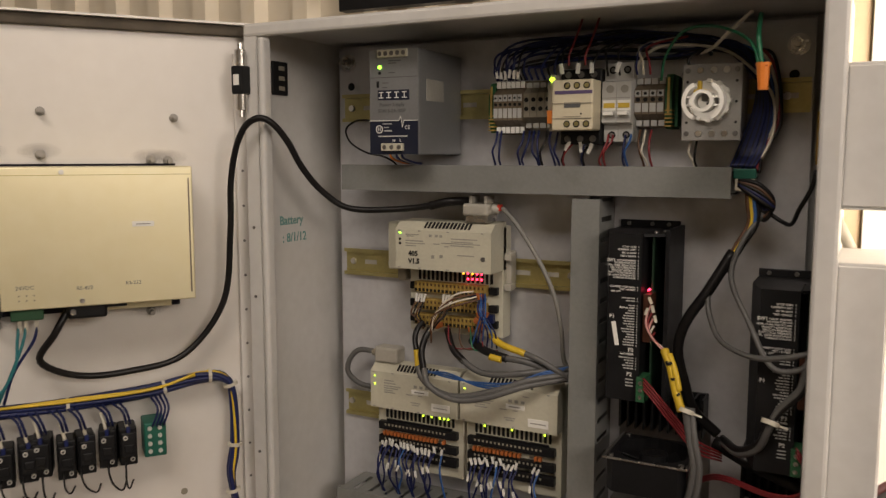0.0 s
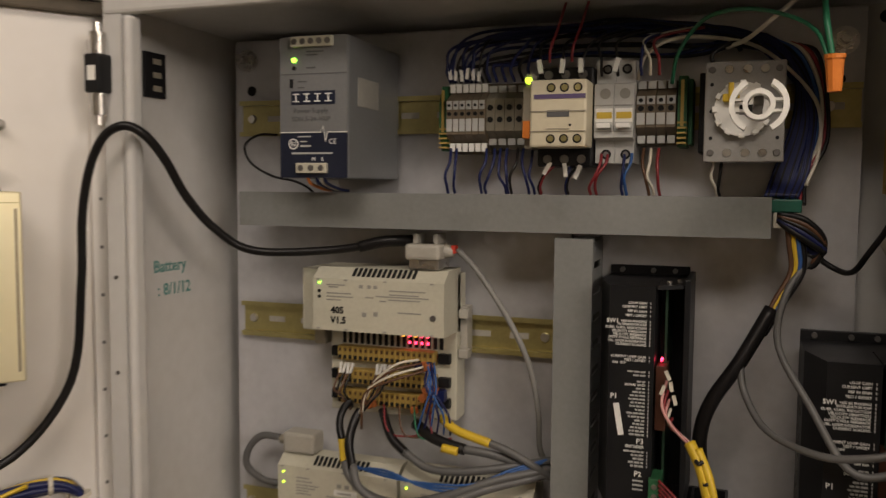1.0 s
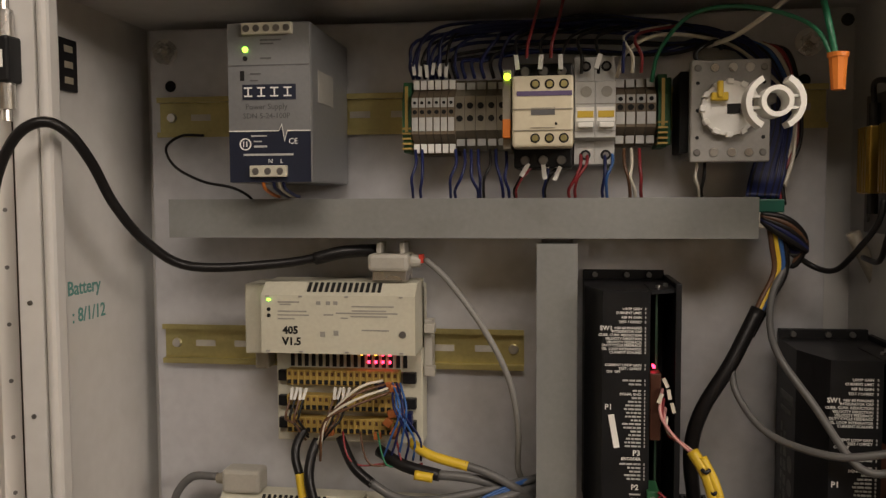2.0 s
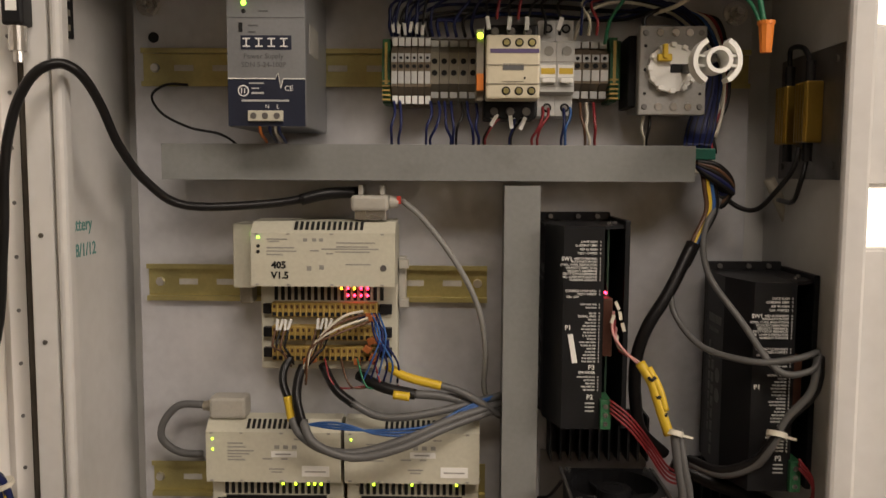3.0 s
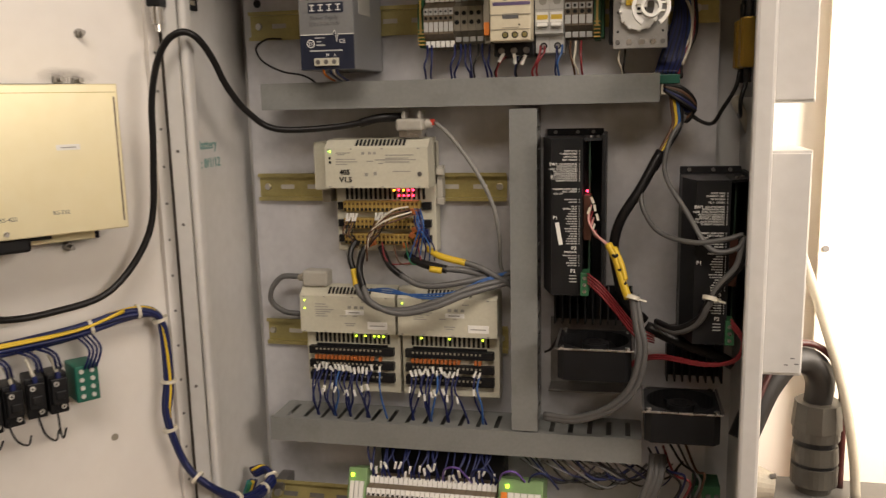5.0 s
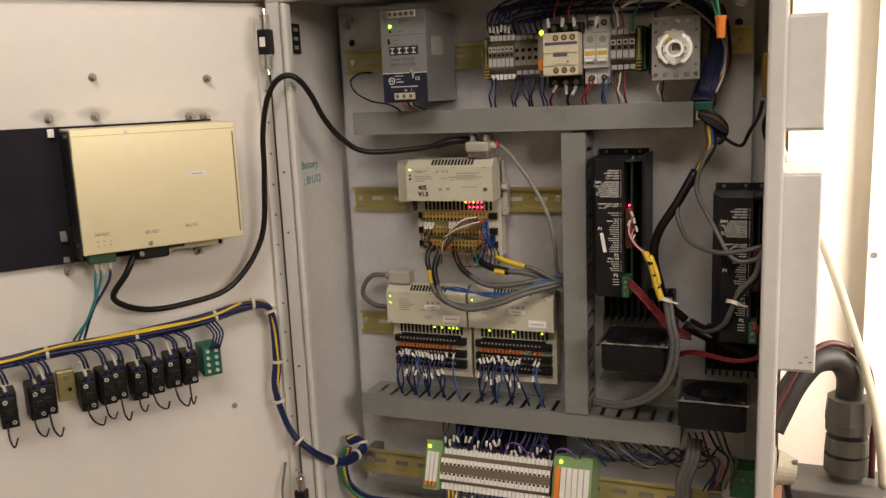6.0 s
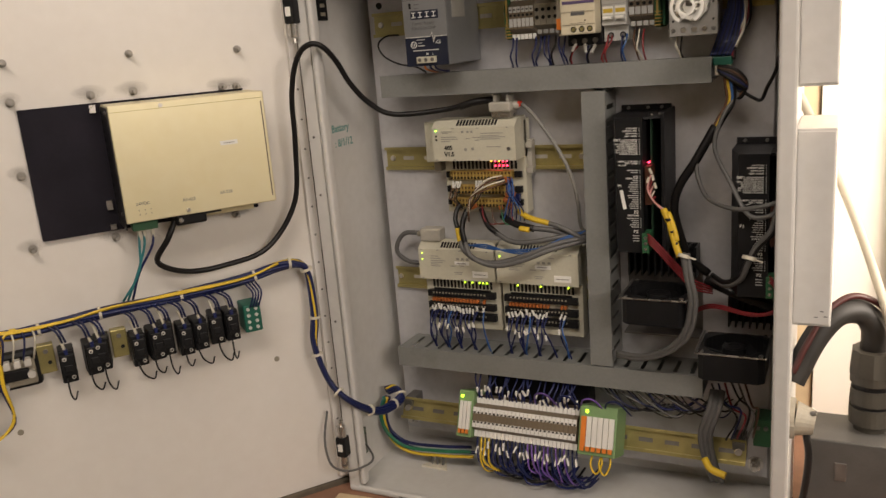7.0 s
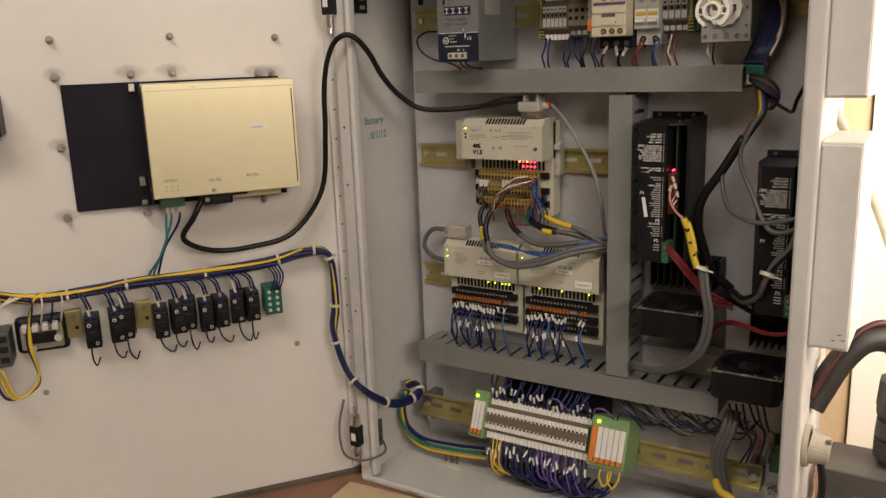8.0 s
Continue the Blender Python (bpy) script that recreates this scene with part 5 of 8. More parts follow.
wire([(-0.0977, -0.0440, 1.3631), (-0.1014, -0.0560, 1.3466), (-0.1071, -0.0620, 1.3393), (-0.1193, -0.0600, 1.3245)], 0.0011, RUBBER, "thin dark wire from a terminal", group="fine wires under the controller")
wire([(-0.0681, -0.0480, 1.3766), (-0.0844, -0.0640, 1.3737), (-0.1049, -0.0660, 1.3547), (-0.1205, -0.0620, 1.3249)], 0.0012, WHITEW, "thin pale wire arching across the terminal rows", group="fine wires under the controller")
wire([(-0.0660, -0.0480, 1.3735), (-0.0865, -0.0640, 1.3685), (-0.1075, -0.0660, 1.3515), (-0.1196, -0.0620, 1.3207)], 0.0012, BROWNW, "thin pale wire arching across the terminal rows", group="fine wires under the controller")
wire([(-0.0640, -0.0480, 1.3703), (-0.0886, -0.0640, 1.3633), (-0.1102, -0.0660, 1.3484), (-0.1186, -0.0620, 1.3165)], 0.0012, WHITEW, "thin pale wire arching across the terminal rows", group="fine wires under the controller")
wire([(-0.0619, -0.0480, 1.3671), (-0.0908, -0.0640, 1.3580), (-0.1128, -0.0660, 1.3453), (-0.1177, -0.0620, 1.3122)], 0.0012, BROWNW, "thin pale wire arching across the terminal rows", group="fine wires under the controller")
wire([(-0.0604, -0.0460, 1.3743), (-0.0513, -0.0620, 1.3568), (-0.0597, -0.0580, 1.3323), (-0.0685, -0.0500, 1.3118)], 0.001, BLUEL, "thin blue wire looping below the controller", group="fine wires under the controller")
wire([(-0.0573, -0.0460, 1.3743), (-0.0487, -0.0620, 1.3568), (-0.0550, -0.0580, 1.3323), (-0.0622, -0.0500, 1.3118)], 0.001, BLUEW, "thin blue wire looping below the controller", group="fine wires under the controller")
wire([(-0.0541, -0.0460, 1.3743), (-0.0462, -0.0620, 1.3568), (-0.0503, -0.0580, 1.3324), (-0.0558, -0.0500, 1.3119)], 0.001, BLUEL, "thin blue wire looping below the controller", group="fine wires under the controller")
wire([(-0.0605, -0.0460, 1.3689), (-0.0560, -0.0620, 1.3568), (-0.0456, -0.0580, 1.3324), (-0.0495, -0.0500, 1.3119)], 0.001, BLUEW, "thin blue wire looping below the controller", group="fine wires under the controller")
wire([(-0.0573, -0.0460, 1.3690), (-0.0534, -0.0620, 1.3568), (-0.0409, -0.0580, 1.3324), (-0.0431, -0.0500, 1.3119)], 0.001, BLUEL, "thin blue wire looping below the controller", group="fine wires under the controller")
wire([(-0.0542, -0.0460, 1.3690), (-0.0508, -0.0620, 1.3568), (-0.0362, -0.0580, 1.3324), (-0.0368, -0.0500, 1.3119)], 0.001, BLUEW, "thin blue wire looping below the controller", group="fine wires under the controller")
wire([(-0.1034, -0.0440, 1.3320), (-0.0968, -0.0550, 1.3155), (-0.0864, -0.0550, 1.3075), (-0.0606, -0.0500, 1.3091)], 0.0009, REDW, "thin coloured wire below the controller", group="fine wires under the controller")
wire([(-0.0886, -0.0440, 1.3320), (-0.0821, -0.0550, 1.3156), (-0.0738, -0.0550, 1.3076), (-0.0521, -0.0500, 1.3092)], 0.0009, BROWNW, "thin coloured wire below the controller", group="fine wires under the controller")
wire([(-0.0737, -0.0440, 1.3321), (-0.0674, -0.0550, 1.3156), (-0.0612, -0.0550, 1.3076), (-0.0437, -0.0500, 1.3092)], 0.0009, GREENW, "thin coloured wire below the controller", group="fine wires under the controller")
wire([(-0.0589, -0.0440, 1.3321), (-0.0527, -0.0550, 1.3157), (-0.0486, -0.0550, 1.3077), (-0.0352, -0.0500, 1.3093)], 0.0009, REDW, "thin coloured wire below the controller", group="fine wires under the controller")
wire([(-0.1288, -0.0620, 1.2742), (-0.0894, -0.0740, 1.2815), (-0.0480, -0.0780, 1.2722), (-0.0070, -0.0760, 1.2739), (0.0239, -0.0620, 1.2883), (0.0574, -0.0400, 1.3002)], 0.0012, BLUEL, "light blue wire over the modules into the duct", group="fine wires under the controller")
wire([(-0.1288, -0.0620, 1.2764), (-0.0895, -0.0740, 1.2788), (-0.0480, -0.0780, 1.2743), (-0.0070, -0.0760, 1.2771), (0.0239, -0.0620, 1.2904), (0.0574, -0.0400, 1.3002)], 0.0012, BLUEL, "light blue wire over the modules into the duct", group="fine wires under the controller")
wire([(-0.1287, -0.0620, 1.2785), (-0.0895, -0.0740, 1.2762), (-0.0480, -0.0780, 1.2764), (-0.0070, -0.0760, 1.2803), (0.0239, -0.0620, 1.2926), (0.0574, -0.0400, 1.3002)], 0.0012, BLUEL, "light blue wire over the modules into the duct", group="fine wires under the controller")
solo("wire_tag", boxes((-0.0011, 0.0011, -0.0011, 0.0011, -0.0050, 0.0050)), PAPER, "small white wire tag at the controller terminals", "tag", pose(-0.1456, -0.0470, 1.3634, 0, 6, 0), "wire tags")
solo("wire_tag", boxes((-0.0011, 0.0011, -0.0011, 0.0011, -0.0050, 0.0050)), PAPER, "small white wire tag at the controller terminals", "tag", pose(-0.1088, -0.0470, 1.3646, 0, 6, 0), "wire tags")
solo("wire_tag", boxes((-0.0011, 0.0011, -0.0011, 0.0011, -0.0050, 0.0050)), PAPER, "small white wire tag at the controller terminals", "tag", pose(-0.1419, -0.0470, 1.3634, 0, 18, 0), "wire tags")
solo("wire_tag", boxes((-0.0011, 0.0011, -0.0011, 0.0011, -0.0050, 0.0050)), PAPER, "small white wire tag at the controller terminals", "tag", pose(-0.1051, -0.0470, 1.3646, 0, 18, 0), "wire tags")
solo("wire_tag", boxes((-0.0011, 0.0011, -0.0011, 0.0011, -0.0050, 0.0050)), PAPER, "small white wire tag at the controller terminals", "tag", pose(-0.1382, -0.0470, 1.3634, 0, 6, 0), "wire tags")
solo("wire_tag", boxes((-0.0011, 0.0011, -0.0011, 0.0011, -0.0050, 0.0050)), PAPER, "small white wire tag at the controller terminals", "tag", pose(-0.1014, -0.0470, 1.3647, 0, 6, 0), "wire tags")
solo("wire_tag", boxes((-0.0011, 0.0011, -0.0011, 0.0011, -0.0050, 0.0050)), PAPER, "small white wire tag at the controller terminals", "tag", pose(-0.1345, -0.0470, 1.3635, 0, 18, 0), "wire tags")
solo("wire_tag", boxes((-0.0011, 0.0011, -0.0011, 0.0011, -0.0050, 0.0050)), PAPER, "small white wire tag at the controller terminals", "tag", pose(-0.0977, -0.0470, 1.3647, 0, 18, 0), "wire tags")
wire([(-0.2190, -0.0310, 1.2846), (-0.2422, -0.0300, 1.2831), (-0.2570, -0.0300, 1.2674), (-0.2594, -0.0280, 1.2499), (-0.2461, -0.0200, 1.2350), (-0.2264, -0.0120, 1.2302)], 0.0036, GREYW, "grey cable looping from the input module's plug", name="grey_cable", category="cable")
wire([(-0.2340, -0.0090, 1.5806), (-0.2522, -0.0140, 1.5803), (-0.2640, -0.0200, 1.5695), (-0.2509, -0.0300, 1.5525), (-0.2239, -0.0360, 1.5399), (-0.1992, -0.0360, 1.5350), (-0.1862, -0.0300, 1.5273), (-0.1815, -0.0260, 1.5179)], 0.0012, RUBBER, "thin black wire hanging beside the power supply")
wire([(-0.1436, -0.1120, 1.5389), (-0.1446, -0.1050, 1.5330), (-0.1466, -0.0800, 1.5282), (-0.1510, -0.0550, 1.5268)], 0.0014, ORANGE, "short wire below the power supply")
wire([(-0.1356, -0.1120, 1.5389), (-0.1366, -0.1050, 1.5330), (-0.1383, -0.0800, 1.5282), (-0.1424, -0.0550, 1.5268)], 0.0014, BLUEW, "short wire below the power supply")
wire([(-0.1282, -0.1120, 1.5389), (-0.1290, -0.1050, 1.5330), (-0.1304, -0.0800, 1.5282), (-0.1342, -0.0550, 1.5267)], 0.0014, BLUEW, "short wire below the power supply")
wire([(-0.1312, -0.1120, 1.5389), (-0.1321, -0.1050, 1.5330), (-0.1336, -0.0800, 1.5282), (-0.1376, -0.0550, 1.5268)], 0.0014, WHITEW, "short wire below the power supply")
wire([(-0.0425, -0.0400, 1.6206), (-0.0438, -0.0460, 1.6328), (-0.0325, -0.0440, 1.6525), (0.0543, -0.0300, 1.6612), (0.1469, -0.0220, 1.6578), (0.2063, -0.0220, 1.6467), (0.2332, -0.0280, 1.6220), (0.2451, -0.0300, 1.5856), (0.2369, -0.0340, 1.5430), (0.2313, -0.0450, 1.5250)], 0.0015, BLUEW, "dark wire looping over the upper rail to the bundle", group="wires over the upper rail")
wire([(-0.0377, -0.0400, 1.6206), (-0.0390, -0.0460, 1.6328), (-0.0278, -0.0440, 1.6568), (0.0163, -0.0300, 1.6661), (0.1557, -0.0220, 1.6622), (0.2062, -0.0220, 1.6516), (0.2331, -0.0280, 1.6264), (0.2441, -0.0300, 1.5856), (0.2355, -0.0340, 1.5430), (0.2299, -0.0450, 1.5250)], 0.0015, BLUEW, "dark wire looping over the upper rail to the bundle", group="wires over the upper rail")
wire([(-0.0329, -0.0400, 1.6206), (-0.0343, -0.0460, 1.6327), (-0.0231, -0.0440, 1.6330), (0.0491, -0.0300, 1.6416), (0.1561, -0.0220, 1.6380), (0.2062, -0.0220, 1.6485), (0.2332, -0.0280, 1.6219), (0.2432, -0.0300, 1.5856), (0.2341, -0.0340, 1.5430), (0.2285, -0.0450, 1.5250)], 0.0015, RUBBER, "dark wire looping over the upper rail to the bundle", group="wires over the upper rail")
wire([(-0.0282, -0.0400, 1.6205), (-0.0296, -0.0460, 1.6327), (-0.0183, -0.0440, 1.6546), (0.0608, -0.0300, 1.6633), (0.1564, -0.0220, 1.6600), (0.2062, -0.0220, 1.6478), (0.2332, -0.0280, 1.6207), (0.2423, -0.0300, 1.5856), (0.2327, -0.0340, 1.5430), (0.2272, -0.0450, 1.5250)], 0.0015, BLUEW, "dark wire looping over the upper rail to the bundle", group="wires over the upper rail")
wire([(-0.0234, -0.0400, 1.6205), (-0.0249, -0.0460, 1.6326), (-0.0136, -0.0440, 1.6412), (0.0200, -0.0300, 1.6504), (0.1545, -0.0220, 1.6465), (0.2063, -0.0220, 1.6469), (0.2331, -0.0280, 1.6256), (0.2414, -0.0300, 1.5856), (0.2314, -0.0340, 1.5430), (0.2258, -0.0450, 1.5250)], 0.0015, BLUEW, "dark wire looping over the upper rail to the bundle", group="wires over the upper rail")
wire([(-0.0186, -0.0400, 1.6204), (-0.0202, -0.0460, 1.6326), (-0.0089, -0.0440, 1.6575), (0.0772, -0.0300, 1.6662), (0.1488, -0.0220, 1.6632), (0.2063, -0.0220, 1.6451), (0.2333, -0.0280, 1.6192), (0.2404, -0.0300, 1.5856), (0.2300, -0.0340, 1.5431), (0.2244, -0.0450, 1.5250)], 0.0015, BLUEW, "dark wire looping over the upper rail to the bundle", group="wires over the upper rail")
wire([(-0.0082, -0.0400, 1.6203), (-0.0098, -0.0460, 1.6324), (0.0014, -0.0440, 1.6399), (0.0812, -0.0300, 1.6485), (0.1476, -0.0220, 1.6454), (0.2063, -0.0220, 1.6439), (0.2332, -0.0280, 1.6240), (0.2395, -0.0300, 1.5856), (0.2286, -0.0340, 1.5431), (0.2230, -0.0450, 1.5250)], 0.0015, RUBBER, "dark wire looping over the upper rail to the bundle", group="wires over the upper rail")
wire([(-0.0006, -0.0400, 1.6202), (-0.0023, -0.0460, 1.6324), (0.0090, -0.0440, 1.6342), (0.0783, -0.0300, 1.6428), (0.1420, -0.0220, 1.6397), (0.2061, -0.0220, 1.6533), (0.2331, -0.0280, 1.6266), (0.2386, -0.0300, 1.5856), (0.2272, -0.0340, 1.5431), (0.2216, -0.0450, 1.5250)], 0.0015, BLUEW, "dark wire looping over the upper rail to the bundle", group="wires over the upper rail")
wire([(0.0070, -0.0400, 1.6202), (0.0053, -0.0460, 1.6323), (0.0165, -0.0440, 1.6334), (0.0467, -0.0300, 1.6424), (0.1521, -0.0220, 1.6389), (0.2062, -0.0220, 1.6510), (0.2332, -0.0280, 1.6233), (0.2376, -0.0300, 1.5856), (0.2258, -0.0340, 1.5431), (0.2203, -0.0450, 1.5250)], 0.0015, BLUEW, "dark wire looping over the upper rail to the bundle", group="wires over the upper rail")
wire([(0.0146, -0.0400, 1.6201), (0.0128, -0.0460, 1.6322), (0.0240, -0.0440, 1.6480), (0.0405, -0.0300, 1.6575), (0.1511, -0.0220, 1.6539), (0.2063, -0.0220, 1.6470), (0.2333, -0.0280, 1.6189), (0.2367, -0.0300, 1.5856), (0.2244, -0.0340, 1.5431), (0.2189, -0.0450, 1.5250)], 0.0015, BLUEW, "dark wire looping over the upper rail to the bundle", group="wires over the upper rail")
wire([(0.0222, -0.0400, 1.6200), (0.0203, -0.0460, 1.6321), (0.0315, -0.0440, 1.6404), (0.0818, -0.0300, 1.6494), (0.1563, -0.0220, 1.6462), (0.2064, -0.0220, 1.6412), (0.2332, -0.0280, 1.6215), (0.2358, -0.0300, 1.5856), (0.2230, -0.0340, 1.5431), (0.2175, -0.0450, 1.5250)], 0.0015, RUBBER, "dark wire looping over the upper rail to the bundle", group="wires over the upper rail")
wire([(0.0297, -0.0400, 1.6199), (0.0278, -0.0460, 1.6320), (0.0389, -0.0440, 1.6535), (0.0768, -0.0300, 1.6628), (0.1582, -0.0220, 1.6596), (0.2063, -0.0220, 1.6425), (0.2332, -0.0280, 1.6226), (0.2348, -0.0300, 1.5857), (0.2216, -0.0340, 1.5431), (0.2161, -0.0450, 1.5250)], 0.0015, BLUEW, "dark wire looping over the upper rail to the bundle", group="wires over the upper rail")
wire([(-0.0396, -0.0400, 1.6206), (-0.0408, -0.0470, 1.6335), (-0.0271, -0.0400, 1.6531), (0.0404, -0.0350, 1.6587), (0.1171, -0.0300, 1.6647), (0.1773, -0.0240, 1.6591), (0.2196, -0.0260, 1.6304), (0.2428, -0.0290, 1.5951), (0.2393, -0.0320, 1.5478), (0.2313, -0.0450, 1.5240)], 0.0013, BLUEW, "dark wire slung along the cabinet's top", group="wires over the upper rail")
wire([(-0.0329, -0.0400, 1.6206), (-0.0342, -0.0470, 1.6335), (-0.0214, -0.0400, 1.6505), (0.0370, -0.0310, 1.6600), (0.1125, -0.0300, 1.6669), (0.1821, -0.0240, 1.6562), (0.2224, -0.0260, 1.6310), (0.2442, -0.0290, 1.5951), (0.2407, -0.0320, 1.5478), (0.2327, -0.0450, 1.5240)], 0.0013, RUBBER, "dark wire slung along the cabinet's top", group="wires over the upper rail")
wire([(-0.0263, -0.0400, 1.6205), (-0.0276, -0.0470, 1.6334), (-0.0157, -0.0400, 1.6515), (0.0358, -0.0270, 1.6636), (0.1022, -0.0300, 1.6580), (0.1868, -0.0240, 1.6557), (0.2252, -0.0260, 1.6302), (0.2456, -0.0290, 1.5951), (0.2421, -0.0320, 1.5478), (0.2341, -0.0450, 1.5240)], 0.0013, BLUEW, "dark wire slung along the cabinet's top", group="wires over the upper rail")
wire([(-0.0196, -0.0400, 1.6204), (-0.0210, -0.0470, 1.6333), (-0.0100, -0.0400, 1.6504), (0.0492, -0.0230, 1.6585), (0.1096, -0.0300, 1.6681), (0.1916, -0.0240, 1.6524), (0.2279, -0.0260, 1.6357), (0.2470, -0.0290, 1.5951), (0.2435, -0.0320, 1.5478), (0.2354, -0.0450, 1.5240)], 0.0013, BLUEW, "dark wire slung along the cabinet's top", group="wires over the upper rail")
wire([(-0.0129, -0.0400, 1.6204), (-0.0144, -0.0470, 1.6333), (-0.0044, -0.0400, 1.6576), (0.0465, -0.0190, 1.6652), (0.1053, -0.0300, 1.6688), (0.1963, -0.0240, 1.6491), (0.2307, -0.0260, 1.6339), (0.2484, -0.0290, 1.5950), (0.2449, -0.0320, 1.5478), (0.2368, -0.0450, 1.5240)], 0.0013, RUBBER, "dark wire slung along the cabinet's top", group="wires over the upper rail")
wire([(-0.0063, -0.0400, 1.6203), (-0.0079, -0.0470, 1.6332), (0.0013, -0.0400, 1.6505), (0.0609, -0.0150, 1.6694), (0.1139, -0.0300, 1.6611), (0.2010, -0.0240, 1.6517), (0.2336, -0.0260, 1.6320), (0.2498, -0.0290, 1.5950), (0.2463, -0.0320, 1.5478), (0.2382, -0.0450, 1.5240)], 0.0013, BLUEW, "dark wire slung along the cabinet's top", group="wires over the upper rail")
wire([(0.2024, -0.0180, 1.6527), (0.2247, -0.0240, 1.6359), (0.2435, -0.0260, 1.6048), (0.2421, -0.0260, 1.5671), (0.2310, -0.0340, 1.5383), (0.2268, -0.0450, 1.5194)], 0.0017, BLUEW, "wire in the bundle beside the rotary switch", group="bundle beside the switch")
wire([(0.2081, -0.0180, 1.6513), (0.2289, -0.0240, 1.6358), (0.2465, -0.0240, 1.6051), (0.2449, -0.0260, 1.5671), (0.2333, -0.0340, 1.5383), (0.2296, -0.0450, 1.5194)], 0.0017, VIOLETW, "wire in the bundle beside the rotary switch", group="bundle beside the switch")
wire([(0.2138, -0.0180, 1.6498), (0.2331, -0.0240, 1.6358), (0.2495, -0.0220, 1.6053), (0.2477, -0.0260, 1.5670), (0.2356, -0.0340, 1.5383), (0.2323, -0.0450, 1.5194)], 0.0017, RUBBER, "wire in the bundle beside the rotary switch", group="bundle beside the switch")
wire([(0.2195, -0.0180, 1.6483), (0.2374, -0.0240, 1.6357), (0.2505, -0.0260, 1.6048), (0.2505, -0.0260, 1.5670), (0.2380, -0.0340, 1.5383), (0.2351, -0.0450, 1.5194)], 0.0017, BLUEL, "wire in the bundle beside the rotary switch", group="bundle beside the switch")
wire([(0.2252, -0.0180, 1.6468), (0.2416, -0.0240, 1.6357), (0.2535, -0.0240, 1.6050), (0.2533, -0.0260, 1.5670), (0.2403, -0.0340, 1.5383), (0.2378, -0.0450, 1.5194)], 0.0017, WHITEW, "wire in the bundle beside the rotary switch", group="bundle beside the switch")
wire([(0.2309, -0.0180, 1.6453), (0.2458, -0.0240, 1.6356), (0.2565, -0.0220, 1.6052), (0.2561, -0.0260, 1.5670), (0.2426, -0.0340, 1.5383), (0.2406, -0.0450, 1.5194)], 0.0017, REDW, "wire in the bundle beside the rotary switch", group="bundle beside the switch")
wire([(0.2366, -0.0180, 1.6438), (0.2500, -0.0240, 1.6356), (0.2575, -0.0260, 1.6047), (0.2589, -0.0260, 1.5670), (0.2449, -0.0340, 1.5383), (0.2433, -0.0450, 1.5193)], 0.0017, RUBBER, "wire in the bundle beside the rotary switch", group="bundle beside the switch")
wire([(0.1438, -0.0440, 1.6136), (0.1489, -0.0520, 1.6365), (0.1682, -0.0660, 1.6582), (0.1962, -0.0850, 1.6602), (0.2242, -0.1050, 1.6500), (0.2419, -0.1200, 1.6357), (0.2493, -0.1300, 1.6149)], 0.0016, GREENW, "green wire arching to the orange wire nut")
wire([(0.2468, -0.1100, 1.6641), (0.2472, -0.1250, 1.6426), (0.2516, -0.1300, 1.6149)], 0.0022, GREENW, "thick green wire dropping to the wire nut")
wire([(0.1174, -0.0440, 1.6175), (0.1242, -0.0500, 1.6358), (0.1446, -0.0500, 1.6474), (0.1786, -0.0400, 1.6479), (0.2137, -0.0300, 1.6373), (0.2494, -0.0300, 1.5996), (0.2536, -0.0300, 1.5620), (0.2446, -0.0400, 1.5334)], 0.0016, WHITEW, "cream wire arching over the rotary switch")
wire([(0.1847, -0.0500, 1.6387), (0.1993, -0.0700, 1.6416), (0.2142, -0.0900, 1.6503), (0.2378, -0.1000, 1.6687)], 0.0018, WHITEW, "cream wire rising to the cabinet's top")
wire([(0.0487, -0.0600, 1.6317), (0.0499, -0.0620, 1.6426), (0.0543, -0.0550, 1.6598), (0.0593, -0.0450, 1.6847)], 0.0013, REDW, "red wire rising from the contactor")
wire([(0.0670, -0.0600, 1.6315), (0.0681, -0.0620, 1.6424), (0.0726, -0.0550, 1.6595), (0.0778, -0.0450, 1.6844)], 0.0013, REDW, "red wire rising from the contactor")
wire([(0.1769, -0.0600, 1.6214), (0.1744, -0.0600, 1.6326), (0.1889, -0.0550, 1.6414), (0.1947, -0.0500, 1.6363)], 0.0018, RUBBER, "short black wire above the switch")
wire([(0.0411, -0.0550, 1.6204), (0.0418, -0.0600, 1.6318), (0.0422, -0.0500, 1.6495), (0.0702, -0.0300, 1.6601)], 0.0013, RUBBER, "wire rising from the upper rail devices", group="wires over the upper rail")
solo("wire_tag", boxes((-0.0018, 0.0018, -0.0018, 0.0018, -0.0055, 0.0055)), PAPER, "white wire tag above the contactor", "tag", pose(0.0414, -0.0610, 1.6285, 0, -8, 0), "wire tags")
wire([(0.0595, -0.0550, 1.6202), (0.0601, -0.0600, 1.6316), (0.0619, -0.0500, 1.6493), (0.0891, -0.0300, 1.6598)], 0.0013, RUBBER, "wire rising from the upper rail devices", group="wires over the upper rail")
solo("wire_tag", boxes((-0.0018, 0.0018, -0.0018, 0.0018, -0.0055, 0.0055)), PAPER, "white wire tag above the contactor", "tag", pose(0.0596, -0.0610, 1.6283, 0, 6, 0), "wire tags")
wire([(0.0747, -0.0550, 1.6200), (0.0752, -0.0600, 1.6314), (0.0830, -0.0500, 1.6490), (0.1047, -0.0300, 1.6596)], 0.0013, RUBBER, "wire rising from the upper rail devices", group="wires over the upper rail")
solo("wire_tag", boxes((-0.0018, 0.0018, -0.0018, 0.0018, -0.0055, 0.0055)), PAPER, "white wire tag above the contactor", "tag", pose(0.0746, -0.0610, 1.6281, 0, 0, 0), "wire tags")
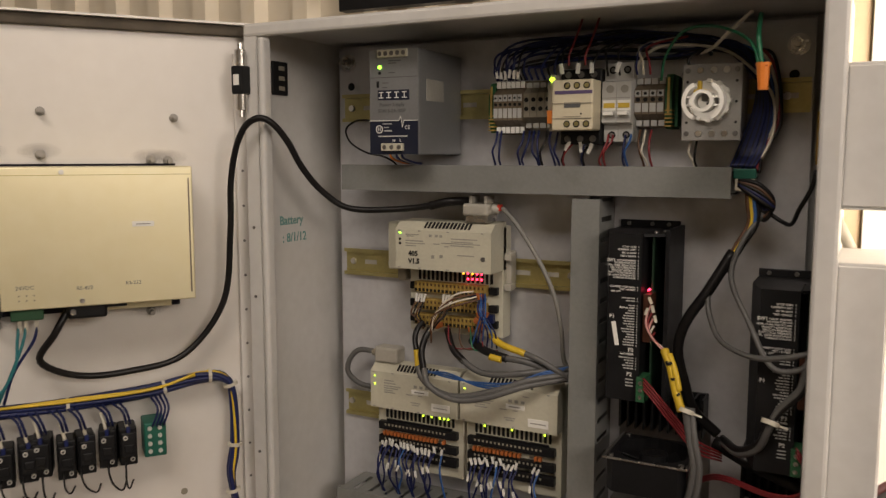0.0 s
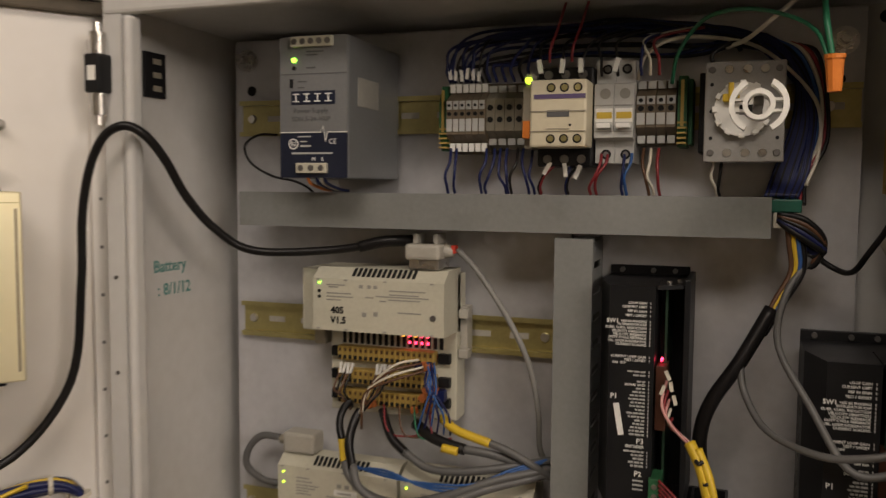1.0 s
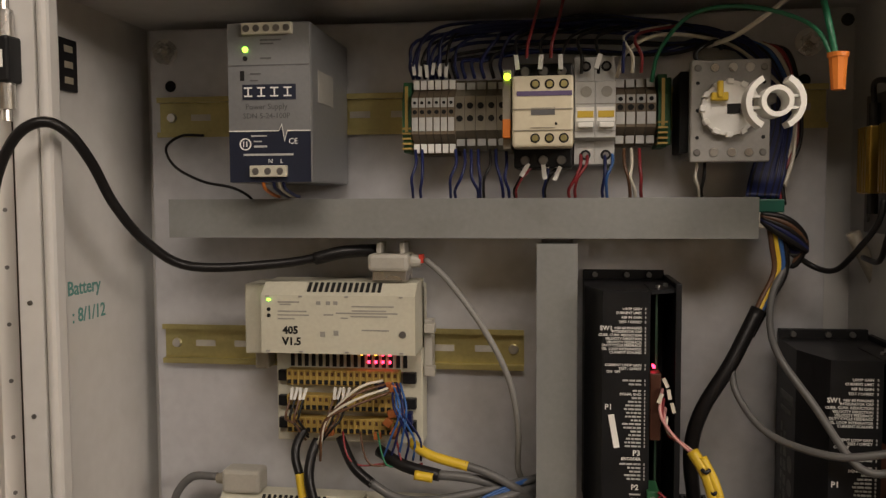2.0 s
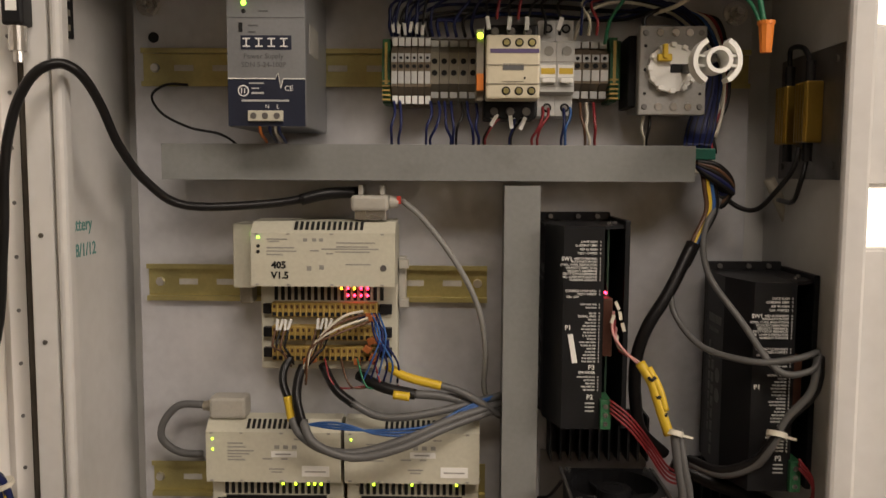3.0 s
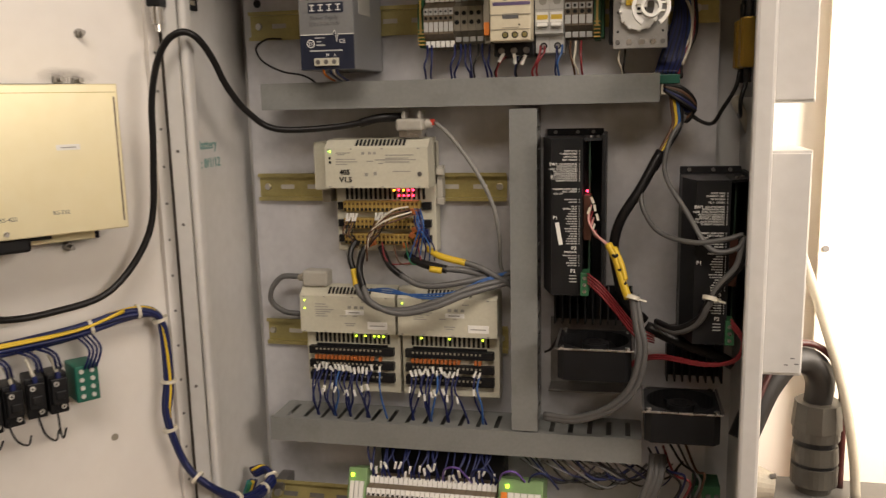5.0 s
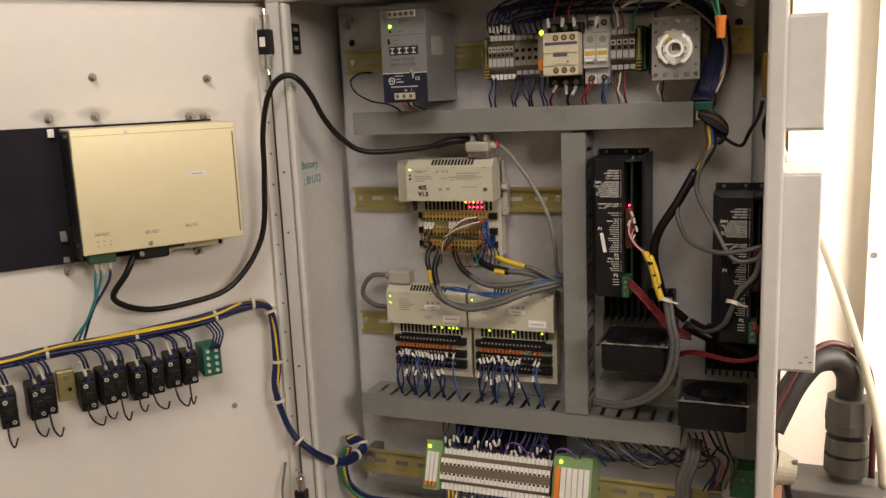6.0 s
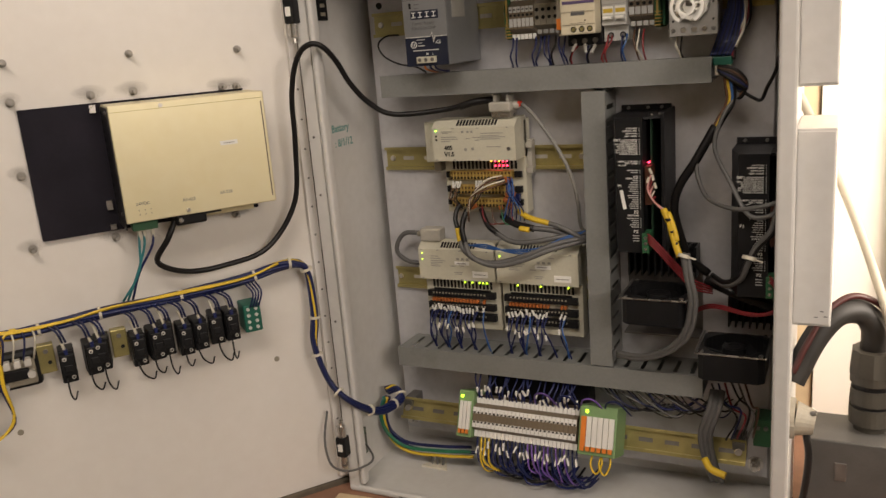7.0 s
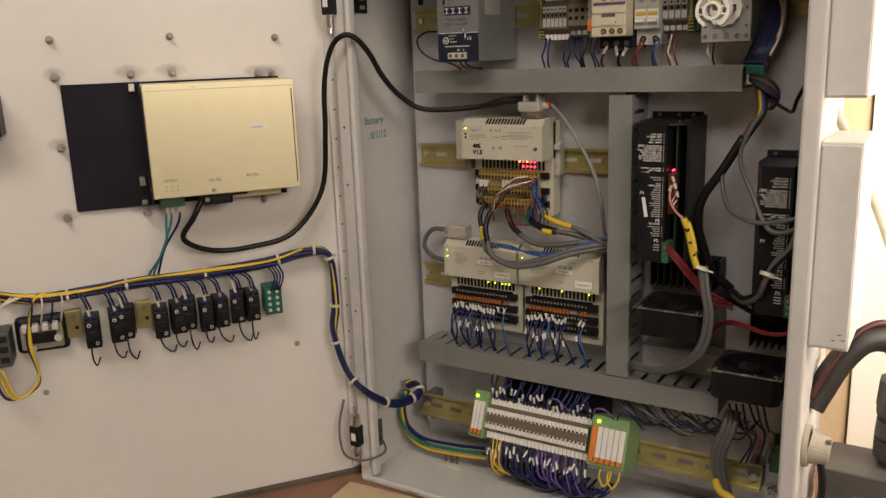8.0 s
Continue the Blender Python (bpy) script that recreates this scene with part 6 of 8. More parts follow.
wire([(0.1031, -0.0550, 1.6197), (0.1033, -0.0600, 1.6311), (0.1035, -0.0500, 1.6488), (0.1339, -0.0300, 1.6592)], 0.0013, RUBBER, "wire rising from the upper rail devices", group="wires over the upper rail")
solo("wire_tag", boxes((-0.0018, 0.0018, -0.0018, 0.0018, -0.0055, 0.0055)), PAPER, "white wire tag above the contactor", "tag", pose(0.1028, -0.0610, 1.6278, 0, 16, 0), "wire tags")
wire([(0.0903, -0.0550, 1.6199), (0.0906, -0.0600, 1.6313), (0.0893, -0.0500, 1.6490), (0.1207, -0.0300, 1.6594)], 0.0013, RUBBER, "wire rising from the upper rail devices", group="wires over the upper rail")
wire([(0.1214, -0.0550, 1.6195), (0.1214, -0.0600, 1.6309), (0.1258, -0.0500, 1.6485), (0.1527, -0.0300, 1.6590)], 0.0013, BLUEW, "wire rising from the upper rail devices", group="wires over the upper rail")
wire([(0.1282, -0.0550, 1.6195), (0.1282, -0.0600, 1.6309), (0.1238, -0.0500, 1.6485), (0.1597, -0.0300, 1.6589)], 0.0013, WHITEW, "wire rising from the upper rail devices", group="wires over the upper rail")
wire([(0.1350, -0.0550, 1.6194), (0.1349, -0.0600, 1.6308), (0.1318, -0.0500, 1.6484), (0.1667, -0.0300, 1.6588)], 0.0013, REDW, "wire rising from the upper rail devices", group="wires over the upper rail")
wire([(-0.0405, -0.0440, 1.5636), (-0.0389, -0.0520, 1.5519), (-0.0419, -0.0550, 1.5410), (-0.0420, -0.0500, 1.5318), (-0.0425, -0.0450, 1.5257)], 0.0013, BLUEW, "wire dropping into the upper duct", group="wires dropping into the upper duct")
wire([(-0.0352, -0.0440, 1.5636), (-0.0337, -0.0520, 1.5519), (-0.0335, -0.0550, 1.5410), (-0.0358, -0.0500, 1.5317), (-0.0362, -0.0450, 1.5257)], 0.0013, BLUEW, "wire dropping into the upper duct", group="wires dropping into the upper duct")
wire([(-0.0081, -0.0440, 1.5635), (-0.0068, -0.0520, 1.5517), (-0.0109, -0.0550, 1.5409), (-0.0116, -0.0500, 1.5317), (-0.0119, -0.0450, 1.5256)], 0.0013, BLUEW, "wire dropping into the upper duct", group="wires dropping into the upper duct")
wire([(-0.0009, -0.0440, 1.5634), (0.0003, -0.0520, 1.5517), (-0.0027, -0.0550, 1.5408), (-0.0078, -0.0500, 1.5316), (-0.0081, -0.0450, 1.5256)], 0.0013, BLUEW, "wire dropping into the upper duct", group="wires dropping into the upper duct")
wire([(0.0043, -0.0440, 1.5634), (0.0054, -0.0520, 1.5517), (0.0060, -0.0550, 1.5408), (0.0101, -0.0500, 1.5316), (0.0100, -0.0450, 1.5256)], 0.0013, BLUEW, "wire dropping into the upper duct", group="wires dropping into the upper duct")
wire([(0.0100, -0.0440, 1.5634), (0.0110, -0.0520, 1.5516), (0.0125, -0.0550, 1.5408), (0.0120, -0.0500, 1.5316), (0.0119, -0.0450, 1.5255)], 0.0013, BLUEW, "wire dropping into the upper duct", group="wires dropping into the upper duct")
wire([(0.0194, -0.0440, 1.5633), (0.0204, -0.0520, 1.5516), (0.0158, -0.0550, 1.5408), (0.0148, -0.0500, 1.5316), (0.0147, -0.0450, 1.5255)], 0.0013, RUBBER, "wire dropping into the upper duct", group="wires dropping into the upper duct")
wire([(0.0242, -0.0440, 1.5633), (0.0251, -0.0520, 1.5516), (0.0284, -0.0550, 1.5407), (0.0299, -0.0500, 1.5315), (0.0299, -0.0450, 1.5255)], 0.0013, BLUEW, "wire dropping into the upper duct", group="wires dropping into the upper duct")
wire([(0.0322, -0.0440, 1.5632), (0.0331, -0.0520, 1.5515), (0.0319, -0.0550, 1.5407), (0.0345, -0.0500, 1.5315), (0.0347, -0.0450, 1.5255)], 0.0013, BLUEW, "wire dropping into the upper duct", group="wires dropping into the upper duct")
wire([(0.0463, -0.0440, 1.5632), (0.0471, -0.0520, 1.5515), (0.0440, -0.0550, 1.5407), (0.0392, -0.0500, 1.5315), (0.0394, -0.0450, 1.5255)], 0.0013, RUBBER, "wire dropping into the upper duct", group="wires dropping into the upper duct")
solo("wire_tag", boxes((-0.0016, 0.0016, -0.0016, 0.0016, -0.0050, 0.0050)), PAPER, "white wire tag below the upper rail", "tag", pose(0.0460, -0.0540, 1.5532, 0, 24, 0), "wire tags")
wire([(0.0534, -0.0440, 1.5631), (0.0540, -0.0520, 1.5514), (0.0451, -0.0550, 1.5407), (0.0402, -0.0500, 1.5315), (0.0403, -0.0450, 1.5255)], 0.0013, REDW, "wire dropping into the upper duct", group="wires dropping into the upper duct")
wire([(0.0652, -0.0440, 1.5631), (0.0657, -0.0520, 1.5514), (0.0644, -0.0550, 1.5406), (0.0617, -0.0500, 1.5314), (0.0620, -0.0450, 1.5254)], 0.0013, BLUEW, "wire dropping into the upper duct", group="wires dropping into the upper duct")
solo("wire_tag", boxes((-0.0016, 0.0016, -0.0016, 0.0016, -0.0050, 0.0050)), PAPER, "white wire tag below the upper rail", "tag", pose(0.0646, -0.0540, 1.5531, 0, 1, 0), "wire tags")
wire([(0.0731, -0.0440, 1.5630), (0.0736, -0.0520, 1.5513), (0.0660, -0.0550, 1.5406), (0.0627, -0.0500, 1.5314), (0.0630, -0.0450, 1.5254)], 0.0013, RUBBER, "wire dropping into the upper duct", group="wires dropping into the upper duct")
solo("wire_tag", boxes((-0.0016, 0.0016, -0.0016, 0.0016, -0.0050, 0.0050)), PAPER, "white wire tag below the upper rail", "tag", pose(0.0725, -0.0540, 1.5531, 0, 2, 0), "wire tags")
wire([(0.0900, -0.0440, 1.5629), (0.0903, -0.0520, 1.5513), (0.0864, -0.0550, 1.5405), (0.0813, -0.0500, 1.5314), (0.0818, -0.0450, 1.5254)], 0.0013, REDW, "wire dropping into the upper duct", group="wires dropping into the upper duct")
wire([(0.0947, -0.0440, 1.5629), (0.0949, -0.0520, 1.5512), (0.0882, -0.0550, 1.5405), (0.0860, -0.0500, 1.5314), (0.0865, -0.0450, 1.5253)], 0.0013, REDW, "wire dropping into the upper duct", group="wires dropping into the upper duct")
wire([(0.1087, -0.0440, 1.5628), (0.1088, -0.0520, 1.5512), (0.1083, -0.0550, 1.5404), (0.1069, -0.0500, 1.5313), (0.1076, -0.0450, 1.5253)], 0.0013, BLUEW, "wire dropping into the upper duct", group="wires dropping into the upper duct")
wire([(0.1143, -0.0440, 1.5628), (0.1143, -0.0520, 1.5512), (0.1099, -0.0550, 1.5404), (0.1102, -0.0500, 1.5313), (0.1109, -0.0450, 1.5253)], 0.0013, BLUEL, "wire dropping into the upper duct", group="wires dropping into the upper duct")
wire([(0.1236, -0.0440, 1.5627), (0.1235, -0.0520, 1.5511), (0.1260, -0.0550, 1.5404), (0.1278, -0.0500, 1.5312), (0.1286, -0.0450, 1.5252)], 0.0013, BROWNW, "wire dropping into the upper duct", group="wires dropping into the upper duct")
wire([(0.1292, -0.0440, 1.5627), (0.1291, -0.0520, 1.5511), (0.1278, -0.0550, 1.5403), (0.1315, -0.0500, 1.5312), (0.1323, -0.0450, 1.5252)], 0.0013, WHITEW, "wire dropping into the upper duct", group="wires dropping into the upper duct")
wire([(0.1353, -0.0440, 1.5627), (0.1350, -0.0520, 1.5511), (0.1358, -0.0550, 1.5403), (0.1361, -0.0500, 1.5312), (0.1370, -0.0450, 1.5252)], 0.0013, REDW, "wire dropping into the upper duct", group="wires dropping into the upper duct")
wire([(0.1783, -0.0440, 1.5624), (0.1777, -0.0520, 1.5509), (0.1758, -0.0550, 1.5402), (0.1794, -0.0500, 1.5311), (0.1806, -0.0450, 1.5251)], 0.0013, WHITEW, "wire dropping into the upper duct", group="wires dropping into the upper duct")
wire([(0.1839, -0.0440, 1.5624), (0.1831, -0.0520, 1.5508), (0.1822, -0.0550, 1.5401), (0.1812, -0.0500, 1.5311), (0.1825, -0.0450, 1.5251)], 0.0013, RUBBER, "wire dropping into the upper duct", group="wires dropping into the upper duct")
solo("wire_tag", boxes((-0.0013, 0.0013, -0.0012, 0.0012, -0.0048, 0.0048)), PAPER, "white wire tag above the marked terminals", "tag", pose(-0.0410, -0.0460, 1.6277, 0, -6, 0), "wire tags")
solo("wire_tag", boxes((-0.0013, 0.0013, -0.0012, 0.0012, -0.0048, 0.0048)), PAPER, "white wire tag above the marked terminals", "tag", pose(-0.0358, -0.0460, 1.6267, 0, 5, 0), "wire tags")
solo("wire_tag", boxes((-0.0013, 0.0013, -0.0012, 0.0012, -0.0048, 0.0048)), PAPER, "white wire tag above the marked terminals", "tag", pose(-0.0306, -0.0460, 1.6257, 0, -3, 0), "wire tags")
solo("wire_tag", boxes((-0.0013, 0.0013, -0.0012, 0.0012, -0.0048, 0.0048)), PAPER, "white wire tag above the marked terminals", "tag", pose(-0.0254, -0.0460, 1.6275, 0, 9, 0), "wire tags")
solo("wire_tag", boxes((-0.0013, 0.0013, -0.0012, 0.0012, -0.0048, 0.0048)), PAPER, "white wire tag above the marked terminals", "tag", pose(-0.0202, -0.0460, 1.6265, 0, 0, 0), "wire tags")
solo("wire_tag", boxes((-0.0013, 0.0013, -0.0012, 0.0012, -0.0048, 0.0048)), PAPER, "white wire tag above the marked terminals", "tag", pose(-0.0150, -0.0460, 1.6255, 0, 6, 0), "wire tags")
solo("wire_tag", boxes((-0.0017, 0.0017, -0.0017, 0.0017, -0.0058, 0.0058)), PAPER, "white wire tag hanging below the contactor", "tag", pose(0.0474, -0.0550, 1.5467, 0, 30, 0), "wire tags")
solo("wire_tag", boxes((-0.0017, 0.0017, -0.0017, 0.0017, -0.0058, 0.0058)), PAPER, "white wire tag hanging below the contactor", "tag", pose(0.0623, -0.0550, 1.5452, 0, -8, 0), "wire tags")
solo("wire_tag", boxes((-0.0017, 0.0017, -0.0017, 0.0017, -0.0058, 0.0058)), PAPER, "white wire tag hanging below the contactor", "tag", pose(0.0725, -0.0550, 1.5438, 0, 24, 0), "wire tags")
wire([(0.2306, -0.0450, 1.5156), (0.2340, -0.0480, 1.4891), (0.2357, -0.0500, 1.4682), (0.2246, -0.0550, 1.4453), (0.2138, -0.0600, 1.4202)], 0.0022, BROWNW, "stripped core above the thick black cable", group="cables to the drives")
wire([(0.2329, -0.0450, 1.5156), (0.2372, -0.0480, 1.4891), (0.2384, -0.0500, 1.4682), (0.2269, -0.0550, 1.4453), (0.2151, -0.0600, 1.4202)], 0.0022, YELW, "stripped core above the thick black cable", group="cables to the drives")
wire([(0.2352, -0.0450, 1.5156), (0.2404, -0.0480, 1.4891), (0.2412, -0.0500, 1.4682), (0.2292, -0.0550, 1.4453), (0.2165, -0.0600, 1.4202)], 0.0022, BLUEL, "stripped core above the thick black cable", group="cables to the drives")
wire([(0.2375, -0.0450, 1.5156), (0.2436, -0.0480, 1.4891), (0.2439, -0.0500, 1.4682), (0.2315, -0.0550, 1.4453), (0.2178, -0.0600, 1.4202)], 0.0022, RUBBER, "stripped core above the thick black cable", group="cables to the drives")
wire([(0.2232, -0.0560, 1.4403), (0.2017, -0.0660, 1.4000), (0.1815, -0.0700, 1.3670), (0.1741, -0.0660, 1.3376), (0.1776, -0.0500, 1.3020), (0.1873, -0.0350, 1.2651), (0.2111, -0.0300, 1.2412)], 0.0056, RUBBER, "thick black cable running down beside the drive", name="drive_cable", category="cable", group="cables to the drives")
wire([(0.2246, -0.0500, 1.5124), (0.2446, -0.0520, 1.5078), (0.2579, -0.0500, 1.4915), (0.2500, -0.0450, 1.4726), (0.2368, -0.0450, 1.4866)], 0.0026, RUBBER, "dark wire looped beside the duct's end", group="cables to the drives")
wire([(0.2246, -0.0500, 1.5110), (0.2447, -0.0520, 1.5041), (0.2580, -0.0500, 1.4897), (0.2499, -0.0450, 1.4763), (0.2367, -0.0450, 1.4895)], 0.0026, BROWNW, "dark wire looped beside the duct's end", group="cables to the drives")
wire([(0.2247, -0.0500, 1.5096), (0.2448, -0.0520, 1.5004), (0.2580, -0.0500, 1.4878), (0.2498, -0.0450, 1.4801), (0.2366, -0.0450, 1.4923)], 0.0026, RUBBER, "dark wire looped beside the duct's end", group="cables to the drives")
wire([(0.2247, -0.0500, 1.5082), (0.2449, -0.0520, 1.4967), (0.2581, -0.0500, 1.4859), (0.2497, -0.0450, 1.4838), (0.2366, -0.0450, 1.4951)], 0.0026, BLUEW, "dark wire looped beside the duct's end", group="cables to the drives")
wire([(0.2247, -0.0500, 1.5068), (0.2449, -0.0520, 1.4930), (0.2581, -0.0500, 1.4841), (0.2496, -0.0450, 1.4876), (0.2365, -0.0450, 1.4979)], 0.0026, RUBBER, "dark wire looped beside the duct's end", group="cables to the drives")
wire([(0.2474, -0.0450, 1.4843), (0.2661, -0.0450, 1.4717), (0.2766, -0.0600, 1.4708), (0.2840, -0.0800, 1.4859), (0.2944, -0.0900, 1.5060), (0.2981, -0.0900, 1.5233)], 0.0022, RUBBER, "black wire running to the resistors on the side wall")
wire([(0.2485, -0.0450, 1.4785), (0.2319, -0.0600, 1.4507), (0.2271, -0.0900, 1.4178), (0.2477, -0.1150, 1.3819), (0.2710, -0.1350, 1.3462), (0.2955, -0.1380, 1.3469), (0.3039, -0.1350, 1.3592)], 0.0027, GREYW, "grey cable looping in front of the wall side drive", name="grey_cable", category="cable", group="cables to the drives")
wire([(0.2016, -0.0660, 1.4026), (0.2054, -0.0750, 1.3782), (0.2219, -0.1000, 1.3571), (0.2543, -0.1280, 1.3514), (0.2833, -0.1380, 1.3564), (0.3024, -0.1360, 1.3618)], 0.0027, GREYW, "grey cable looping in front of the wall side drive", name="grey_cable", category="cable", group="cables to the drives")
wire([(0.1495, -0.0860, 1.3846), (0.1471, -0.0960, 1.3686), (0.1553, -0.1020, 1.3547), (0.1695, -0.1060, 1.3417)], 0.0012, PINKW, "thin pink or red wire from the drive's connector", group="cables to the drives")
wire([(0.1507, -0.0860, 1.3775), (0.1487, -0.0960, 1.3646), (0.1568, -0.1020, 1.3533), (0.1705, -0.1060, 1.3417)], 0.0012, REDW, "thin pink or red wire from the drive's connector", group="cables to the drives")
wire([(0.1519, -0.0860, 1.3705), (0.1503, -0.0960, 1.3606), (0.1583, -0.1020, 1.3518), (0.1715, -0.1060, 1.3417)], 0.0012, PINKW, "thin pink or red wire from the drive's connector", group="cables to the drives")
wire([(0.1531, -0.0860, 1.3634), (0.1519, -0.0960, 1.3566), (0.1598, -0.1020, 1.3503), (0.1725, -0.1060, 1.3417)], 0.0012, WHITEW, "thin pink or red wire from the drive's connector", group="cables to the drives")
wire([(0.1543, -0.0860, 1.3563), (0.1535, -0.0960, 1.3526), (0.1613, -0.1020, 1.3488), (0.1734, -0.1060, 1.3417)], 0.0012, REDW, "thin pink or red wire from the drive's connector", group="cables to the drives")
solo("wire_tag", boxes((-0.0013, 0.0013, -0.0013, 0.0013, -0.0036, 0.0036)), WHITEW, "pale wire tag at the drive connector", "tag", pose(0.1508, -0.0940, 1.3907, 0, -25, 0), "wire tags")
solo("wire_tag", boxes((-0.0013, 0.0013, -0.0013, 0.0013, -0.0036, 0.0036)), WHITEW, "pale wire tag at the drive connector", "tag", pose(0.1535, -0.0940, 1.3823, 0, -10, 0), "wire tags")
solo("wire_tag", boxes((-0.0013, 0.0013, -0.0013, 0.0013, -0.0036, 0.0036)), WHITEW, "pale wire tag at the drive connector", "tag", pose(0.1472, -0.0940, 1.3792, 0, 20, 0), "wire tags")
solo("wire_tag", boxes((-0.0013, 0.0013, -0.0013, 0.0013, -0.0036, 0.0036)), WHITEW, "pale wire tag at the drive connector", "tag", pose(0.1563, -0.0940, 1.3723, 0, -15, 0), "wire tags")
wire([(0.1685, -0.1060, 1.3446), (0.1769, -0.1140, 1.3300), (0.1833, -0.1190, 1.3090), (0.1903, -0.1210, 1.2888)], 0.0043, YELLOW, "yellow taped cable length beside the drive", name="taped_cable", category="cable", group="cables to the drives")
wire([(0.1745, -0.1100, 1.3415), (0.1822, -0.1170, 1.3258), (0.1869, -0.1200, 1.3083)], 0.0034, YELLOW, "yellow taped cable length beside the drive", name="taped_cable", category="cable", group="cables to the drives")
wire([(0.1939, -0.1210, 1.2930), (0.1985, -0.1210, 1.2623), (0.2032, -0.1200, 1.2304), (0.1934, -0.1120, 1.1864), (0.1675, -0.1000, 1.1560), (0.1321, -0.0880, 1.1388), (0.0965, -0.0720, 1.1342)], 0.0036, GREYW, "grey multicore cable curving down into the duct", name="multicore_cable", category="cable", group="cables to the drives")
wire([(0.1987, -0.1170, 1.2920), (0.2033, -0.1210, 1.2623), (0.2086, -0.1200, 1.2304), (0.2001, -0.1120, 1.1864), (0.1721, -0.1000, 1.1536), (0.1321, -0.0880, 1.1351), (0.0965, -0.0720, 1.1303)], 0.0036, GREYW, "grey multicore cable curving down into the duct", name="multicore_cable", category="cable", group="cables to the drives")
wire([(0.1463, -0.0960, 1.3101), (0.1615, -0.1040, 1.2990), (0.1789, -0.1000, 1.2776), (0.1985, -0.0850, 1.2501), (0.2201, -0.0600, 1.2315)], 0.0011, REDW, "dark red motor wire from the drive", group="cables to the drives")
wire([(0.1464, -0.0960, 1.3065), (0.1616, -0.1040, 1.2949), (0.1791, -0.1000, 1.2734), (0.1987, -0.0850, 1.2458), (0.2202, -0.0600, 1.2288)], 0.0011, REDW, "dark red motor wire from the drive", group="cables to the drives")
wire([(0.1465, -0.0960, 1.3029), (0.1617, -0.1040, 1.2909), (0.1792, -0.1000, 1.2693), (0.1988, -0.0850, 1.2416), (0.2203, -0.0600, 1.2261)], 0.0011, REDW, "dark red motor wire from the drive", group="cables to the drives")
wire([(0.1466, -0.0960, 1.2994), (0.1619, -0.1040, 1.2868), (0.1793, -0.1000, 1.2652), (0.1990, -0.0850, 1.2374), (0.2204, -0.0600, 1.2233)], 0.0011, REDW, "dark red motor wire from the drive", group="cables to the drives")
wire([(0.3045, -0.1340, 1.3576), (0.3028, -0.1380, 1.3422), (0.2981, -0.1380, 1.3269), (0.2821, -0.1360, 1.3081), (0.2705, -0.1340, 1.2899), (0.2613, -0.1200, 1.2673), (0.2414, -0.1000, 1.2520), (0.2219, -0.0700, 1.2512)], 0.0036, RUBBER, "grey multicore cable leaving the wall side drive", name="multicore_cable", category="cable", group="cables to the drives")
wire([(0.3026, -0.1340, 1.3576), (0.3000, -0.1380, 1.3422), (0.2953, -0.1380, 1.3269), (0.2802, -0.1360, 1.3080), (0.2707, -0.1340, 1.2870), (0.2615, -0.1200, 1.2633), (0.2416, -0.1000, 1.2479), (0.2221, -0.0700, 1.2469)], 0.0036, GREYW, "grey multicore cable leaving the wall side drive", name="multicore_cable", category="cable", group="cables to the drives")
wire([(0.2945, -0.1260, 1.2710), (0.3058, -0.1280, 1.2530), (0.3024, -0.1250, 1.2269), (0.2727, -0.1100, 1.2140), (0.2290, -0.0800, 1.2107), (0.2039, -0.0500, 1.1959), (0.1832, -0.0300, 1.1736)], 0.0012, REDW, "dark red motor wire of the wall side drive", group="cables to the drives")
wire([(0.2947, -0.1260, 1.2673), (0.3059, -0.1280, 1.2499), (0.3004, -0.1250, 1.2269), (0.2726, -0.1100, 1.2156), (0.2289, -0.0800, 1.2129), (0.2038, -0.0500, 1.1982), (0.1831, -0.0300, 1.1760)], 0.0012, REDW, "dark red motor wire of the wall side drive", group="cables to the drives")
wire([(0.2949, -0.1260, 1.2637), (0.3061, -0.1280, 1.2468), (0.2984, -0.1250, 1.2269), (0.2725, -0.1100, 1.2172), (0.2288, -0.0800, 1.2152), (0.2037, -0.0500, 1.2005), (0.1830, -0.0300, 1.1784)], 0.0012, REDW, "dark red motor wire of the wall side drive", group="cables to the drives")
wire([(0.2117, -0.0500, 1.2392), (0.2468, -0.0600, 1.2262), (0.2846, -0.0600, 1.2126), (0.3064, -0.0600, 1.2016)], 0.007, RUBBER, "thick black cable behind the fans", name="drive_cable", category="cable", group="cables to the drives")
wire([(0.1117, -0.0600, 1.2256), (0.1026, -0.0500, 1.2082), (0.0939, -0.0300, 1.1979)], 0.0016, RUBBER, "black lead of the cooling fan")
solo("wire_splice", boxes((-0.0036, 0.0036, -0.0030, 0.0030, -0.0032, 0.0032), bev=0.0008), LEVER, "small orange wire splice at the ochre terminals", "splice", pose(-0.0586, -0.0465, 1.3696, 0, 10, 0), "orange splices")
solo("wire_splice", boxes((-0.0036, 0.0036, -0.0030, 0.0030, -0.0032, 0.0032), bev=0.0008), LEVER, "small orange wire splice at the ochre terminals", "splice", pose(-0.0607, -0.0465, 1.3490, 0, -15, 0), "orange splices")
solo("wire_splice", boxes((-0.0036, 0.0036, -0.0030, 0.0030, -0.0032, 0.0032), bev=0.0008), LEVER, "small orange wire splice at the ochre terminals", "splice", pose(-0.0587, -0.0465, 1.3339, 0, 20, 0), "orange splices")
solo("wire_splice", boxes((-0.0036, 0.0036, -0.0030, 0.0030, -0.0032, 0.0032), bev=0.0008), LEVER, "small orange wire splice at the ochre terminals", "splice", pose(-0.1141, -0.0465, 1.3319, 0, -10, 0), "orange splices")
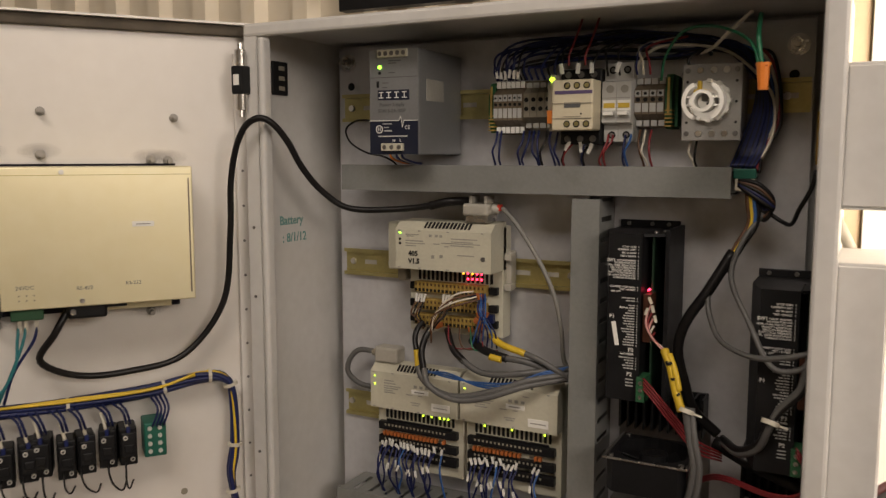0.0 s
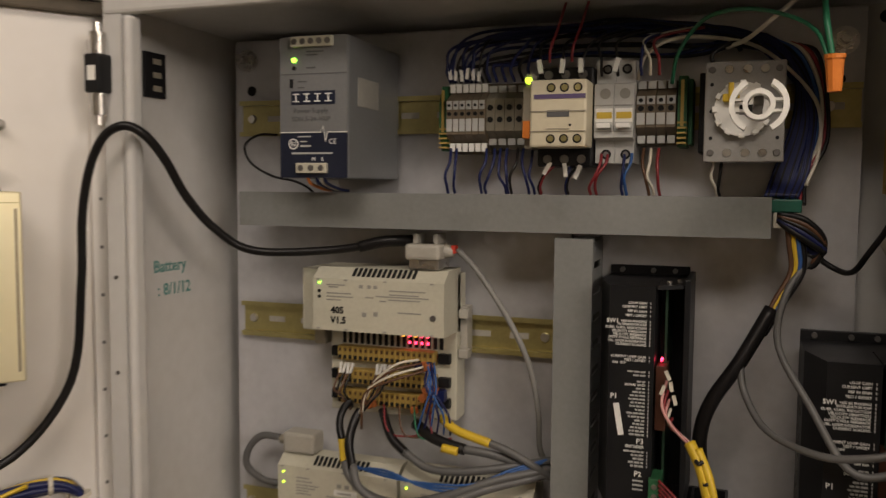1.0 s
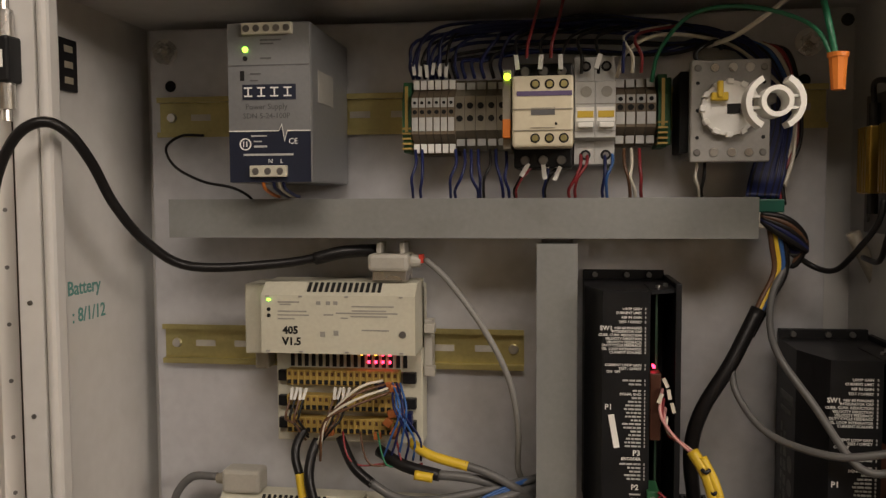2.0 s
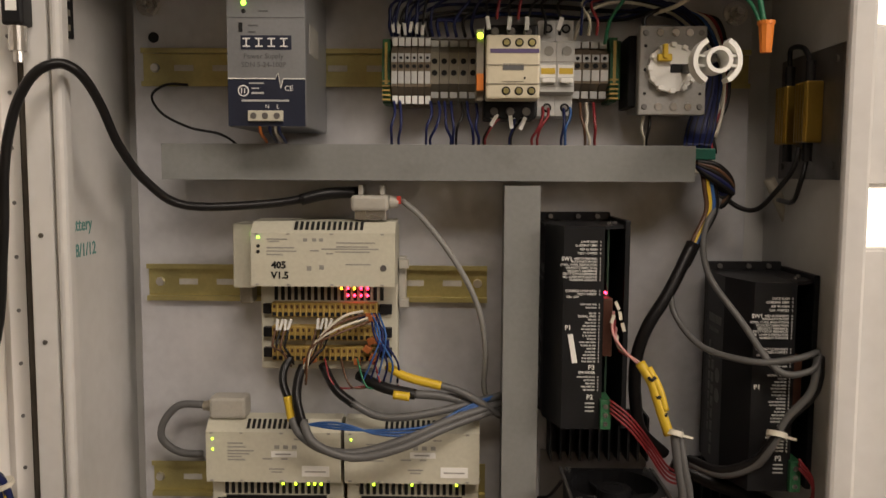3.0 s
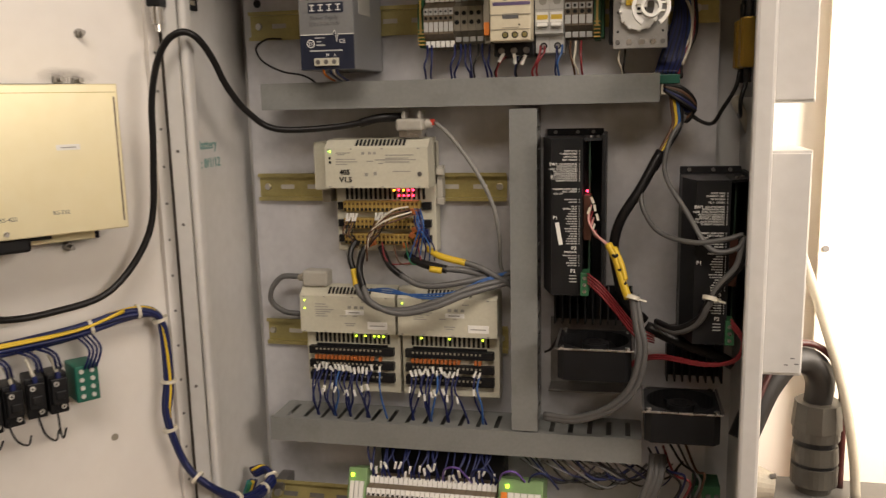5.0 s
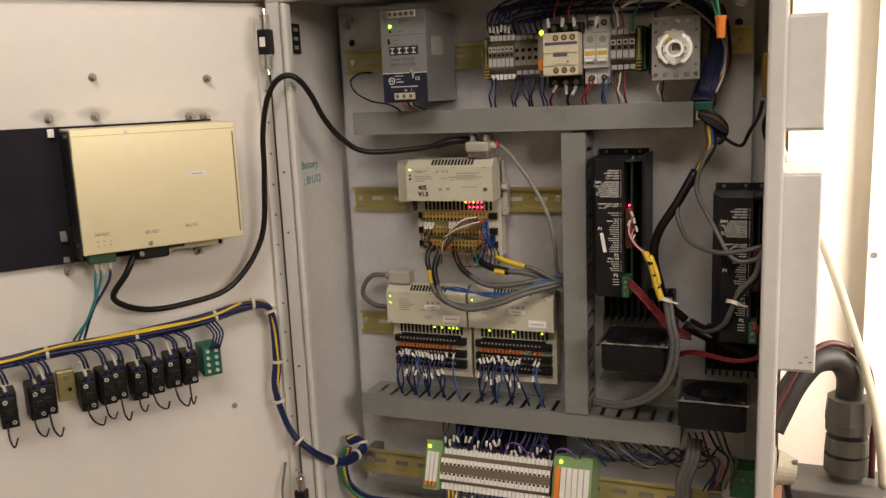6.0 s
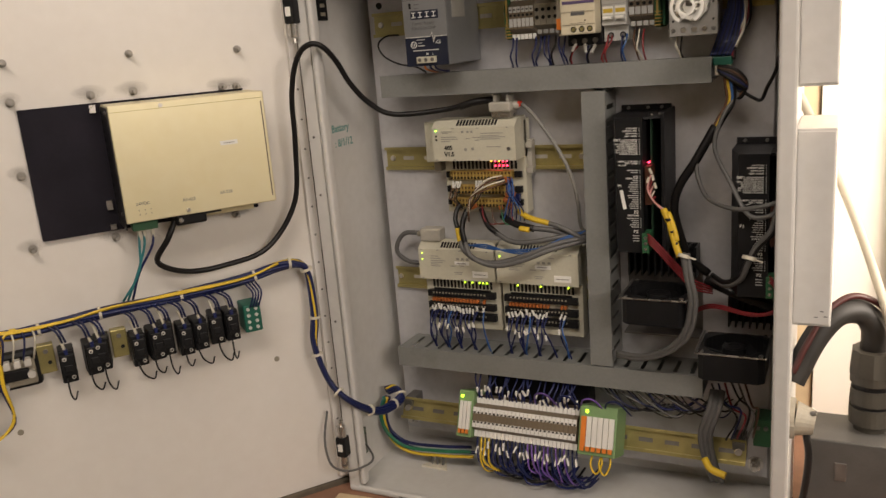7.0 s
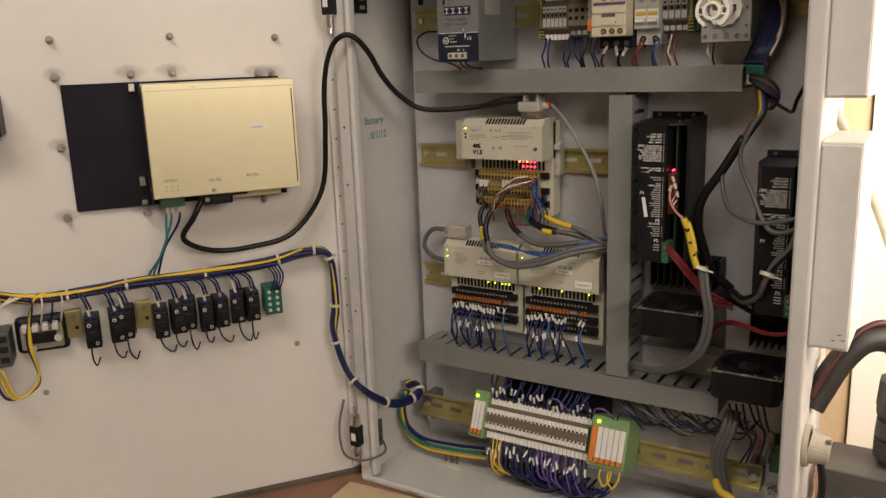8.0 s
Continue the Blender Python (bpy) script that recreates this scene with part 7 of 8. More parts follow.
solo("wire_splice", boxes((-0.0036, 0.0036, -0.0030, 0.0030, -0.0032, 0.0032), bev=0.0008), LEVER, "small orange wire splice at the ochre terminals", "splice", pose(-0.0643, -0.0465, 1.3417, 0, 35, 0), "orange splices")
wire([(0.1733, -0.1165, 1.3350), (0.1758, -0.1185, 1.3335), (0.1788, -0.1175, 1.3353)], 0.0016, RUBBER, "black tape strip round the yellow wrapped cable", name="tape_strip", category="tape", group="cables to the drives")
wire([(0.1786, -0.1185, 1.3207), (0.1811, -0.1205, 1.3193), (0.1832, -0.1195, 1.3210)], 0.0016, RUBBER, "black tape strip round the yellow wrapped cable", name="tape_strip", category="tape", group="cables to the drives")
wire([(0.1840, -0.1205, 1.3065), (0.1864, -0.1225, 1.3050), (0.1876, -0.1215, 1.3067)], 0.0016, RUBBER, "black tape strip round the yellow wrapped cable", name="tape_strip", category="tape", group="cables to the drives")
# cable ties
bm = bmesh.new()
ring(bm, 0, -0.0022, 0.0022, 0, 0.0063, 0.0075, 0, 360)
bx(bm, 0.0075, 0.0155, -0.001, 0.001, -0.001, 0.001)
solo("cable_tie", bm, WHITEW, "white cable tie round the drive cables", "cable tie", pose(0.1946, -0.1210, 1.2898, 70, 15, 0), "cable ties")
bm = bmesh.new()
ring(bm, 0, -0.0022, 0.0022, 0, 0.0068, 0.0080, 0, 360)
bx(bm, 0.0080, 0.0160, -0.001, 0.001, -0.001, 0.001)
solo("cable_tie", bm, WHITEW, "white cable tie round the drive cables", "cable tie", pose(0.2723, -0.1350, 1.2941, 70, 15, 0), "cable ties")
nut = thing("wire_nut", pose(0.2527, -0.1300, 1.6065), "orange twist-on wire nut on green wires", "wire nut")
part("cap", cyl(bmesh.new(), (0, 0, 0.011), (0.0005, 0, -0.012), 0.0062, 0.0045, 10), ORANGE, nut)
part("skirt", cyl(bmesh.new(), (0, 0, 0.012), (0, 0, 0.009), 0.0068, 0.0066, 16), ORANGE, nut)
cn = thing("inline_connector", pose(0.2306, -0.045, 1.5124), "teal and white inline connector at the duct's end", "connector")
part("teal_half", boxes((-0.011, 0.011, -0.008, 0.008, 0.001, 0.011), bev=0.001), TEAL, cn)
part("white_half", boxes((-0.009, 0.010, -0.007, 0.007, -0.011, 0.001), bev=0.001), WHITEW, cn)
# blue wires of the modules, down into the lower duct
wire([(-0.1970, -0.0440, 1.1680), (-0.1966, -0.0574, 1.1540), (-0.1971, -0.0561, 1.1340), (-0.1967, -0.0480, 1.1120), (-0.1967, -0.0400, 1.1000)], 0.0013, BLUEW, "blue wire dropping from a module into the lower duct", group="module wires", steps=4)
solo("wire_tag", boxes((-0.0013, 0.0013, -0.0011, 0.0011, -0.0040, 0.0040)), PAPER, "white wire tag below a module", "tag", pose(-0.1965, -0.0551, 1.1466, 0, 6, 0), "wire tags")
wire([(-0.1917, -0.0440, 1.1680), (-0.1941, -0.0524, 1.1540), (-0.1968, -0.0597, 1.1340), (-0.1953, -0.0480, 1.1120), (-0.1953, -0.0400, 1.1000)], 0.0013, BLUEW, "blue wire dropping from a module into the lower duct", group="module wires", steps=4)
wire([(-0.1864, -0.0440, 1.1680), (-0.1891, -0.0579, 1.1540), (-0.1873, -0.0578, 1.1340), (-0.1957, -0.0480, 1.1120), (-0.1957, -0.0400, 1.1000)], 0.0013, BLUEW, "blue wire dropping from a module into the lower duct", group="module wires", steps=4)
solo("wire_tag", boxes((-0.0013, 0.0013, -0.0011, 0.0011, -0.0040, 0.0040)), PAPER, "white wire tag below a module", "tag", pose(-0.1857, -0.0549, 1.1412, 0, 1, 0), "wire tags")
wire([(-0.1811, -0.0440, 1.1680), (-0.1830, -0.0519, 1.1540), (-0.1822, -0.0556, 1.1340), (-0.1758, -0.0480, 1.1120), (-0.1758, -0.0400, 1.1000)], 0.0013, BLUEW, "blue wire dropping from a module into the lower duct", group="module wires", steps=4)
solo("wire_tag", boxes((-0.0013, 0.0013, -0.0011, 0.0011, -0.0040, 0.0040)), PAPER, "white wire tag below a module", "tag", pose(-0.1815, -0.0591, 1.1467, 0, 7, 0), "wire tags")
wire([(-0.1758, -0.0440, 1.1680), (-0.1748, -0.0537, 1.1540), (-0.1767, -0.0620, 1.1340), (-0.1740, -0.0480, 1.1120), (-0.1740, -0.0400, 1.1000)], 0.0013, BLUEW, "blue wire dropping from a module into the lower duct", group="module wires", steps=4)
wire([(-0.1705, -0.0440, 1.1680), (-0.1685, -0.0557, 1.1540), (-0.1727, -0.0528, 1.1340), (-0.1720, -0.0480, 1.1120), (-0.1720, -0.0400, 1.1000)], 0.0013, BLUEW, "blue wire dropping from a module into the lower duct", group="module wires", steps=4)
solo("wire_tag", boxes((-0.0013, 0.0013, -0.0011, 0.0011, -0.0040, 0.0040)), PAPER, "white wire tag below a module", "tag", pose(-0.1718, -0.0544, 1.1494, 0, -5, 0), "wire tags")
wire([(-0.1652, -0.0440, 1.1680), (-0.1659, -0.0577, 1.1540), (-0.1661, -0.0500, 1.1340), (-0.1726, -0.0480, 1.1120), (-0.1726, -0.0400, 1.1000)], 0.0013, BLUEL, "blue wire dropping from a module into the lower duct", group="module wires", steps=4)
solo("wire_tag", boxes((-0.0013, 0.0013, -0.0011, 0.0011, -0.0040, 0.0040)), PAPER, "white wire tag below a module", "tag", pose(-0.1669, -0.0595, 1.1462, 0, 24, 0), "wire tags")
wire([(-0.1599, -0.0440, 1.1680), (-0.1625, -0.0550, 1.1540), (-0.1537, -0.0532, 1.1340), (-0.1519, -0.0480, 1.1120), (-0.1519, -0.0400, 1.1000)], 0.0013, BLUEW, "blue wire dropping from a module into the lower duct", group="module wires", steps=4)
wire([(-0.1546, -0.0440, 1.1680), (-0.1556, -0.0577, 1.1540), (-0.1518, -0.0514, 1.1340), (-0.1532, -0.0480, 1.1120), (-0.1532, -0.0400, 1.1000)], 0.0013, BLUEW, "blue wire dropping from a module into the lower duct", group="module wires", steps=4)
solo("wire_tag", boxes((-0.0013, 0.0013, -0.0011, 0.0011, -0.0040, 0.0040)), PAPER, "white wire tag below a module", "tag", pose(-0.1561, -0.0546, 1.1417, 0, 15, 0), "wire tags")
wire([(-0.1493, -0.0440, 1.1680), (-0.1489, -0.0536, 1.1540), (-0.1535, -0.0588, 1.1340), (-0.1528, -0.0480, 1.1120), (-0.1528, -0.0400, 1.1000)], 0.0013, BLUEW, "blue wire dropping from a module into the lower duct", group="module wires", steps=4)
solo("wire_tag", boxes((-0.0013, 0.0013, -0.0011, 0.0011, -0.0040, 0.0040)), PAPER, "white wire tag below a module", "tag", pose(-0.1515, -0.0579, 1.1423, 0, -4, 0), "wire tags")
wire([(-0.1440, -0.0440, 1.1680), (-0.1454, -0.0578, 1.1540), (-0.1459, -0.0536, 1.1340), (-0.1526, -0.0480, 1.1120), (-0.1526, -0.0400, 1.1000)], 0.0013, BLUEW, "blue wire dropping from a module into the lower duct", group="module wires", steps=4)
wire([(-0.1387, -0.0440, 1.1680), (-0.1404, -0.0532, 1.1540), (-0.1302, -0.0577, 1.1340), (-0.1275, -0.0480, 1.1120), (-0.1275, -0.0400, 1.1000)], 0.0013, BLUEW, "blue wire dropping from a module into the lower duct", group="module wires", steps=4)
solo("wire_tag", boxes((-0.0013, 0.0013, -0.0011, 0.0011, -0.0040, 0.0040)), PAPER, "white wire tag below a module", "tag", pose(-0.1411, -0.0599, 1.1433, 0, -12, 0), "wire tags")
wire([(-0.1334, -0.0440, 1.1680), (-0.1344, -0.0524, 1.1540), (-0.1341, -0.0511, 1.1340), (-0.1279, -0.0480, 1.1120), (-0.1279, -0.0400, 1.1000)], 0.0013, BLUEW, "blue wire dropping from a module into the lower duct", group="module wires", steps=4)
solo("wire_tag", boxes((-0.0013, 0.0013, -0.0011, 0.0011, -0.0040, 0.0040)), PAPER, "white wire tag below a module", "tag", pose(-0.1329, -0.0555, 1.1476, 0, -6, 0), "wire tags")
wire([(-0.1281, -0.0440, 1.1680), (-0.1253, -0.0539, 1.1540), (-0.1280, -0.0604, 1.1340), (-0.1292, -0.0480, 1.1120), (-0.1292, -0.0400, 1.1000)], 0.0013, BLUEW, "blue wire dropping from a module into the lower duct", group="module wires", steps=4)
wire([(-0.1228, -0.0440, 1.1680), (-0.1249, -0.0573, 1.1540), (-0.1240, -0.0530, 1.1340), (-0.1303, -0.0480, 1.1120), (-0.1303, -0.0400, 1.1000)], 0.0013, BLUEW, "blue wire dropping from a module into the lower duct", group="module wires", steps=4)
solo("wire_tag", boxes((-0.0013, 0.0013, -0.0011, 0.0011, -0.0040, 0.0040)), PAPER, "white wire tag below a module", "tag", pose(-0.1247, -0.0584, 1.1513, 0, -15, 0), "wire tags")
wire([(-0.1122, -0.0440, 1.1680), (-0.1099, -0.0548, 1.1540), (-0.1091, -0.0512, 1.1340), (-0.1047, -0.0480, 1.1120), (-0.1047, -0.0400, 1.1000)], 0.0013, BLUEL, "blue wire dropping from a module into the lower duct", group="module wires", steps=4)
wire([(-0.0700, -0.0440, 1.1680), (-0.0691, -0.0553, 1.1540), (-0.0727, -0.0501, 1.1340), (-0.0696, -0.0480, 1.1120), (-0.0696, -0.0400, 1.1000)], 0.0013, BLUEW, "blue wire dropping from a module into the lower duct", group="module wires", steps=4)
solo("wire_tag", boxes((-0.0013, 0.0013, -0.0011, 0.0011, -0.0040, 0.0040)), PAPER, "white wire tag below a module", "tag", pose(-0.0708, -0.0556, 1.1499, 0, 10, 0), "wire tags")
wire([(-0.0647, -0.0440, 1.1680), (-0.0644, -0.0553, 1.1540), (-0.0697, -0.0553, 1.1340), (-0.0691, -0.0480, 1.1120), (-0.0691, -0.0400, 1.1000)], 0.0013, BLUEW, "blue wire dropping from a module into the lower duct", group="module wires", steps=4)
wire([(-0.0594, -0.0440, 1.1680), (-0.0570, -0.0505, 1.1540), (-0.0626, -0.0509, 1.1340), (-0.0709, -0.0480, 1.1120), (-0.0709, -0.0400, 1.1000)], 0.0013, BLUEW, "blue wire dropping from a module into the lower duct", group="module wires", steps=4)
solo("wire_tag", boxes((-0.0013, 0.0013, -0.0011, 0.0011, -0.0040, 0.0040)), PAPER, "white wire tag below a module", "tag", pose(-0.0583, -0.0560, 1.1455, 0, 17, 0), "wire tags")
wire([(-0.0541, -0.0440, 1.1680), (-0.0567, -0.0573, 1.1540), (-0.0514, -0.0511, 1.1340), (-0.0489, -0.0480, 1.1120), (-0.0489, -0.0400, 1.1000)], 0.0013, BLUEW, "blue wire dropping from a module into the lower duct", group="module wires", steps=4)
solo("wire_tag", boxes((-0.0013, 0.0013, -0.0011, 0.0011, -0.0040, 0.0040)), PAPER, "white wire tag below a module", "tag", pose(-0.0512, -0.0597, 1.1422, 0, -4, 0), "wire tags")
wire([(-0.0488, -0.0440, 1.1680), (-0.0499, -0.0550, 1.1540), (-0.0513, -0.0584, 1.1340), (-0.0485, -0.0480, 1.1120), (-0.0485, -0.0400, 1.1000)], 0.0013, BLUEW, "blue wire dropping from a module into the lower duct", group="module wires", steps=4)
wire([(-0.0435, -0.0440, 1.1680), (-0.0455, -0.0565, 1.1540), (-0.0469, -0.0550, 1.1340), (-0.0488, -0.0480, 1.1120), (-0.0488, -0.0400, 1.1000)], 0.0013, BLUEW, "blue wire dropping from a module into the lower duct", group="module wires", steps=4)
solo("wire_tag", boxes((-0.0013, 0.0013, -0.0011, 0.0011, -0.0040, 0.0040)), PAPER, "white wire tag below a module", "tag", pose(-0.0429, -0.0569, 1.1452, 0, -23, 0), "wire tags")
wire([(-0.0382, -0.0440, 1.1680), (-0.0354, -0.0578, 1.1540), (-0.0408, -0.0543, 1.1340), (-0.0461, -0.0480, 1.1120), (-0.0461, -0.0400, 1.1000)], 0.0013, BLUEL, "blue wire dropping from a module into the lower duct", group="module wires", steps=4)
solo("wire_tag", boxes((-0.0013, 0.0013, -0.0011, 0.0011, -0.0040, 0.0040)), PAPER, "white wire tag below a module", "tag", pose(-0.0390, -0.0581, 1.1484, 0, -19, 0), "wire tags")
wire([(-0.0329, -0.0440, 1.1680), (-0.0337, -0.0541, 1.1540), (-0.0267, -0.0560, 1.1340), (-0.0256, -0.0480, 1.1120), (-0.0256, -0.0400, 1.1000)], 0.0013, BLUEW, "blue wire dropping from a module into the lower duct", group="module wires", steps=4)
wire([(-0.0276, -0.0440, 1.1680), (-0.0257, -0.0534, 1.1540), (-0.0268, -0.0527, 1.1340), (-0.0264, -0.0480, 1.1120), (-0.0264, -0.0400, 1.1000)], 0.0013, BLUEW, "blue wire dropping from a module into the lower duct", group="module wires", steps=4)
solo("wire_tag", boxes((-0.0013, 0.0013, -0.0011, 0.0011, -0.0040, 0.0040)), PAPER, "white wire tag below a module", "tag", pose(-0.0280, -0.0563, 1.1495, 0, -20, 0), "wire tags")
wire([(-0.0223, -0.0440, 1.1680), (-0.0242, -0.0556, 1.1540), (-0.0270, -0.0533, 1.1340), (-0.0243, -0.0480, 1.1120), (-0.0243, -0.0400, 1.1000)], 0.0013, BLUEW, "blue wire dropping from a module into the lower duct", group="module wires", steps=4)
solo("wire_tag", boxes((-0.0013, 0.0013, -0.0011, 0.0011, -0.0040, 0.0040)), PAPER, "white wire tag below a module", "tag", pose(-0.0232, -0.0578, 1.1416, 0, -2, 0), "wire tags")
wire([(-0.0170, -0.0440, 1.1680), (-0.0183, -0.0538, 1.1540), (-0.0177, -0.0558, 1.1340), (-0.0257, -0.0480, 1.1120), (-0.0257, -0.0400, 1.1000)], 0.0013, BLUEW, "blue wire dropping from a module into the lower duct", group="module wires", steps=4)
wire([(-0.0117, -0.0440, 1.1680), (-0.0137, -0.0574, 1.1540), (-0.0070, -0.0523, 1.1340), (-0.0002, -0.0480, 1.1120), (-0.0002, -0.0400, 1.1000)], 0.0013, BLUEW, "blue wire dropping from a module into the lower duct", group="module wires", steps=4)
solo("wire_tag", boxes((-0.0013, 0.0013, -0.0011, 0.0011, -0.0040, 0.0040)), PAPER, "white wire tag below a module", "tag", pose(-0.0102, -0.0595, 1.1411, 0, -12, 0), "wire tags")
wire([(0.0095, -0.0440, 1.1680), (0.0086, -0.0519, 1.1540), (0.0116, -0.0505, 1.1340), (0.0216, -0.0480, 1.1120), (0.0216, -0.0400, 1.1000)], 0.0013, BLUEW, "blue wire dropping from a module into the lower duct", group="module wires", steps=4)
solo("wire_tag", boxes((-0.0013, 0.0013, -0.0011, 0.0011, -0.0040, 0.0040)), PAPER, "white wire tag below a module", "tag", pose(0.0102, -0.0599, 1.1520, 0, 0, 0), "wire tags")
wire([(0.0148, -0.0440, 1.1680), (0.0137, -0.0563, 1.1540), (0.0194, -0.0577, 1.1340), (0.0186, -0.0480, 1.1120), (0.0186, -0.0400, 1.1000)], 0.0013, BLUEL, "blue wire dropping from a module into the lower duct", group="module wires", steps=4)
# resistors on the side wall
rp = thing("resistor_plate", pose(0.3165, 0, 0), "gold power resistors on a dark plate on the side wall", "resistor")
part("plate", boxes((-0.004, -0.0005, -0.132, -0.010, 1.497, 1.603), bev=0.0006), DARKSTEEL, rp)
for y0 in (-0.058, -0.100):
    r = part("resistor", boxes((-0.018, -0.004, y0, y0 + 0.022, 1.527, 1.577), bev=0.0015), RESIST, rp, "gold finned resistor")
    for k in range(4):
        part("fin", boxes((-0.0195, -0.018, y0 + 0.002 + k * 0.0052, y0 + 0.0045 + k * 0.0052, 1.528, 1.576)), RESIST, r)
    part("lead_sleeve", cyl(bmesh.new(), (-0.011, y0 + 0.011, 1.577), (-0.011, y0 + 0.011, 1.594), 0.004, n=12), RUBBER, r)
    part("lead_sleeve", cyl(bmesh.new(), (-0.011, y0 + 0.011, 1.527), (-0.011, y0 + 0.011, 1.512), 0.004, n=12), RUBBER, r)
for y, z in ((-0.020, 1.590), (-0.122, 1.508), (-0.122, 1.592), (-0.020, 1.508)):
    part("screw", cyl(bmesh.new(), (-0.0035, y, z), (-0.006, y, z), 0.0032, n=10), DARKSTEEL, rp)
wire([(0.305, -0.047, 1.594), (0.302, -0.055, 1.608), (0.303, -0.078, 1.606), (0.305, -0.089, 1.594)], 0.0022, RUBBER, "black lead joining the two resistors")
wire([(0.305, -0.089, 1.512), (0.300, -0.092, 1.495), (0.303, -0.070, 1.478), (0.306, -0.030, 1.478)], 0.0022, RUBBER, "black resistor lead along the side wall")

# outside, beside the cabinet
gbx = thing("junction_box", pose(0, 0, 0), "dark grey steel junction box standing beside the cabinet", "junction box")
part("body", boxes((0.337, 0.600, -0.050, 0.034, 0.901, 1.030), bev=0.002), mat("dull_grey_paint", (0.075, 0.072, 0.068), 0.5, dirt=0.06), gbx)
part("lid_seam", boxes((0.440, 0.4425, -0.0515, -0.0495, 0.915, 1.022), (0.452, 0.4545, -0.0515, -0.0495, 0.915, 1.022)), DARKINK, gbx)
part("hatch", boxes((0.372, 0.386, -0.0518, -0.0495, 0.975, 1.000), bev=0.0005), DARKSTEEL, gbx)
gl = thing("cable_gland", pose(0.412, 0.002, 1.030), "large ribbed grey cable gland on the junction box", "cable gland")
GLANDM = mat("aged_nylon", (0.050, 0.045, 0.036), 0.5, dirt=0.05)
for z0, z1, r0, r1, nm in ((0.0, 0.008, 0.020, 0.022, "collar"), (0.008, 0.026, 0.0265, 0.0265, "ring"), (0.026, 0.030, 0.024, 0.024, "groove"), (0.030, 0.046, 0.0265, 0.025, "ring"), (0.046, 0.052, 0.023, 0.023, "groove"), (0.052, 0.062, 0.0265, 0.0265, "ring")):
    part(nm, cyl(bmesh.new(), (0, 0, z0 * 1.28), (0, 0, z1 * 1.28), r0, r1, 28), GLANDM if nm != "groove" else BLACKPL, gl)
part("clamp_nut", cyl(bmesh.new(), (0, 0, 0.0793), (0, -0.001, 0.112), 0.0285, 0.026, 10), GLANDM, gl)
wire([(0.412, 0.003, 1.136), (0.411, -0.004, 1.172), (0.394, -0.014, 1.196), (0.368, -0.030, 1.196), (0.345, -0.045, 1.170), (0.328, -0.058, 1.135), (0.319, -0.066, 1.115)], 0.0165, mat("hose_rubber", (0.016, 0.014, 0.012), 0.5, dirt=0.05), "thick dark flexible hose arching into the cabinet side", "flexible_hose", "hose", steps=10)
wire([(0.444, 0.012, 1.030), (0.440, 0.006, 1.140), (0.425, -0.008, 1.195), (0.390, -0.022, 1.219), (0.360, -0.040, 1.206), (0.335, -0.062, 1.165), (0.320, -0.076, 1.130)], 0.0042, mat("dark_red_cable", (0.055, 0.012, 0.010), 0.4), "dark red cable lying along the hose", "red_cable", "cable", steps=8)
HUBM = mat("dusty_cream_casting", (0.34, 0.31, 0.25), 0.6, 0, 0.12, 60, 0.1, dirt=0.06)
hub = thing("conduit_hub", pose(0.3195, -0.100, 1.080), "cream conduit hub on the cabinet's outer side", "conduit hub")
part("flange", cyl(bmesh.new(), (0, 0, 0), (0.006, 0, 0), 0.026, 0.025, 24), HUBM, hub)
part("dome", cyl(bmesh.new(), (0.006, 0, 0), (0.028, 0, -0.003), 0.022, 0.015, 24), HUBM, hub)
part("screw", cyl(bmesh.new(), (0.024, -0.008, 0.012), (0.030, -0.009, 0.014), 0.003, n=8), DARKSTEEL, hub)
wire([(0.338, -0.100, 1.062), (0.342, -0.102, 1.030), (0.338, -0.100, 0.980), (0.330, -0.098, 0.930)], 0.0045, RUBBER, "dark cable hanging from the conduit hub", "hub_cable", "cable")
for x, z in ((0.352, 1.238), (0.356, 1.232), (0.346, 1.231)):
    part("scuff", boxes((x - 0.002, x + 0.002, -0.1479, -0.1474, z - 0.0005, z + 0.0005)), DARKINK, ob1)
wire([(0.3028, -0.0150, 1.4970), (0.3398, -0.0150, 1.4202), (0.3774, -0.0150, 1.3323), (0.4090, -0.0170, 1.2430), (0.4330, -0.0230, 1.1621), (0.4480, -0.0230, 1.0861), (0.4540, -0.0200, 1.0330)], 0.0055, mat("pale_conduit", (0.42, 0.38, 0.30), 0.5), "pale grey flexible conduit behind the outer boxes", "thin_conduit", "conduit")
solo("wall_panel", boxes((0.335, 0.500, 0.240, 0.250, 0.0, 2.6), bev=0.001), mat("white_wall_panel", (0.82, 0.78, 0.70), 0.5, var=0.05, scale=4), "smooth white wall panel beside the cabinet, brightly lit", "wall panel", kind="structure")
cream_panel = thing("wall_panel", pose(0, 0, 0), "cream painted sheet fixed over the white wall panel", "wall panel", kind="structure")
part("sheet", boxes((0.446, 3.0, 0.200, 0.206, 0.0, 2.6), bev=0.001), mat("cream_sheet_paint", (0.80, 0.73, 0.61), 0.55, var=0.08, scale=5, dirt=0.03), cream_panel)
part("batten", boxes((0.460, 3.0, 0.206, 0.240, 0.0, 2.6)), TIMBER, cream_panel)
part("screw", cyl(bmesh.new(), (0.455, 0.200, 1.290), (0.455, 0.197, 1.290), 0.0045, n=12), DARKSTEEL, cream_panel)
solo("timber_post", boxes((0.245, 0.333, 0.246, 0.300, 0.0, 2.6), bev=0.003), TIMBER, "pale timber post behind the cabinet", "post")
sg = thing("framed_sign", pose(-0.33, 0.40, 1.80), "black framed board on the wall above the cabinet", "sign")
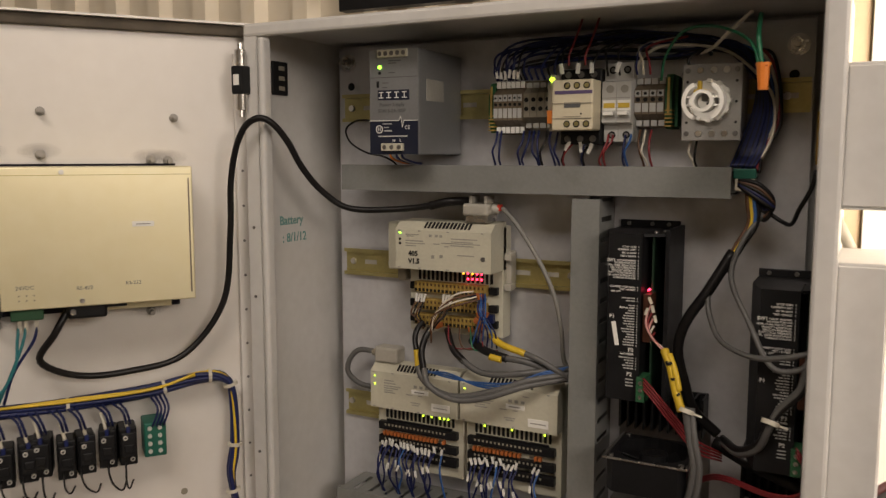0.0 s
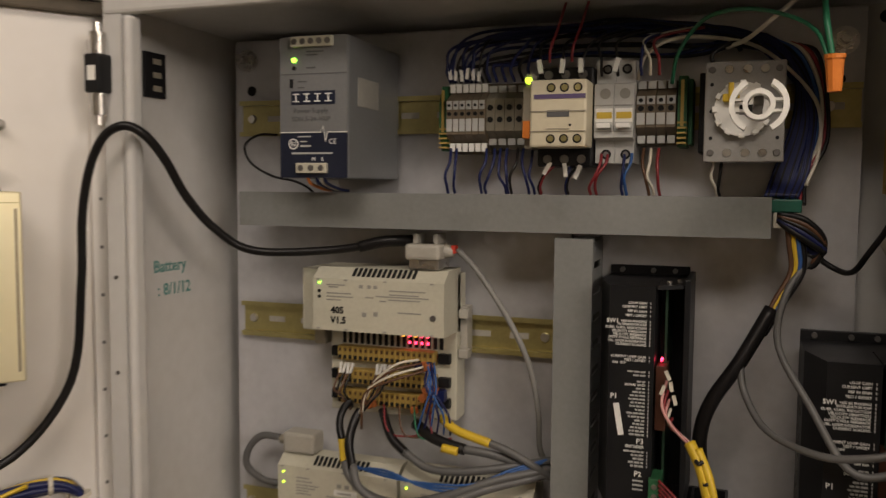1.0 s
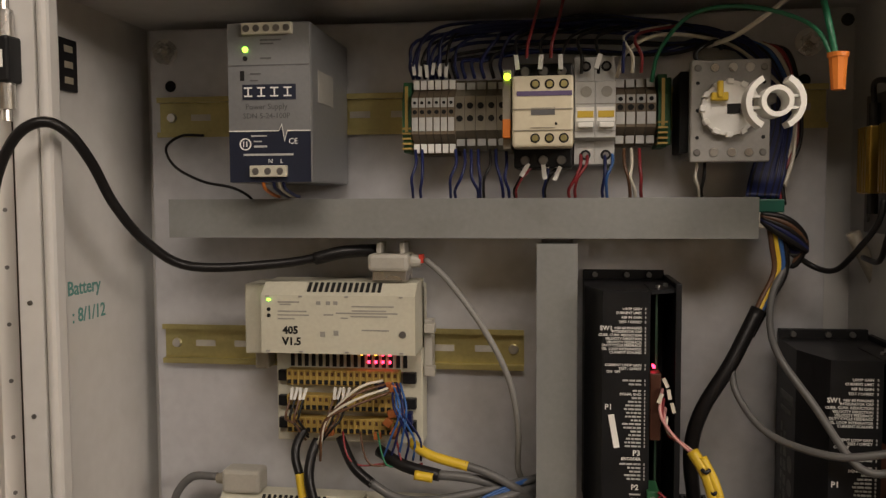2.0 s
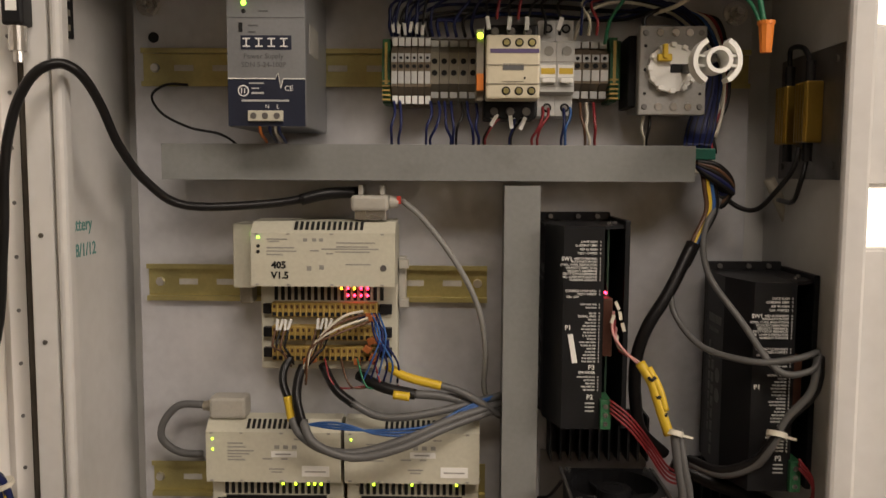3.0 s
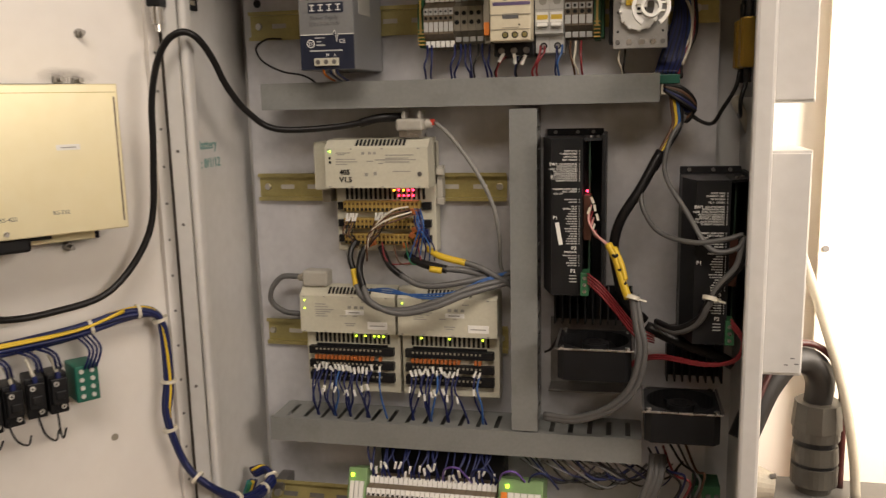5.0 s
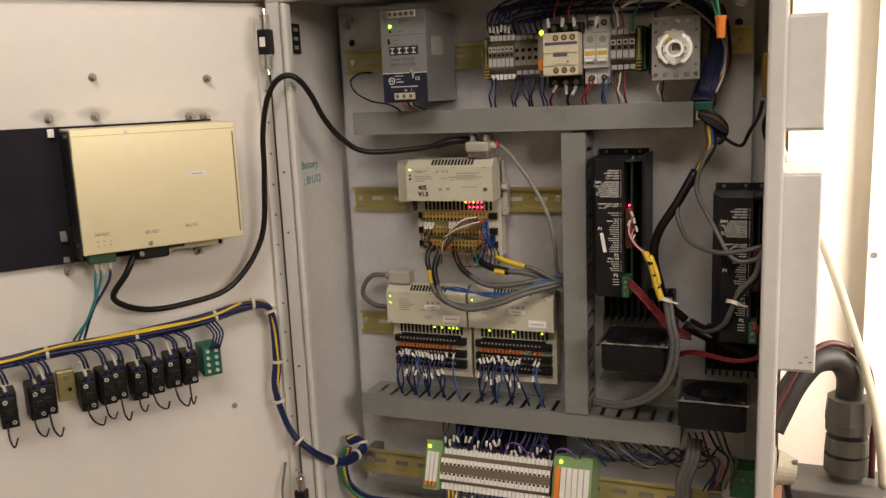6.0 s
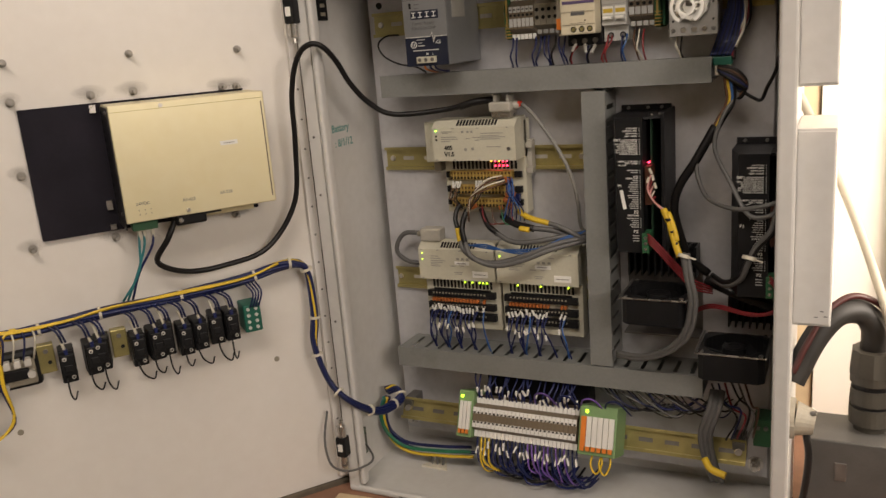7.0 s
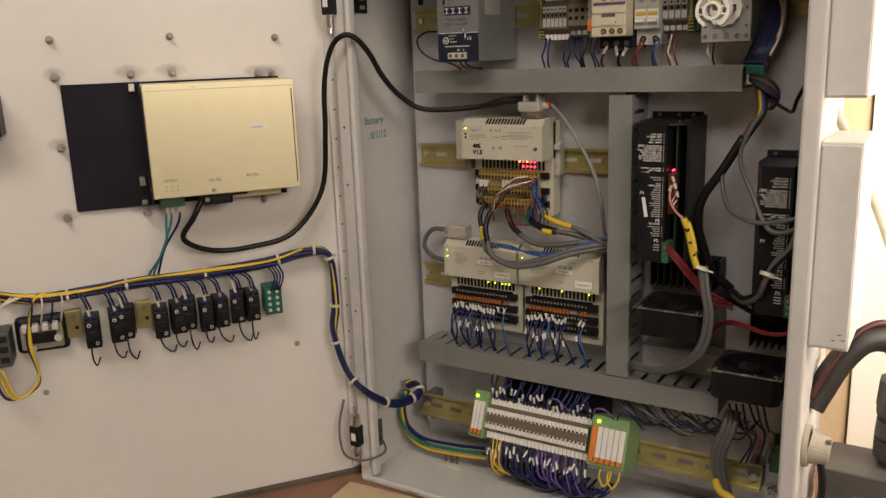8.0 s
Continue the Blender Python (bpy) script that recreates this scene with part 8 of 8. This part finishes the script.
part("frame", boxes((-0.22, 0.22, -0.012, 0.012, 0.0, 0.020), (-0.22, 0.22, -0.012, 0.012, 0.280, 0.300), (-0.22, -0.20, -0.012, 0.012, 0.020, 0.280), (0.20, 0.22, -0.012, 0.012, 0.020, 0.280)), BLACKPL, sg)
part("board", boxes((-0.20, 0.20, -0.004, 0.008, 0.020, 0.280)), PAPER, sg)
# fittings on the side walls
st = thing("hinge_plate", pose(-0.3055, -0.104, 1.629), "black slotted hinge plate inside the side wall", "hinge plate")
part("plate", boxes((0, 0.004, -0.014, 0.014, -0.020, 0.020), bev=0.0008), BLACKPL, st)
for z in (-0.012, 0.0, 0.012):
    part("slot", boxes((0.004, 0.0044, -0.004, 0.007, z - 0.0025, z + 0.0025)), GREYPL, st)
st2 = thing("hinge_plate", pose(-0.3055, -0.121, 0.962), "greenish steel hinge plate low on the side wall", "hinge plate")
part("plate", boxes((0, 0.004, -0.011, 0.011, -0.022, 0.022), bev=0.0008), mat("tarnished_steel", (0.12, 0.15, 0.11), 0.5, 0.4), st2)
for z in (-0.010, 0.010):
    part("screw", cyl(bmesh.new(), (0.004, 0, z), (0.008, 0, z), 0.004, n=10), DARKSTEEL, st2)
note = thing("marker_note", pose(-0.3055, -0.080, 1.441), "handwritten green marker note on the inner side wall", "handwriting")
lettering("writing", "Battery", 0.0160, MARKER, note, pose(0.0003, -0.004, 0.009, 90, 0, 90), 0.0002)
lettering("writing", ": 8/1/12", 0.0160, MARKER, note, pose(0.0003, 0.002, -0.013, 90, 0, 90), 0.0002)
wire([(-0.336, -0.160, 1.030), (-0.334, -0.178, 0.990), (-0.322, -0.186, 0.955), (-0.300, -0.182, 0.945), (-0.278, -0.170, 0.948), (-0.268, -0.150, 0.955), (-0.298, -0.124, 0.966)], 0.0018, GREYW, "grey ground wire from the door to the side wall")
# harness along the door, of several strands with white ties
harness = thing("wire_harness", HINGE, "tied bundle of dark blue and yellow wires along the door", "wire harness", "door harness")
SPINE = [(0.486, 0.016, 1.262), (0.437, 0.020, 1.253), (0.370, 0.022, 1.257), (0.314, 0.022, 1.260), (0.226, 0.022, 1.261), (0.139, 0.022, 1.266), (0.089, 0.022, 1.275), (0.058, 0.024, 1.274), (0.046, 0.026, 1.255), (0.045, 0.028, 1.190), (0.051, 0.030, 1.148), (0.038, 0.040, 1.090), (0.018, 0.062, 1.062)]
TAIL = [(-0.2660, -0.1300, 1.0247), (-0.2600, -0.0850, 1.0175), (-0.2560, -0.0680, 1.0234), (-0.2680, -0.0600, 1.0327), (-0.2860, -0.0600, 1.0264)]
back = HINGE.inverted()
spine = smooth_path(SPINE + [tuple(back @ Vector(p)) for p in TAIL], 4)
for k in range(7):
    pts = []
    for i, q in enumerate(spine):
        a = k * 2 * math.pi / 6 + i * 0.16
        r = 0.0 if k == 6 else 0.0046
        pts.append((q[0] + r * math.cos(a) * 0.5, q[1] + r * math.sin(a), q[2] + r * math.cos(a)))
    part("strand", tube(pts, 0.0020 if k == 2 else 0.0032 if k < 6 else 0.0045, 6, 1), YELW if k == 2 else BLUEW, harness, "yellow strand" if k == 2 else "")
for k in range(2):
    part("strand", tube([(q[0], q[1] + 0.006 + 0.002 * k, q[2] + 0.005 + 0.002 * math.sin(2.1 * i + k)) for i, q in enumerate(SPINE[:7])], 0.0017, 6, 5), YELW, harness, "yellow strand")
for i in range(6, len(spine) - 4, 5):
    d = (spine[i + 1] - spine[i - 1]).normalized()
    part("cable_tie", cyl(bmesh.new(), spine[i] - d * 0.0018, spine[i] + d * 0.0018, 0.0088, n=14), WHITEW, harness, "white cable tie")
for k in range(4):
    wire([(0.486 + 0.002 * k, 0.012 + 0.003 * (k % 2), 1.262), (0.496, 0.014, 1.30), (0.497 + 0.002 * k, 0.012, 1.36), (0.490 + 0.006 * k, 0.016, 1.42), (0.468 + 0.010 * k, 0.032, 1.452)], 0.0022, BLUEW, "dark blue wire rising along the door", group="door wires", m=HINGE)
for k in range(2):
    wire([(0.470 - 0.01 * k, 0.044, 1.530), (0.478, 0.050, 1.560), (0.500 + 0.01 * k, 0.040, 1.572), (0.530, 0.025, 1.550), (0.545, 0.015, 1.500)], 0.0018, BLUEL if k else BLUEW, "blue wire looping above the large contact block", group="door wires", m=HINGE)
for k in range(3):
    wire([(0.430 + 0.004 * k, 0.024, 1.262), (0.448, 0.030, 1.250), (0.455 + 0.002 * k, 0.034, 1.200), (0.452, 0.036, 1.150 - 0.003 * k), (0.478 + 0.006 * k, 0.044, 1.130), (0.492 + 0.006 * k, 0.046, 1.172)], 0.0018, YELW if k < 2 else BLUEW, "yellow wire hanging from the harness to the grey block", group="door wires", m=HINGE)
for k in range(3):
    wire([(0.470 - 0.008 * k, 0.024, 1.262), (0.486 + 0.004 * k, 0.040, 1.248), (0.490 + 0.008 * k, 0.046, 1.222)], 0.0015, WHITEW, "cream wire from the harness to the grey block", group="door wires", m=HINGE)
rd = random.Random(11)
for i, u in enumerate(us):
    for s in (-0.004, 0.004):
        wire([(u + s + 0.012, 0.024, 1.258), (u + s * 0.5 + 0.004, 0.046 + rd.random() * 0.008, 1.254), (u + s * 0.5, 0.047, 1.238)], 0.0014, BLUEW, "short dark blue wire to a contact block", group="contact block wires", m=HINGE, steps=4)
    d, e = rd.uniform(-0.008, 0.006), rd.uniform(0.0, 0.012)
    wire([(u + 0.003, 0.034, 1.192), (u + 0.004, 0.042, 1.183), (u + 0.002 + d * 0.4, 0.044, 1.172 - e * 0.5), (u - 0.004 + d, 0.041, 1.166 - e), (u - 0.009 + d, 0.036, 1.172 - e * 0.6)], 0.0011, RUBBER, "hooked black wire end below a contact block", group="contact block wires", m=HINGE, steps=6)
for k in range(4):
    wire([(0.125 + 0.005 * k, 0.030, 1.262), (0.122 + 0.004 * k, 0.046, 1.250), (0.128 + 0.004 * k, 0.044, 1.230)], 0.0013, BLUEW, "short dark blue wire to the green block", group="contact block wires", m=HINGE, steps=4)
    wire([(0.412 + 0.012 * k, 0.024, 1.258), (0.410 + 0.012 * k, 0.044, 1.250), (0.416 + 0.012 * k, 0.034, 1.222)], 0.0013, BLUEW if k % 2 else WHITEW, "short wire to the selector block", group="contact block wires", m=HINGE, steps=4)
for k, (m_, u) in enumerate(((TEALW, 0.268), (TEALW, 0.262), (BLUEW, 0.252))):
    wire([(u, 0.052, 1.368), (u + 0.003, 0.056, 1.345), (u + 0.008 + 0.008 * k, 0.050, 1.310), (0.300 - 0.006 * k, 0.034, 1.272)], 0.0016, m_, "teal or blue wire from the operator panel to the harness", group="operator panel wires", m=HINGE)
    part("ferrule", boxes((u - 0.002, u + 0.002, 0.050, 0.056, 1.352, 1.366)), WHITEW, hmi, "cream ferrule")
plugd = thing("data_plug", HINGE @ pose(0.207, 0.052, 1.374), "black angled data plug under the operator panel", "plug")
part("shell", boxes((-0.024, 0.016, -0.014, 0.012, -0.010, 0.006), bev=0.003), BLACKPL, plugd)
part("thumb_screw", cyl(bmesh.new(), (0.010, 0.012, -0.002), (0.010, 0.018, -0.002), 0.003, n=10), STEEL, plugd)
# lower rail, on angled standoffs, with its terminal row
TILT_UP = -22
LOW = pose(0, -0.035, 0.988, TILT_UP)
low_rail = thing("mounting_rail", LOW, "yellow chromated steel rail tilted up on standoffs", "rail", "rails on the panel")
part("channel", prism([(-0.0075, 0.0175), (-0.0075, 0.0130), (-0.0010, 0.0130), (-0.0010, -0.0130), (-0.0075, -0.0130), (-0.0075, -0.0175), (-0.0063, -0.0175), (-0.0063, -0.0142), (0.0, -0.0142), (0.0, 0.0142), (-0.0063, 0.0142), (-0.0063, 0.0175)], "x", -0.272, 0.262), ZINC, low_rail)
for i in range(14):
    part("slot", boxes((-0.010, 0.010, -0.0014, -0.0011, -0.0030, 0.0030)), DARKSTEEL, low_rail, "oblong slot", m=pose(-0.245 + i * 0.037, 0, 0))
for sx in (-0.262, 0.252):
    so = thing("rail_standoff", pose(sx, 0, 0.982), "steel angled standoff under the lower rail", "standoff", "rail standoffs")
    part("wedge", prism([(0.0, -0.018), (0.0, 0.022), (-0.040, 0.022), (-0.028, -0.012)], "x", -0.008, 0.008), DARKSTEEL, so)
    part("bolt", cyl(bmesh.new(), (0, -0.030, 0.004), (0, -0.042, 0.009), 0.005, n=10), STEEL, so)
tb = terminal_block(0.0062, 0.062, 0.062, BROWNTERM, PAPER, "grey feed-through terminal with white marker tags on the lower rail", "lower rail terminals", (), True, True)
tb.matrix_basis = LOW @ pose(-0.119, 0, 0.006)
for i in range(1, 26):
    copy_thing(tb, LOW @ pose(-0.119 + i * 0.0062, 0, 0.006))


def bus_unit(x, w, cards, label, lamp):
    t = thing("bus_coupler", LOW @ pose(x, 0, 0.008), label, "bus coupler", "bus couplers")
    part("body", boxes((0, w, -0.062, -0.006, -0.034, 0.036), bev=0.0012), LIGHTGREEN, t)
    n = len(cards)
    for i, mt in enumerate(cards):
        a = 0.004 + i * (w - 0.006) / n
        part("card", boxes((a, a + (w - 0.006) / n - 0.0008, -0.066, -0.062, -0.022, 0.020), bev=0.0004), mt, t, "orange card" if mt is ORANGE else "white card")
        part("orange_foot", boxes((a + 0.0008, a + (w - 0.006) / n - 0.0016, -0.0675, -0.064, -0.028, -0.022)), ORANGE, t, "orange foot")
    part("status_light", boxes((lamp - 0.0018, lamp + 0.0018, -0.0645, -0.0615, 0.025, 0.029)), LED_Y, t, "yellow-green light")
    return t


bus_unit(-0.147, 0.024, (WHITE, WHITE, WHITE), "pale green bus coupler with white cards ending the terminal row", 0.006)
bus_unit(0.042, 0.054, (ORANGE, WHITE, WHITE, WHITE, WHITE, WHITE), "pale green bus coupler with orange and white cards", 0.011)
rl = random.Random(21)
for i in range(26):
    x = -0.119 + i * 0.0062
    up = x + rl.uniform(-0.012, 0.012)
    wire([(x, -0.068, 1.035), (x + rl.uniform(-0.004, 0.004), -0.072, 1.050), (up, -0.060, 1.066), (up, -0.045, 1.080)], 0.0013, BLUEW, "dark blue wire from the terminal row up to the duct", group="terminal row wires", steps=4)
    if i % 5 != 4:
        solo("wire_tag", boxes((-0.0013, 0.0013, -0.0013, 0.0013, -0.0050, 0.0050)), PAPER, "white wire tag above the terminal row", "tag", pose(x, -0.072, 1.046 + rl.uniform(-0.003, 0.012), 12, rl.uniform(-30, 30), 0), "wire tags")
        solo("wire_tag", boxes((-0.0013, 0.0013, -0.0013, 0.0013, -0.0055, 0.0055)), PAPER, "white wire tag below the terminal row", "tag", pose(x + 0.002, -0.0945, 0.970 + rl.uniform(-0.008, 0.006), -14, rl.uniform(-30, 30), 0), "wire tags")
    m_ = BLUEW
    if 1 <= i <= 3:
        m_ = YELW
    elif i in (13, 14, 15, 17, 18, 20, 22):
        m_ = VIOLETW
    drop = rl.uniform(0.922, 0.936)
    wire([(x, -0.082, 0.990), (x + 0.002, -0.092, 0.972), (x + rl.uniform(0.0, 0.012), -0.098, 0.948), (x + rl.uniform(0.008, 0.022), -0.085, drop), (x + 0.02, -0.045, 0.918)], 0.0015, m_, "wire hanging below the terminal row", group="terminal row wires", steps=5)
for k in range(4):
    wire([(-0.03 + 0.035 * k, -0.066, 1.036), (-0.022 + 0.035 * k, -0.086, 1.062), (-0.006 + 0.035 * k, -0.088, 1.066), (0.008 + 0.035 * k, -0.070, 1.040)], 0.0013, BLUEW if k % 2 else VIOLETW, "looped blue wire above the terminal row", group="terminal row wires")
for k in range(2):
    wire([(0.066 + 0.012 * k, -0.088, 0.994), (0.060 + 0.012 * k, -0.098, 0.972), (0.068 + 0.012 * k, -0.100, 0.958), (0.076 + 0.012 * k, -0.096, 0.974), (0.072 + 0.012 * k, -0.086, 0.994)], 0.0015, YELW, "yellow wire loop below the bus coupler", group="terminal row wires")
for k in range(14):
    x = -0.12 + k * 0.009
    wire([(x, -0.060, 0.940), (x + 0.02, -0.080 - 0.02 * rl.random(), 0.926 + 0.012 * rl.random()), (x + 0.045, -0.072, 0.912 + 0.014 * rl.random()), (x + 0.05 + 0.02 * rl.random(), -0.040, 0.930)], 0.0018, (BLUEW, BLUEW, RUBBER)[k % 3], "dark blue wire lying under the terminal row", group="floor wires", steps=4)
# One black block fills in for wires packed behind the terminals.
solo("dark_backing", boxes((-0.118, 0.044, -0.034, -0.004, 1.022, 1.070), bev=0.002), BLACKPL, "plain black block standing for packed wires behind the terminal row", "wire bundle", kind="stuff")
for k, m_ in enumerate((BLUEW, YELW, GREENW, BLUEW, TEALW)):
    a, b, c = 0.0020 * k, -0.004 * (k % 3), (0.0, -0.006, 0.004, 0.008, 0.002)[k]
    wire([(-0.2816 - a, -0.062 + b, 1.0171), (-0.2902 - a, -0.064 + b, 0.9868), (-0.2798 - a, -0.066 + b, 0.9540 + c), (-0.2479 - a, -0.066 + b, 0.9343 + c), (-0.1895 - a, -0.064 + b, 0.9346 + c), (-0.1367 - a, -0.060 + b, 0.9389 + c)], 0.0027, m_, "wire curving down to the cabinet floor", group="floor wires")
mt = thing("cable_mount", pose(-0.205, -0.060, 0.9046), "cream triangular cable mount on the cabinet floor", "cable mount")
part("foot", prism([(-0.024, -0.010), (0.022, -0.012), (0.010, 0.012), (-0.004, 0.014)], "z", 0.0, 0.003), WHITEW, mt)
for x in (-0.010, 0.0, 0.010):
    part("loop", cyl(bmesh.new(), (x, 0, 0.003), (x, 0.001, 0.016), 0.0022, n=8), GREYW, mt)
# wires under the lower duct, by the fans
wire([(0.0642, -0.0500, 1.0670), (0.0897, -0.0550, 1.0554), (0.1203, -0.0500, 1.0392), (0.1433, -0.0450, 1.0607)], 0.001, GREYW, "thin wire slung below the lower duct", group="wires below the duct")
wire([(0.0708, -0.0500, 1.0693), (0.0960, -0.0550, 1.0476), (0.1267, -0.0500, 1.0421), (0.1494, -0.0450, 1.0441)], 0.001, RUBBER, "thin wire slung below the lower duct", group="wires below the duct")
wire([(0.0774, -0.0500, 1.0687), (0.1024, -0.0550, 1.0487), (0.1331, -0.0500, 1.0432), (0.1558, -0.0450, 1.0619)], 0.001, BLUEW, "thin wire slung below the lower duct", group="wires below the duct")
wire([(0.0839, -0.0500, 1.0692), (0.1087, -0.0550, 1.0417), (0.1395, -0.0500, 1.0488), (0.1619, -0.0450, 1.0530)], 0.0013, RUBBER, "thin wire slung below the lower duct", group="wires below the duct")
wire([(0.0904, -0.0500, 1.0662), (0.1154, -0.0550, 1.0569), (0.1457, -0.0500, 1.0442), (0.1681, -0.0450, 1.0541)], 0.0018, GREYW, "thin wire slung below the lower duct", group="wires below the duct")
wire([(0.0968, -0.0500, 1.0659), (0.1215, -0.0550, 1.0452), (0.1519, -0.0500, 1.0438), (0.1743, -0.0450, 1.0504)], 0.0013, RUBBER, "thin wire slung below the lower duct", group="wires below the duct")
wire([(0.1033, -0.0500, 1.0686), (0.1280, -0.0550, 1.0525), (0.1582, -0.0500, 1.0483), (0.1804, -0.0450, 1.0588)], 0.001, BLUEW, "thin wire slung below the lower duct", group="wires below the duct")
wire([(0.1097, -0.0500, 1.0675), (0.1342, -0.0550, 1.0474), (0.1642, -0.0500, 1.0347), (0.1865, -0.0450, 1.0521)], 0.001, RUBBER, "thin wire slung below the lower duct", group="wires below the duct")
wire([(0.1161, -0.0500, 1.0685), (0.1406, -0.0550, 1.0529), (0.1704, -0.0500, 1.0367), (0.1926, -0.0450, 1.0527)], 0.0018, GREYW, "thin wire slung below the lower duct", group="wires below the duct")
wire([(0.1226, -0.0500, 1.0742), (0.1469, -0.0550, 1.0565), (0.1767, -0.0500, 1.0487), (0.1986, -0.0450, 1.0615)], 0.001, RUBBER, "thin wire slung below the lower duct", group="wires below the duct")
wire([(0.1289, -0.0500, 1.0742), (0.1530, -0.0550, 1.0500), (0.1828, -0.0500, 1.0541), (0.2046, -0.0450, 1.0705)], 0.0018, BLUEW, "thin wire slung below the lower duct", group="wires below the duct")
wire([(0.1351, -0.0500, 1.0702), (0.1592, -0.0550, 1.0563), (0.1888, -0.0500, 1.0436), (0.2106, -0.0450, 1.0580)], 0.001, RUBBER, "thin wire slung below the lower duct", group="wires below the duct")
wire([(0.1414, -0.0500, 1.0710), (0.1655, -0.0550, 1.0632), (0.1949, -0.0500, 1.0488), (0.2165, -0.0450, 1.0688)], 0.0018, GREYW, "thin wire slung below the lower duct", group="wires below the duct")
wire([(0.1477, -0.0500, 1.0756), (0.1716, -0.0550, 1.0642), (0.2009, -0.0500, 1.0491), (0.2225, -0.0450, 1.0618)], 0.0018, RUBBER, "thin wire slung below the lower duct", group="wires below the duct")
wire([(0.1539, -0.0500, 1.0755), (0.1775, -0.0550, 1.0515), (0.2069, -0.0500, 1.0561), (0.2283, -0.0450, 1.0731)], 0.001, BLUEW, "thin wire slung below the lower duct", group="wires below the duct")
wire([(0.1601, -0.0500, 1.0781), (0.1837, -0.0550, 1.0583), (0.2128, -0.0500, 1.0428), (0.2342, -0.0450, 1.0726)], 0.001, RUBBER, "thin wire slung below the lower duct", group="wires below the duct")
wire([(0.1662, -0.0500, 1.0788), (0.1898, -0.0550, 1.0694), (0.2187, -0.0500, 1.0530), (0.2400, -0.0450, 1.0741)], 0.0013, GREYW, "thin wire slung below the lower duct", group="wires below the duct")
wire([(0.1723, -0.0500, 1.0765), (0.1957, -0.0550, 1.0529), (0.2246, -0.0500, 1.0600), (0.2458, -0.0450, 1.0708)], 0.001, RUBBER, "thin wire slung below the lower duct", group="wires below the duct")
wire([(0.1784, -0.0500, 1.0770), (0.2017, -0.0550, 1.0638), (0.2306, -0.0500, 1.0437), (0.2516, -0.0450, 1.0649)], 0.001, BLUEW, "thin wire slung below the lower duct", group="wires below the duct")
wire([(0.1845, -0.0500, 1.0809), (0.2076, -0.0550, 1.0686), (0.2364, -0.0500, 1.0537), (0.2573, -0.0450, 1.0752)], 0.0013, RUBBER, "thin wire slung below the lower duct", group="wires below the duct")
wire([(0.2216, -0.0600, 1.0884), (0.2186, -0.0750, 1.0661), (0.2077, -0.0750, 1.0273), (0.2128, -0.0600, 0.9779), (0.2204, -0.0500, 0.9476)], 0.0042, GREYW, "grey cable dropping past the lower rail", group="wires below the duct")
wire([(0.2276, -0.0600, 1.0884), (0.2246, -0.0750, 1.0661), (0.2137, -0.0750, 1.0273), (0.2188, -0.0600, 0.9779), (0.2264, -0.0500, 0.9476)], 0.0042, GREYW, "grey cable dropping past the lower rail", group="wires below the duct")
wire([(0.2336, -0.0600, 1.0884), (0.2306, -0.0750, 1.0661), (0.2197, -0.0750, 1.0273), (0.2248, -0.0600, 0.9779), (0.2324, -0.0500, 0.9476)], 0.0042, GREYW, "grey cable dropping past the lower rail", group="wires below the duct")
wire([(0.2169, -0.0400, 1.0877), (0.2293, -0.0600, 1.0745), (0.2534, -0.0700, 1.0567), (0.2371, -0.0500, 1.0117)], 0.0015, RUBBER, "thin wire in the lower corner", group="wires below the duct")
wire([(0.2255, -0.0400, 1.0894), (0.2380, -0.0600, 1.0701), (0.2584, -0.0700, 1.0657), (0.2441, -0.0500, 1.0135)], 0.0015, BLUEW, "thin wire in the lower corner", group="wires below the duct")
wire([(0.2340, -0.0400, 1.0911), (0.2466, -0.0600, 1.0657), (0.2642, -0.0700, 1.0592), (0.2511, -0.0500, 1.0152)], 0.0015, REDW, "thin wire in the lower corner", group="wires below the duct")
wire([(0.2424, -0.0400, 1.0929), (0.2543, -0.0600, 1.0800), (0.2692, -0.0700, 1.0681), (0.2581, -0.0500, 1.0170)], 0.0015, RUBBER, "thin wire in the lower corner", group="wires below the duct")
wire([(0.2508, -0.0400, 1.0946), (0.2627, -0.0600, 1.0756), (0.2749, -0.0700, 1.0617), (0.2650, -0.0500, 1.0187)], 0.0015, GREYW, "thin wire in the lower corner", group="wires below the duct")
wire([(0.2590, -0.0400, 1.0963), (0.2711, -0.0600, 1.0712), (0.2798, -0.0700, 1.0705), (0.2719, -0.0500, 1.0204)], 0.0015, BROWNW, "thin wire in the lower corner", group="wires below the duct")
gk = thing("ground_terminal", pose(0.285, -0.004, 1.023), "dark green ground terminal in the lower corner", "terminal block", "ground terminals")
part("body", boxes((-0.014, 0.016, -0.036, 0.0, -0.020, 0.020), bev=0.001), GREEN, gk)
for k in range(3):
    part("screw", cyl(bmesh.new(), (-0.008 + k * 0.010, -0.036, 0.008), (-0.008 + k * 0.010, -0.039, 0.008), 0.003, n=10), DARKSTEEL, gk)
wire([(0.2148, -0.0900, 1.0009), (0.2247, -0.1000, 0.9925), (0.2436, -0.1050, 0.9883)], 0.005, YELLOW, "yellow taped cable on the cabinet floor", "taped_cable", "cable")
